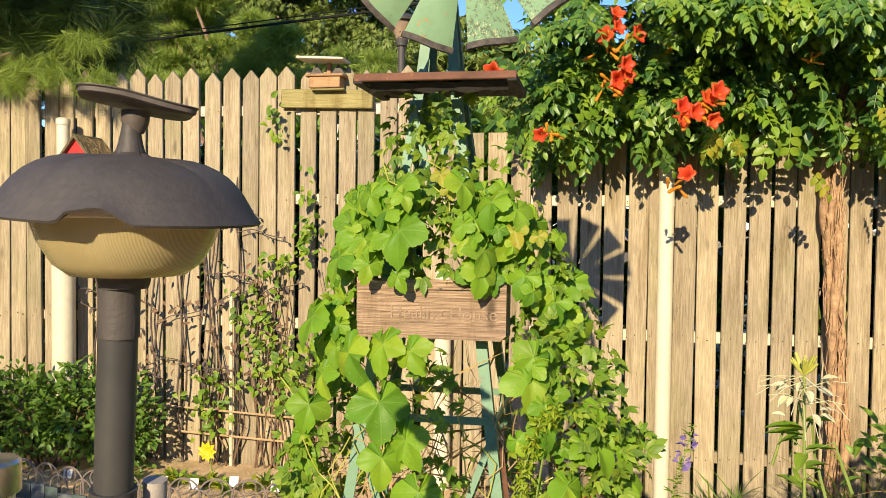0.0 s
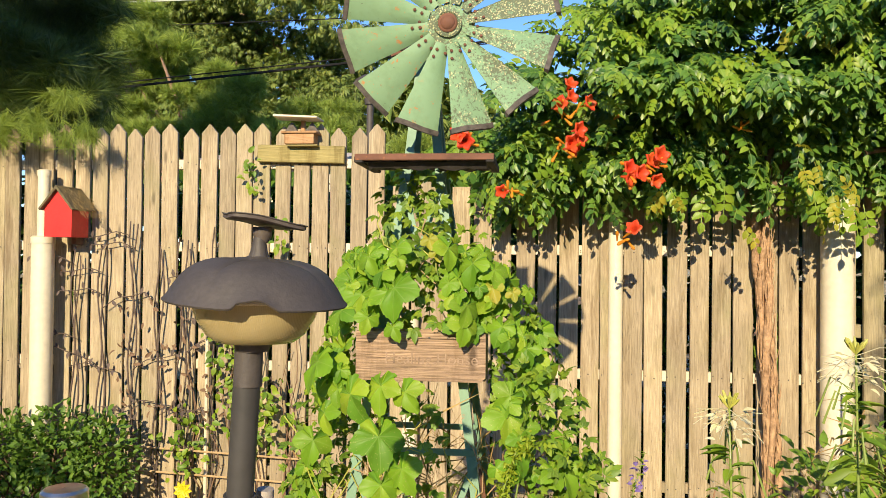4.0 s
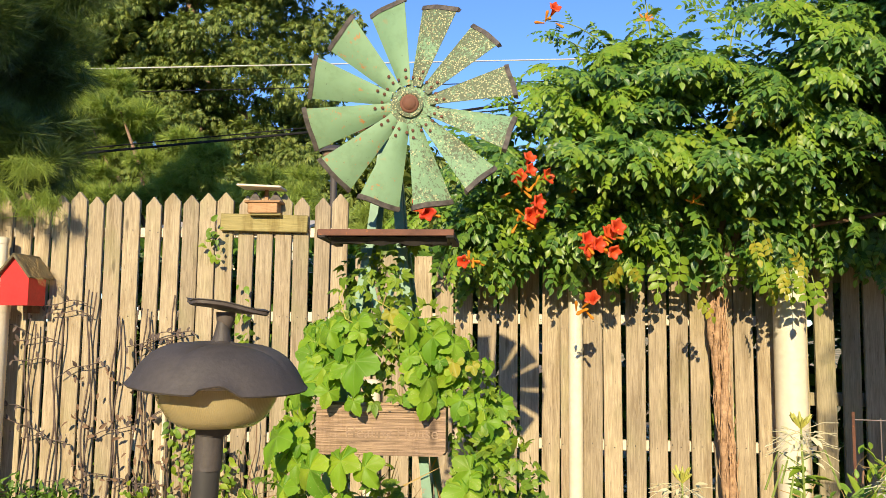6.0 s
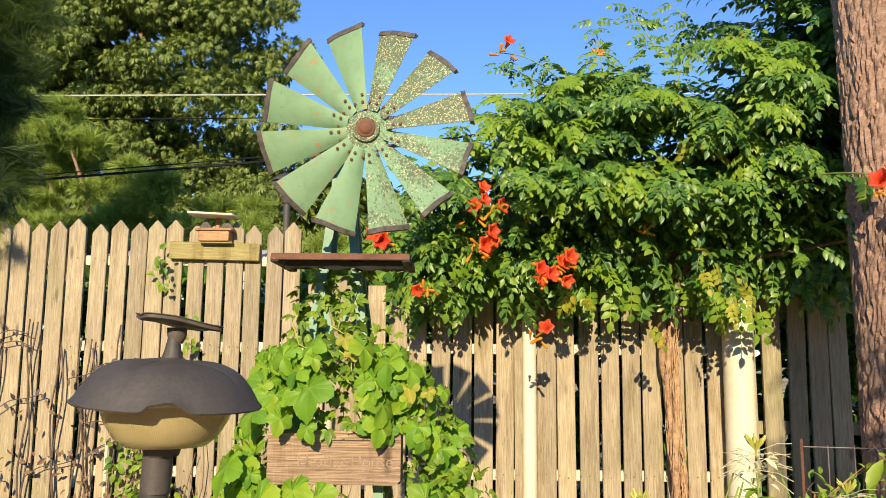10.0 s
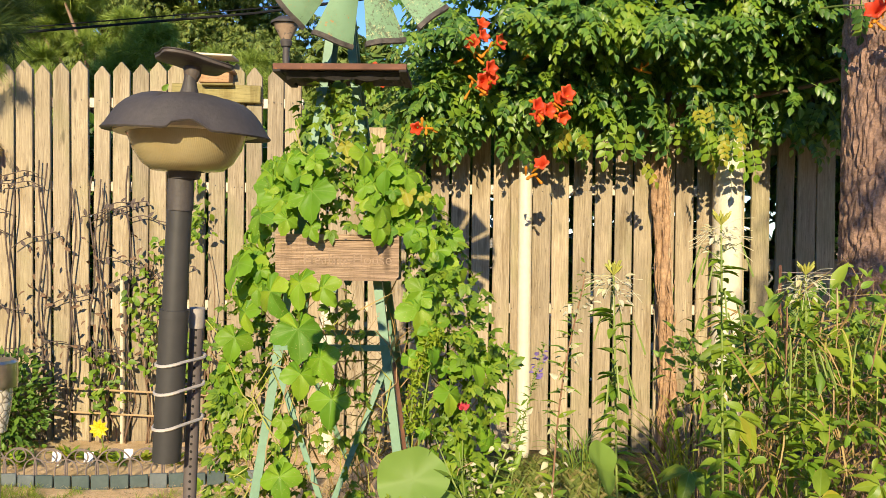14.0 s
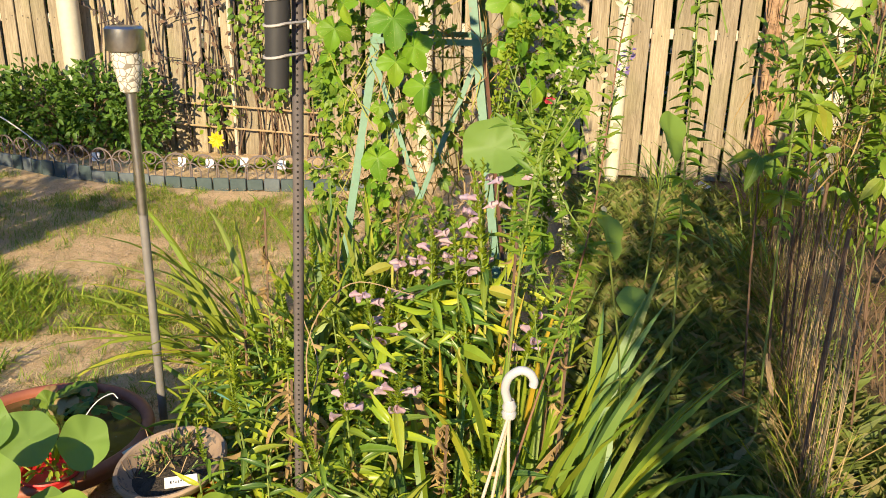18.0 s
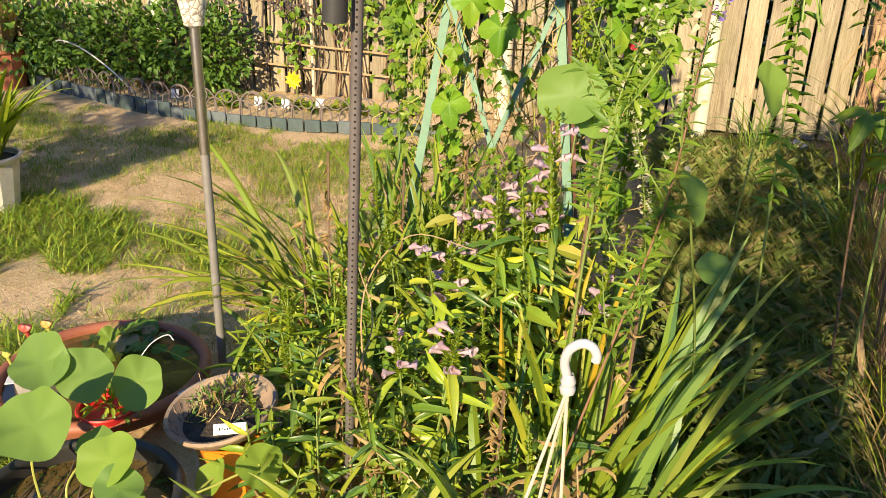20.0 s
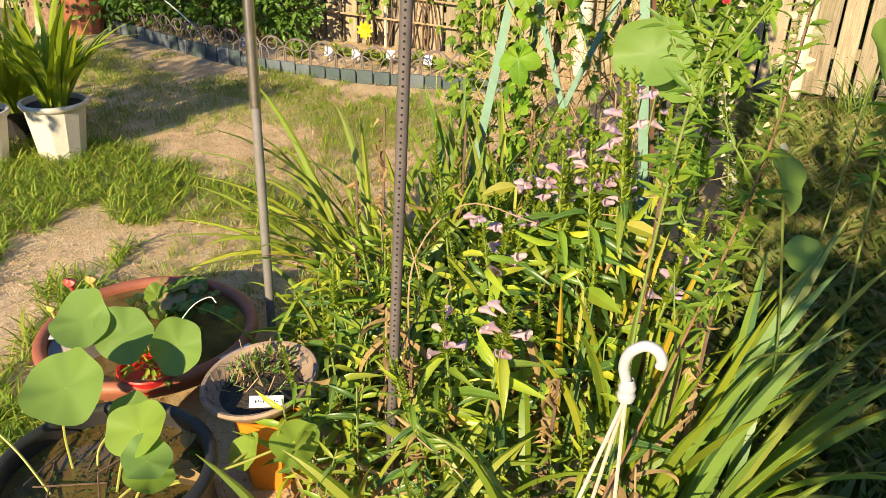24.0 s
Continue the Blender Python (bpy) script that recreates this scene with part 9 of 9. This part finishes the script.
def build_hook():
    h = thing("hanging_pot_hook", (0.0, 0.40, 0.0), "white plastic hook with straps of a hanging pot", "hook")
    top = Vector((0.0, 0.385, 0.60))
    k = Vector((-0.018, 0.385, 0.537))
    pts = [k + 0.78 * Vector(q) for q in ((0, 0, 0), (-0.006, 0, 0.025), (0.0, 0, 0.048), (0.018, 0, 0.062), (0.034, 0, 0.058), (0.042, 0, 0.045), (0.041, 0, 0.034))]
    part("crook", Geo().tube(curve(pts, 5), 0.0060, 14), MILKY, h, "white plastic crook")
    part("joint", Geo().lathe(k + Vector((0.002, 0, -0.026)), [(0.004, 0), (0.009, 0.003), (0.0105, 0.010), (0.0085, 0.014), (0.0100, 0.020), (0.006, 0.03)], 14), MILKY, h)
    base = Vector((-0.01, 0.36, 0.16))
    for dx, dy in ((-0.085, -0.03), (-0.045, 0.05), (0.012, 0.03)):
        s = k + Vector((0.002, 0, -0.02))
        e = Vector((k.x + dx, k.y + dy, 0.15))
        part("strap", Geo().tube([s, s.lerp(e, 0.5), e], 0.0024, 6), IVORY, h)
    part("hanging_pot", Geo().lathe((k.x - 0.03, k.y + 0.015, 0.0), [(0.001, 0), (0.055, 0), (0.078, 0.14), (0.082, 0.155), (0.074, 0.155), (0.07, 0.13), (0.001, 0.13)], 32), WHITE_POT, h, "white hanging pot on the ground")


build_hook()

# far lotus leaves that stand tall in the bed
far_lotus = thing("tall_lotus", (-0.12, 1.18, 0), "tall lotus with round light green leaves in the flower bed", "plant")
lotus_leaf(far_lotus, (-0.105, 1.12, 0.735), 0.066, (0.0, -0.92, 0.38), (-0.20, 1.22, 0.0), 31)
lotus_leaf(far_lotus, (-0.055, 1.16, 0.675), 0.042, (0.3, -0.7, 0.6), (-0.14, 1.22, 0.0), 32)
other_lotus = thing("tall_lotus", (0.25, 1.06, 0), "tall lotus with one folded leaf by the path", "plant")
lotus_leaf(other_lotus, (0.25, 1.04, 0.785), 0.048, (0.75, -0.45, 0.35), (0.22, 1.08, 0.0), 33)
lotus_leaf(other_lotus, (0.108, 0.526, 0.735), 0.034, (0.80, -0.30, 0.45), (0.20, 1.02, 0.0), 34)
lotus_leaf(other_lotus, (0.204, 1.034, 0.432), 0.036, (0.10, -0.55, 0.80), (0.20, 1.06, 0.0), 35)


ORCHID = leafy("potted_strap_leaf", [(0.16, 0.23, 0.020), (0.22, 0.28, 0.022), (0.28, 0.32, 0.026), (0.13, 0.20, 0.022)], 0.36, 0.3, 9, gain=1.6)


def potted(name, at, r, h, label, leaves, seed, mat=WHITE_POT, mat_leaf=ORCHID):
    p = thing(name, at, label, "potted plant")
    x, y, z = at
    part("pot", Geo().lathe(at, [(0.001, 0), (r * 0.66, 0), (r * 0.70, 0.006), (r * 0.93, h - 0.018)], 12), mat, p, smooth=False)
    part("rim", Geo().lathe(at, [(r * 0.90, h - 0.024), (r * 0.98, h - 0.020), (r * 1.03, h - 0.010), (r * 1.03, h - 0.003), (r, h), (r * 0.92, h), (r * 0.88, h - 0.02), (0.001, h - 0.03)], 40), mat, p)
    part("soil", Geo().disc((x, y, h - 0.018 + z), r * 0.87, 24), SOIL, p, smooth=False)
    rg = random.Random(seed)
    for k in range(leaves):
        a = rg.uniform(0, 6.28)
        b = (x + 0.4 * r * math.cos(a) * rg.random(), y + 0.4 * r * math.sin(a) * rg.random(), z + h - 0.02)
        part("strap_leaf", strap(b, a, rg.uniform(0.26, 0.47), rg.uniform(0.030, 0.048), rg.uniform(0.3, 1.5), rg.uniform(-0.5, 0.5), 0.2, 8, rg.uniform(0.03, 0.5)), mat_leaf, p)


potted("white_pot_plant", (-2.235, 1.83, 0), 0.115, 0.215, "orchid-like strap leaves in a white plastic pot on the grass", 46, 1)
potted("white_pot_plant", (-2.42, 1.66, 0), 0.105, 0.20, "second white pot at the edge of the grass", 8, 2)
potted("terracotta_pot_plant", (-3.76, 3.66, 0), 0.15, 0.24, "large terracotta pot with drying strap leaves", 34, 3, TERRACOTTA, PALE_DRY)
potted("dark_pot_plant", (-2.55, 1.95, 0), 0.10, 0.12, "dark leafy plant behind the white pots", 40, 4, BLACK_TUB)

hose = thing("garden_hose", (-0.6, 0.95, 0), "thin green hose looping through the plants", "hose")
part("hose_tube", Geo().tube(curve([(-0.72, 0.98, 0.16), (-0.62, 0.92, 0.17), (-0.55, 0.90, 0.19), (-0.50, 0.88, 0.12), (-0.42, 0.84, 0.06), (-0.34, 0.8, 0.05)]), 0.0028, 7), HOSE, hose)
part("hose_tube", Geo().tube(curve([(-0.55, 0.88, 0.20), (-0.54, 0.84, 0.10), (-0.545, 0.78, 0.02)]), 0.0028, 7), HOSE, hose)
for k, (x, y, h) in enumerate(((-0.485, 0.82, 0.30), (-0.66, 1.18, 0.55), (-0.58, 1.05, 0.34), (-0.70, 1.12, 0.40), (-0.40, 0.70, 0.28), (-0.15, 0.70, 0.30), (0.06, 0.80, 0.50), (-0.05, 0.92, 0.60), (-0.36, 1.3, 0.55), (-0.52, 1.32, 0.5))):
    d = thing("dry_stalk", (x, y, 0), "withered brown stalk with curled leaves", "plant", group="dry stalks")
    part("stem", Geo().tube([(x, y, 0), (x + 0.01, y, h)], 0.003, 5), STEM, d)
    n = 40
    loc = np.stack([np.full(n, x) + RNG.normal(size=n) * 0.006, np.full(n, y), RNG.uniform(0.08, h, n)], -1)
    part("withered_leaves", cloud_mesh("withered_leaves", [cloud(ovate(0.35, 0.3, 0.7), loc, frames(RNG.normal(size=(n, 3)) * (1, 1, 0.4) + (0, 0, -0.8), RNG.normal(size=(n, 3))), RNG.uniform(0.012, 0.030, n))], (x, y, 0)), DRY, d, smooth=False)


# ---------- grass ----------
def build_grass():
    tpl = ([(-0.030, 0, 0), (0.030, 0, 0), (0.027, 0.38, 0.12), (-0.027, 0.38, 0.12), (0.018, 0.72, 0.12), (-0.018, 0.72, 0.12), (0.0, 1.0, -0.02)], [(0, 1, 2, 3), (3, 2, 4, 5), (5, 4, 6)])

    def sow(n, x0, x1, y0, y1, size, keep, up=(0.15, 1.3), soft=0.0, thin=1.0):
        x, y = RNG.uniform(x0, x1, n), RNG.uniform(y0, y1, n)
        k = np.array([noise.noise(Vector((a * 2.1, b * 2.1, 5))) + 0.6 * noise.noise(Vector((a * 7, b * 7, 2))) for a, b in zip(x, y)])
        edge = np.minimum(np.minimum(x - x0, x1 - x), np.minimum(y - y0, y1 - y))
        ok = k - np.maximum(0, 0.45 - edge) * soft > keep(x, y)
        x, y = x[ok], y[ok]
        n = len(x)
        loc = np.stack([x, y, np.zeros(n)], -1)
        a = RNG.uniform(0, 6.28, n)
        ax = np.stack([np.cos(a), np.sin(a), RNG.uniform(*up, n)], -1)
        nor = np.stack([-np.cos(a), -np.sin(a), np.full(n, 1.0)], -1) + RNG.normal(size=(n, 3)) * 0.35
        return cloud(([(p[0] * thin, p[1], p[2]) for p in tpl[0]], tpl[1]), loc, frames(ax, nor), RNG.uniform(0.5, 1.25, n) * size)

    def bare(x, y):
        return 0.30 * (np.abs(x + 0.25 * y + 1.15) < 0.30) * (y < 2.4)

    lawn = [sow(150000, -4.8, -0.7, -0.4, 3.5, 0.036, lambda x, y: np.where((x < -1.55) & (y < 2.1), -0.30, np.where(y > 2.5, -0.34, np.where(y > 1.7, -0.16, -0.02))) + bare(x, y), (0.15, 1.3), 2.0),
            sow(9000, -4.8, -0.7, -0.4, 3.4, 0.026, lambda x, y: np.full(len(x), -0.6), (0.15, 1.3), 2.0),
            sow(16000, 0.72, 2.4, 0.2, 3.9, 0.040, lambda x, y: np.full(len(x), 0.05), (0.15, 1.3), 2.0),
            sow(6000, -1.6, 0.1, 1.6, 3.3, 0.040, lambda x, y: np.full(len(x), 0.12))]
    def tufts(n, x0, x1, y0, y1, size, blades):
        cx, cy = RNG.uniform(x0, x1, n), RNG.uniform(y0, y1, n)
        k = np.array([noise.noise(Vector((a * 1.3, b * 1.3, 9))) for a, b in zip(cx, cy)])
        cx, cy = cx[k > 0.02], cy[k > 0.02]
        n = len(cx) * blades
        a = RNG.uniform(0, 6.28, n)
        loc = np.stack([np.repeat(cx, blades) + RNG.normal(size=n) * 0.010, np.repeat(cy, blades) + RNG.normal(size=n) * 0.010, np.zeros(n)], -1)
        ax = np.stack([np.cos(a), np.sin(a), RNG.uniform(0.2, 1.5, n)], -1)
        nor = np.stack([-np.cos(a), -np.sin(a), np.full(n, 1.0)], -1) + RNG.normal(size=(n, 3)) * 0.3
        return cloud(tpl, loc, frames(ax, nor), np.repeat(RNG.uniform(0.6, 1.3, len(cx)), blades) * RNG.uniform(0.6, 1.2, n) * size)

    lawn += [tufts(900, -3.4, -1.2, 2.2, 3.35, 0.040, 12), tufts(1300, -3.4, -0.7, 1.0, 3.35, 0.036, 12), tufts(260, -2.2, -0.75, 0.9, 2.2, 0.050, 10)]
    ob = part("lawn_grass", cloud_mesh("lawn_grass", lawn), GRASS, smooth=False)
    tagged(ob, "thin patchy lawn of short green grass", "grass", kind="stuff")
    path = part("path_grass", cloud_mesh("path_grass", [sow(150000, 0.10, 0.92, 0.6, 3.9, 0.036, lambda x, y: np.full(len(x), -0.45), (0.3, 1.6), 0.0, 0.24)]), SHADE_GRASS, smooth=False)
    tagged(path, "short path grass coloured dull and dark for the shade on it", "grass", kind="stuff")
    tall = [sow(26000, -2.6, -1.15, 0.35, 2.0, 0.072, lambda x, y: np.where(x < -1.45 - 0.30 * (y - 1.2), -0.22, 0.40), (0.1, 1.1)),
            sow(5000, -1.28, -0.95, 0.25, 0.62, 0.06, lambda x, y: np.full(len(x), -9.0), (0.1, 1.1))]
    ob = part("tall_grass", cloud_mesh("tall_grass", tall), GRASS, smooth=False)
    tagged(ob, "longer bright grass beside the pots", "grass", kind="stuff")
    thin = ([(-0.009, 0, 0), (0.009, 0, 0), (0.0, 0.55, 0.22), (0.006, 1.0, 0.12)], [(0, 1, 2), (1, 3, 2)])
    n = 16000
    loc = np.stack([RNG.uniform(0.15, 0.85, n), RNG.uniform(0.7, 3.6, n), np.zeros(n)], -1)
    a = RNG.uniform(0, 6.28, n)
    wisp = cloud(thin, loc, frames(np.stack([np.cos(a), np.sin(a), RNG.uniform(0.2, 1.1, n)], -1), RNG.normal(size=(n, 3)) * 0.4 + (0, 0, 1)), RNG.uniform(0.06, 0.14, n))
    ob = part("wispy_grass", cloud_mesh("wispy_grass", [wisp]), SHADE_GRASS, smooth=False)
    tagged(ob, "fine wispy path grass coloured darker for the shade on it", "grass", kind="stuff")
    ob = part("dry_tufts", cloud_mesh("dry_tufts", [tufts(1500, -3.4, -0.7, 0.9, 3.35, 0.032, 11)]), PALE_DRY, smooth=False)
    tagged(ob, "sparse tufts of dry yellow grass in the soil", "grass", kind="stuff")
    litter = RNG.normal(size=(26000, 3)) * (1.3, 1.0, 0.003) + (-1.4, 2.0, 0.011)
    a = RNG.uniform(0, 6.28, len(litter))
    ob = part("dry_litter", cloud_mesh("dry_litter", [cloud(diamond(0.06, 0.02), litter, frames(np.stack([np.cos(a), np.sin(a), RNG.normal(size=len(a)) * 0.08], -1), np.tile((0, 0, 1.0), (len(a), 1))), RNG.uniform(0.015, 0.055, len(a)))]), PALE_DRY, smooth=False)
    tagged(ob, "dry grass clippings and leaf litter on the soil", "litter", kind="stuff")
    n = 16000
    loc = RNG.uniform((-3.4, 0.3, 0.001), (0.1, 3.4, 0.004), (n, 3))
    crumb = ([(-0.5, -0.4, 0), (0.5, -0.5, 0), (0.6, 0.4, 0), (-0.4, 0.5, 0), (0.05, 0.0, 0.6)], [(0, 1, 4), (1, 2, 4), (2, 3, 4), (3, 0, 4)])
    a = RNG.uniform(0, 6.28, n)
    ob2 = part("soil_crumbs", cloud_mesh("soil_crumbs", [cloud(crumb, loc, frames(np.stack([np.cos(a), np.sin(a), np.zeros(n)], -1), np.tile((0, 0, 1.0), (n, 1))), RNG.gamma(1.6, 0.0018, n) + 0.0015)]), CLOD, smooth=False)
    tagged(ob2, "loose sandy crumbs and small stones on the soil", "gravel", kind="stuff")


build_grass()

# ---------- small things along the fence and the path ----------
def build_wire_panel():
    """Low wire mesh panel between the weeds and the pine."""
    w = thing("wire_panel", (1.35, 3.0, 0), "low rusty wire mesh panel before the pine", "wire fence")
    a, b = Vector((1.35, 3.0, 0)), Vector((2.6, 2.75, 0))
    for k in range(14):
        p = a.lerp(b, k / 13)
        part("upright_wire", Geo().tube([p, p + Vector((0, 0, 1.07 if k else 1.09))], 0.0022 if k else 0.006, 5), RUST if k == 0 else IRON, w)
    for z in (0.15, 0.45, 0.75, 1.06):
        part("cross_wire", Geo().tube([a + Vector((0, 0, z)), b + Vector((0, 0, z))], 0.0024, 5), IRON, w)


build_wire_panel()

hoop = thing("plant_hoop", (-3.1, 3.45, 0), "thin white plastic hoop arching over the hedge border", "hoop")
part("hoop_tube", Geo().tube(curve([(-3.50, 3.78, 0), (-3.43, 3.70, 0.22), (-3.225, 3.50, 0.336), (-3.04, 3.45, 0.313), (-2.86, 3.45, 0.20), (-2.72, 3.46, 0.06)], 6), 0.0040, 7), WHITE, hoop)

scrap = thing("plastic_scrap", (0.77, 3.6, 0), "crumpled pale plastic scrap lying on the path", "litter")
g = Geo()
rg = random.Random(15)
top = [(0.77 + 0.05 * math.cos(a) * rg.uniform(0.7, 1.2), 3.6 + 0.035 * math.sin(a) * rg.uniform(0.7, 1.2), rg.uniform(0.03, 0.09)) for a in np.linspace(0, 5.5, 8)]
g.add(top + [(x, y, 0.005) for x, y, z in top] + [(0.77, 3.6, 0.10)], [(i, (i + 1) % 8, 16) for i in range(8)] + [(i, 8 + i, 8 + (i + 1) % 8, (i + 1) % 8) for i in range(8)])
part("sheet", g, WHITE, scrap, smooth=False)

spike = thing("amaranth_spike", (-0.10, 1.64, 0), "drooping yellow-green seed spike beside the windmill leg", "plant")
line = curve([(-0.16, 1.70, 0), (-0.13, 1.67, 0.55), (-0.085, 1.64, 0.90), (-0.075, 1.62, 0.955), (-0.10, 1.61, 0.93), (-0.125, 1.61, 0.84), (-0.14, 1.61, 0.72)], 7)
part("stem", Geo().tube(line, 0.0022, 6), GREEN_STEM, spike)
n = 520
k = RNG.integers(17, len(line), n)
loc = np.array([line[i][:] for i in k]) + RNG.normal(size=(n, 3)) * 0.009
part("seed_mass", cloud_mesh("seed_mass", [cloud(ovate(0.5, 0.2, 0.2), loc, frames(RNG.normal(size=(n, 3)) + (0, -0.3, -0.6), RNG.normal(size=(n, 3)) + (0, -0.5, 0)), RNG.uniform(0.008, 0.018, n))], ORIGIN[spike.name]), LIME, spike, "clustered seeds", smooth=False, kind="stuff")

pinkf = thing("pink_flower", (-0.002, 1.70, 0), "small pink-red flower on a thin stem by the creeper", "flower")
part("stem", Geo().tube([(0.0, 1.72, 0), (-0.004, 1.70, 0.45), (-0.002, 1.70, 0.745)], 0.0015, 5), GREEN_STEM, pinkf)
for k in range(7):
    a = 2 * math.pi * k / 7
    me = cloud_mesh("petal", [cloud(ovate(0.5), [(-0.002, 1.70, 0.745)], frames([(math.cos(a) * 0.6, -0.3, 0.6 + 0.4 * math.sin(a))], [(0, -1, 0.2)]), [0.024])], ORIGIN[pinkf.name])
    part("petal", me, FLOWER_PINK, pinkf)


def build_nails():
    """Nail heads where the pickets meet their rails."""
    r_ = random.Random(3)
    g = Geo()
    face = Matrix.Rotation(radians(90), 3, "X")
    x = -4.75
    while x < 1.45:
        plain = x > -0.85
        for z in ((1.455, 0.80, 0.22) if plain else (1.92, 1.455, 0.80, 0.22)):
            for dx in (-0.022, 0.022):
                g.lathe((x + dx + r_.uniform(-0.006, 0.006), FENCE_Y - 0.0125, z + r_.uniform(-0.012, 0.012)), [(0.0036, 0), (0.0032, 0.0012), (0.0003, 0.0016)], 6, tilt=face)
        x += 0.1115 if plain else 0.1065
    ob = part("nail_heads", g, DARK_EDGE)
    tagged(ob, "dark nail heads along the fence rails", "nails", kind="stuff")


build_nails()


# ---------- plain walls added out of view to close the place and cut low sky light ---
SIDE_WALL = mottled("added_wall_plaster", (0.20, 0.17, 0.13), (0.30, 0.26, 0.20), 2.0, 0.9, bump=0.4, fine=40)
for name, c, size in (("wall_west", (-6.4, -3.0, 1.6), (0.2, 14.0, 3.2)), ("wall_east", (5.6, -3.0, 1.6), (0.2, 14.0, 3.2)), ("wall_south", (-0.4, -10.1, 1.6), (12.2, 0.2, 3.2))):
    tagged(part(name, Geo().box(c, size, bevel=0.01), SIDE_WALL), "plain wall added out of view to block low sky light", "wall", kind="structure")
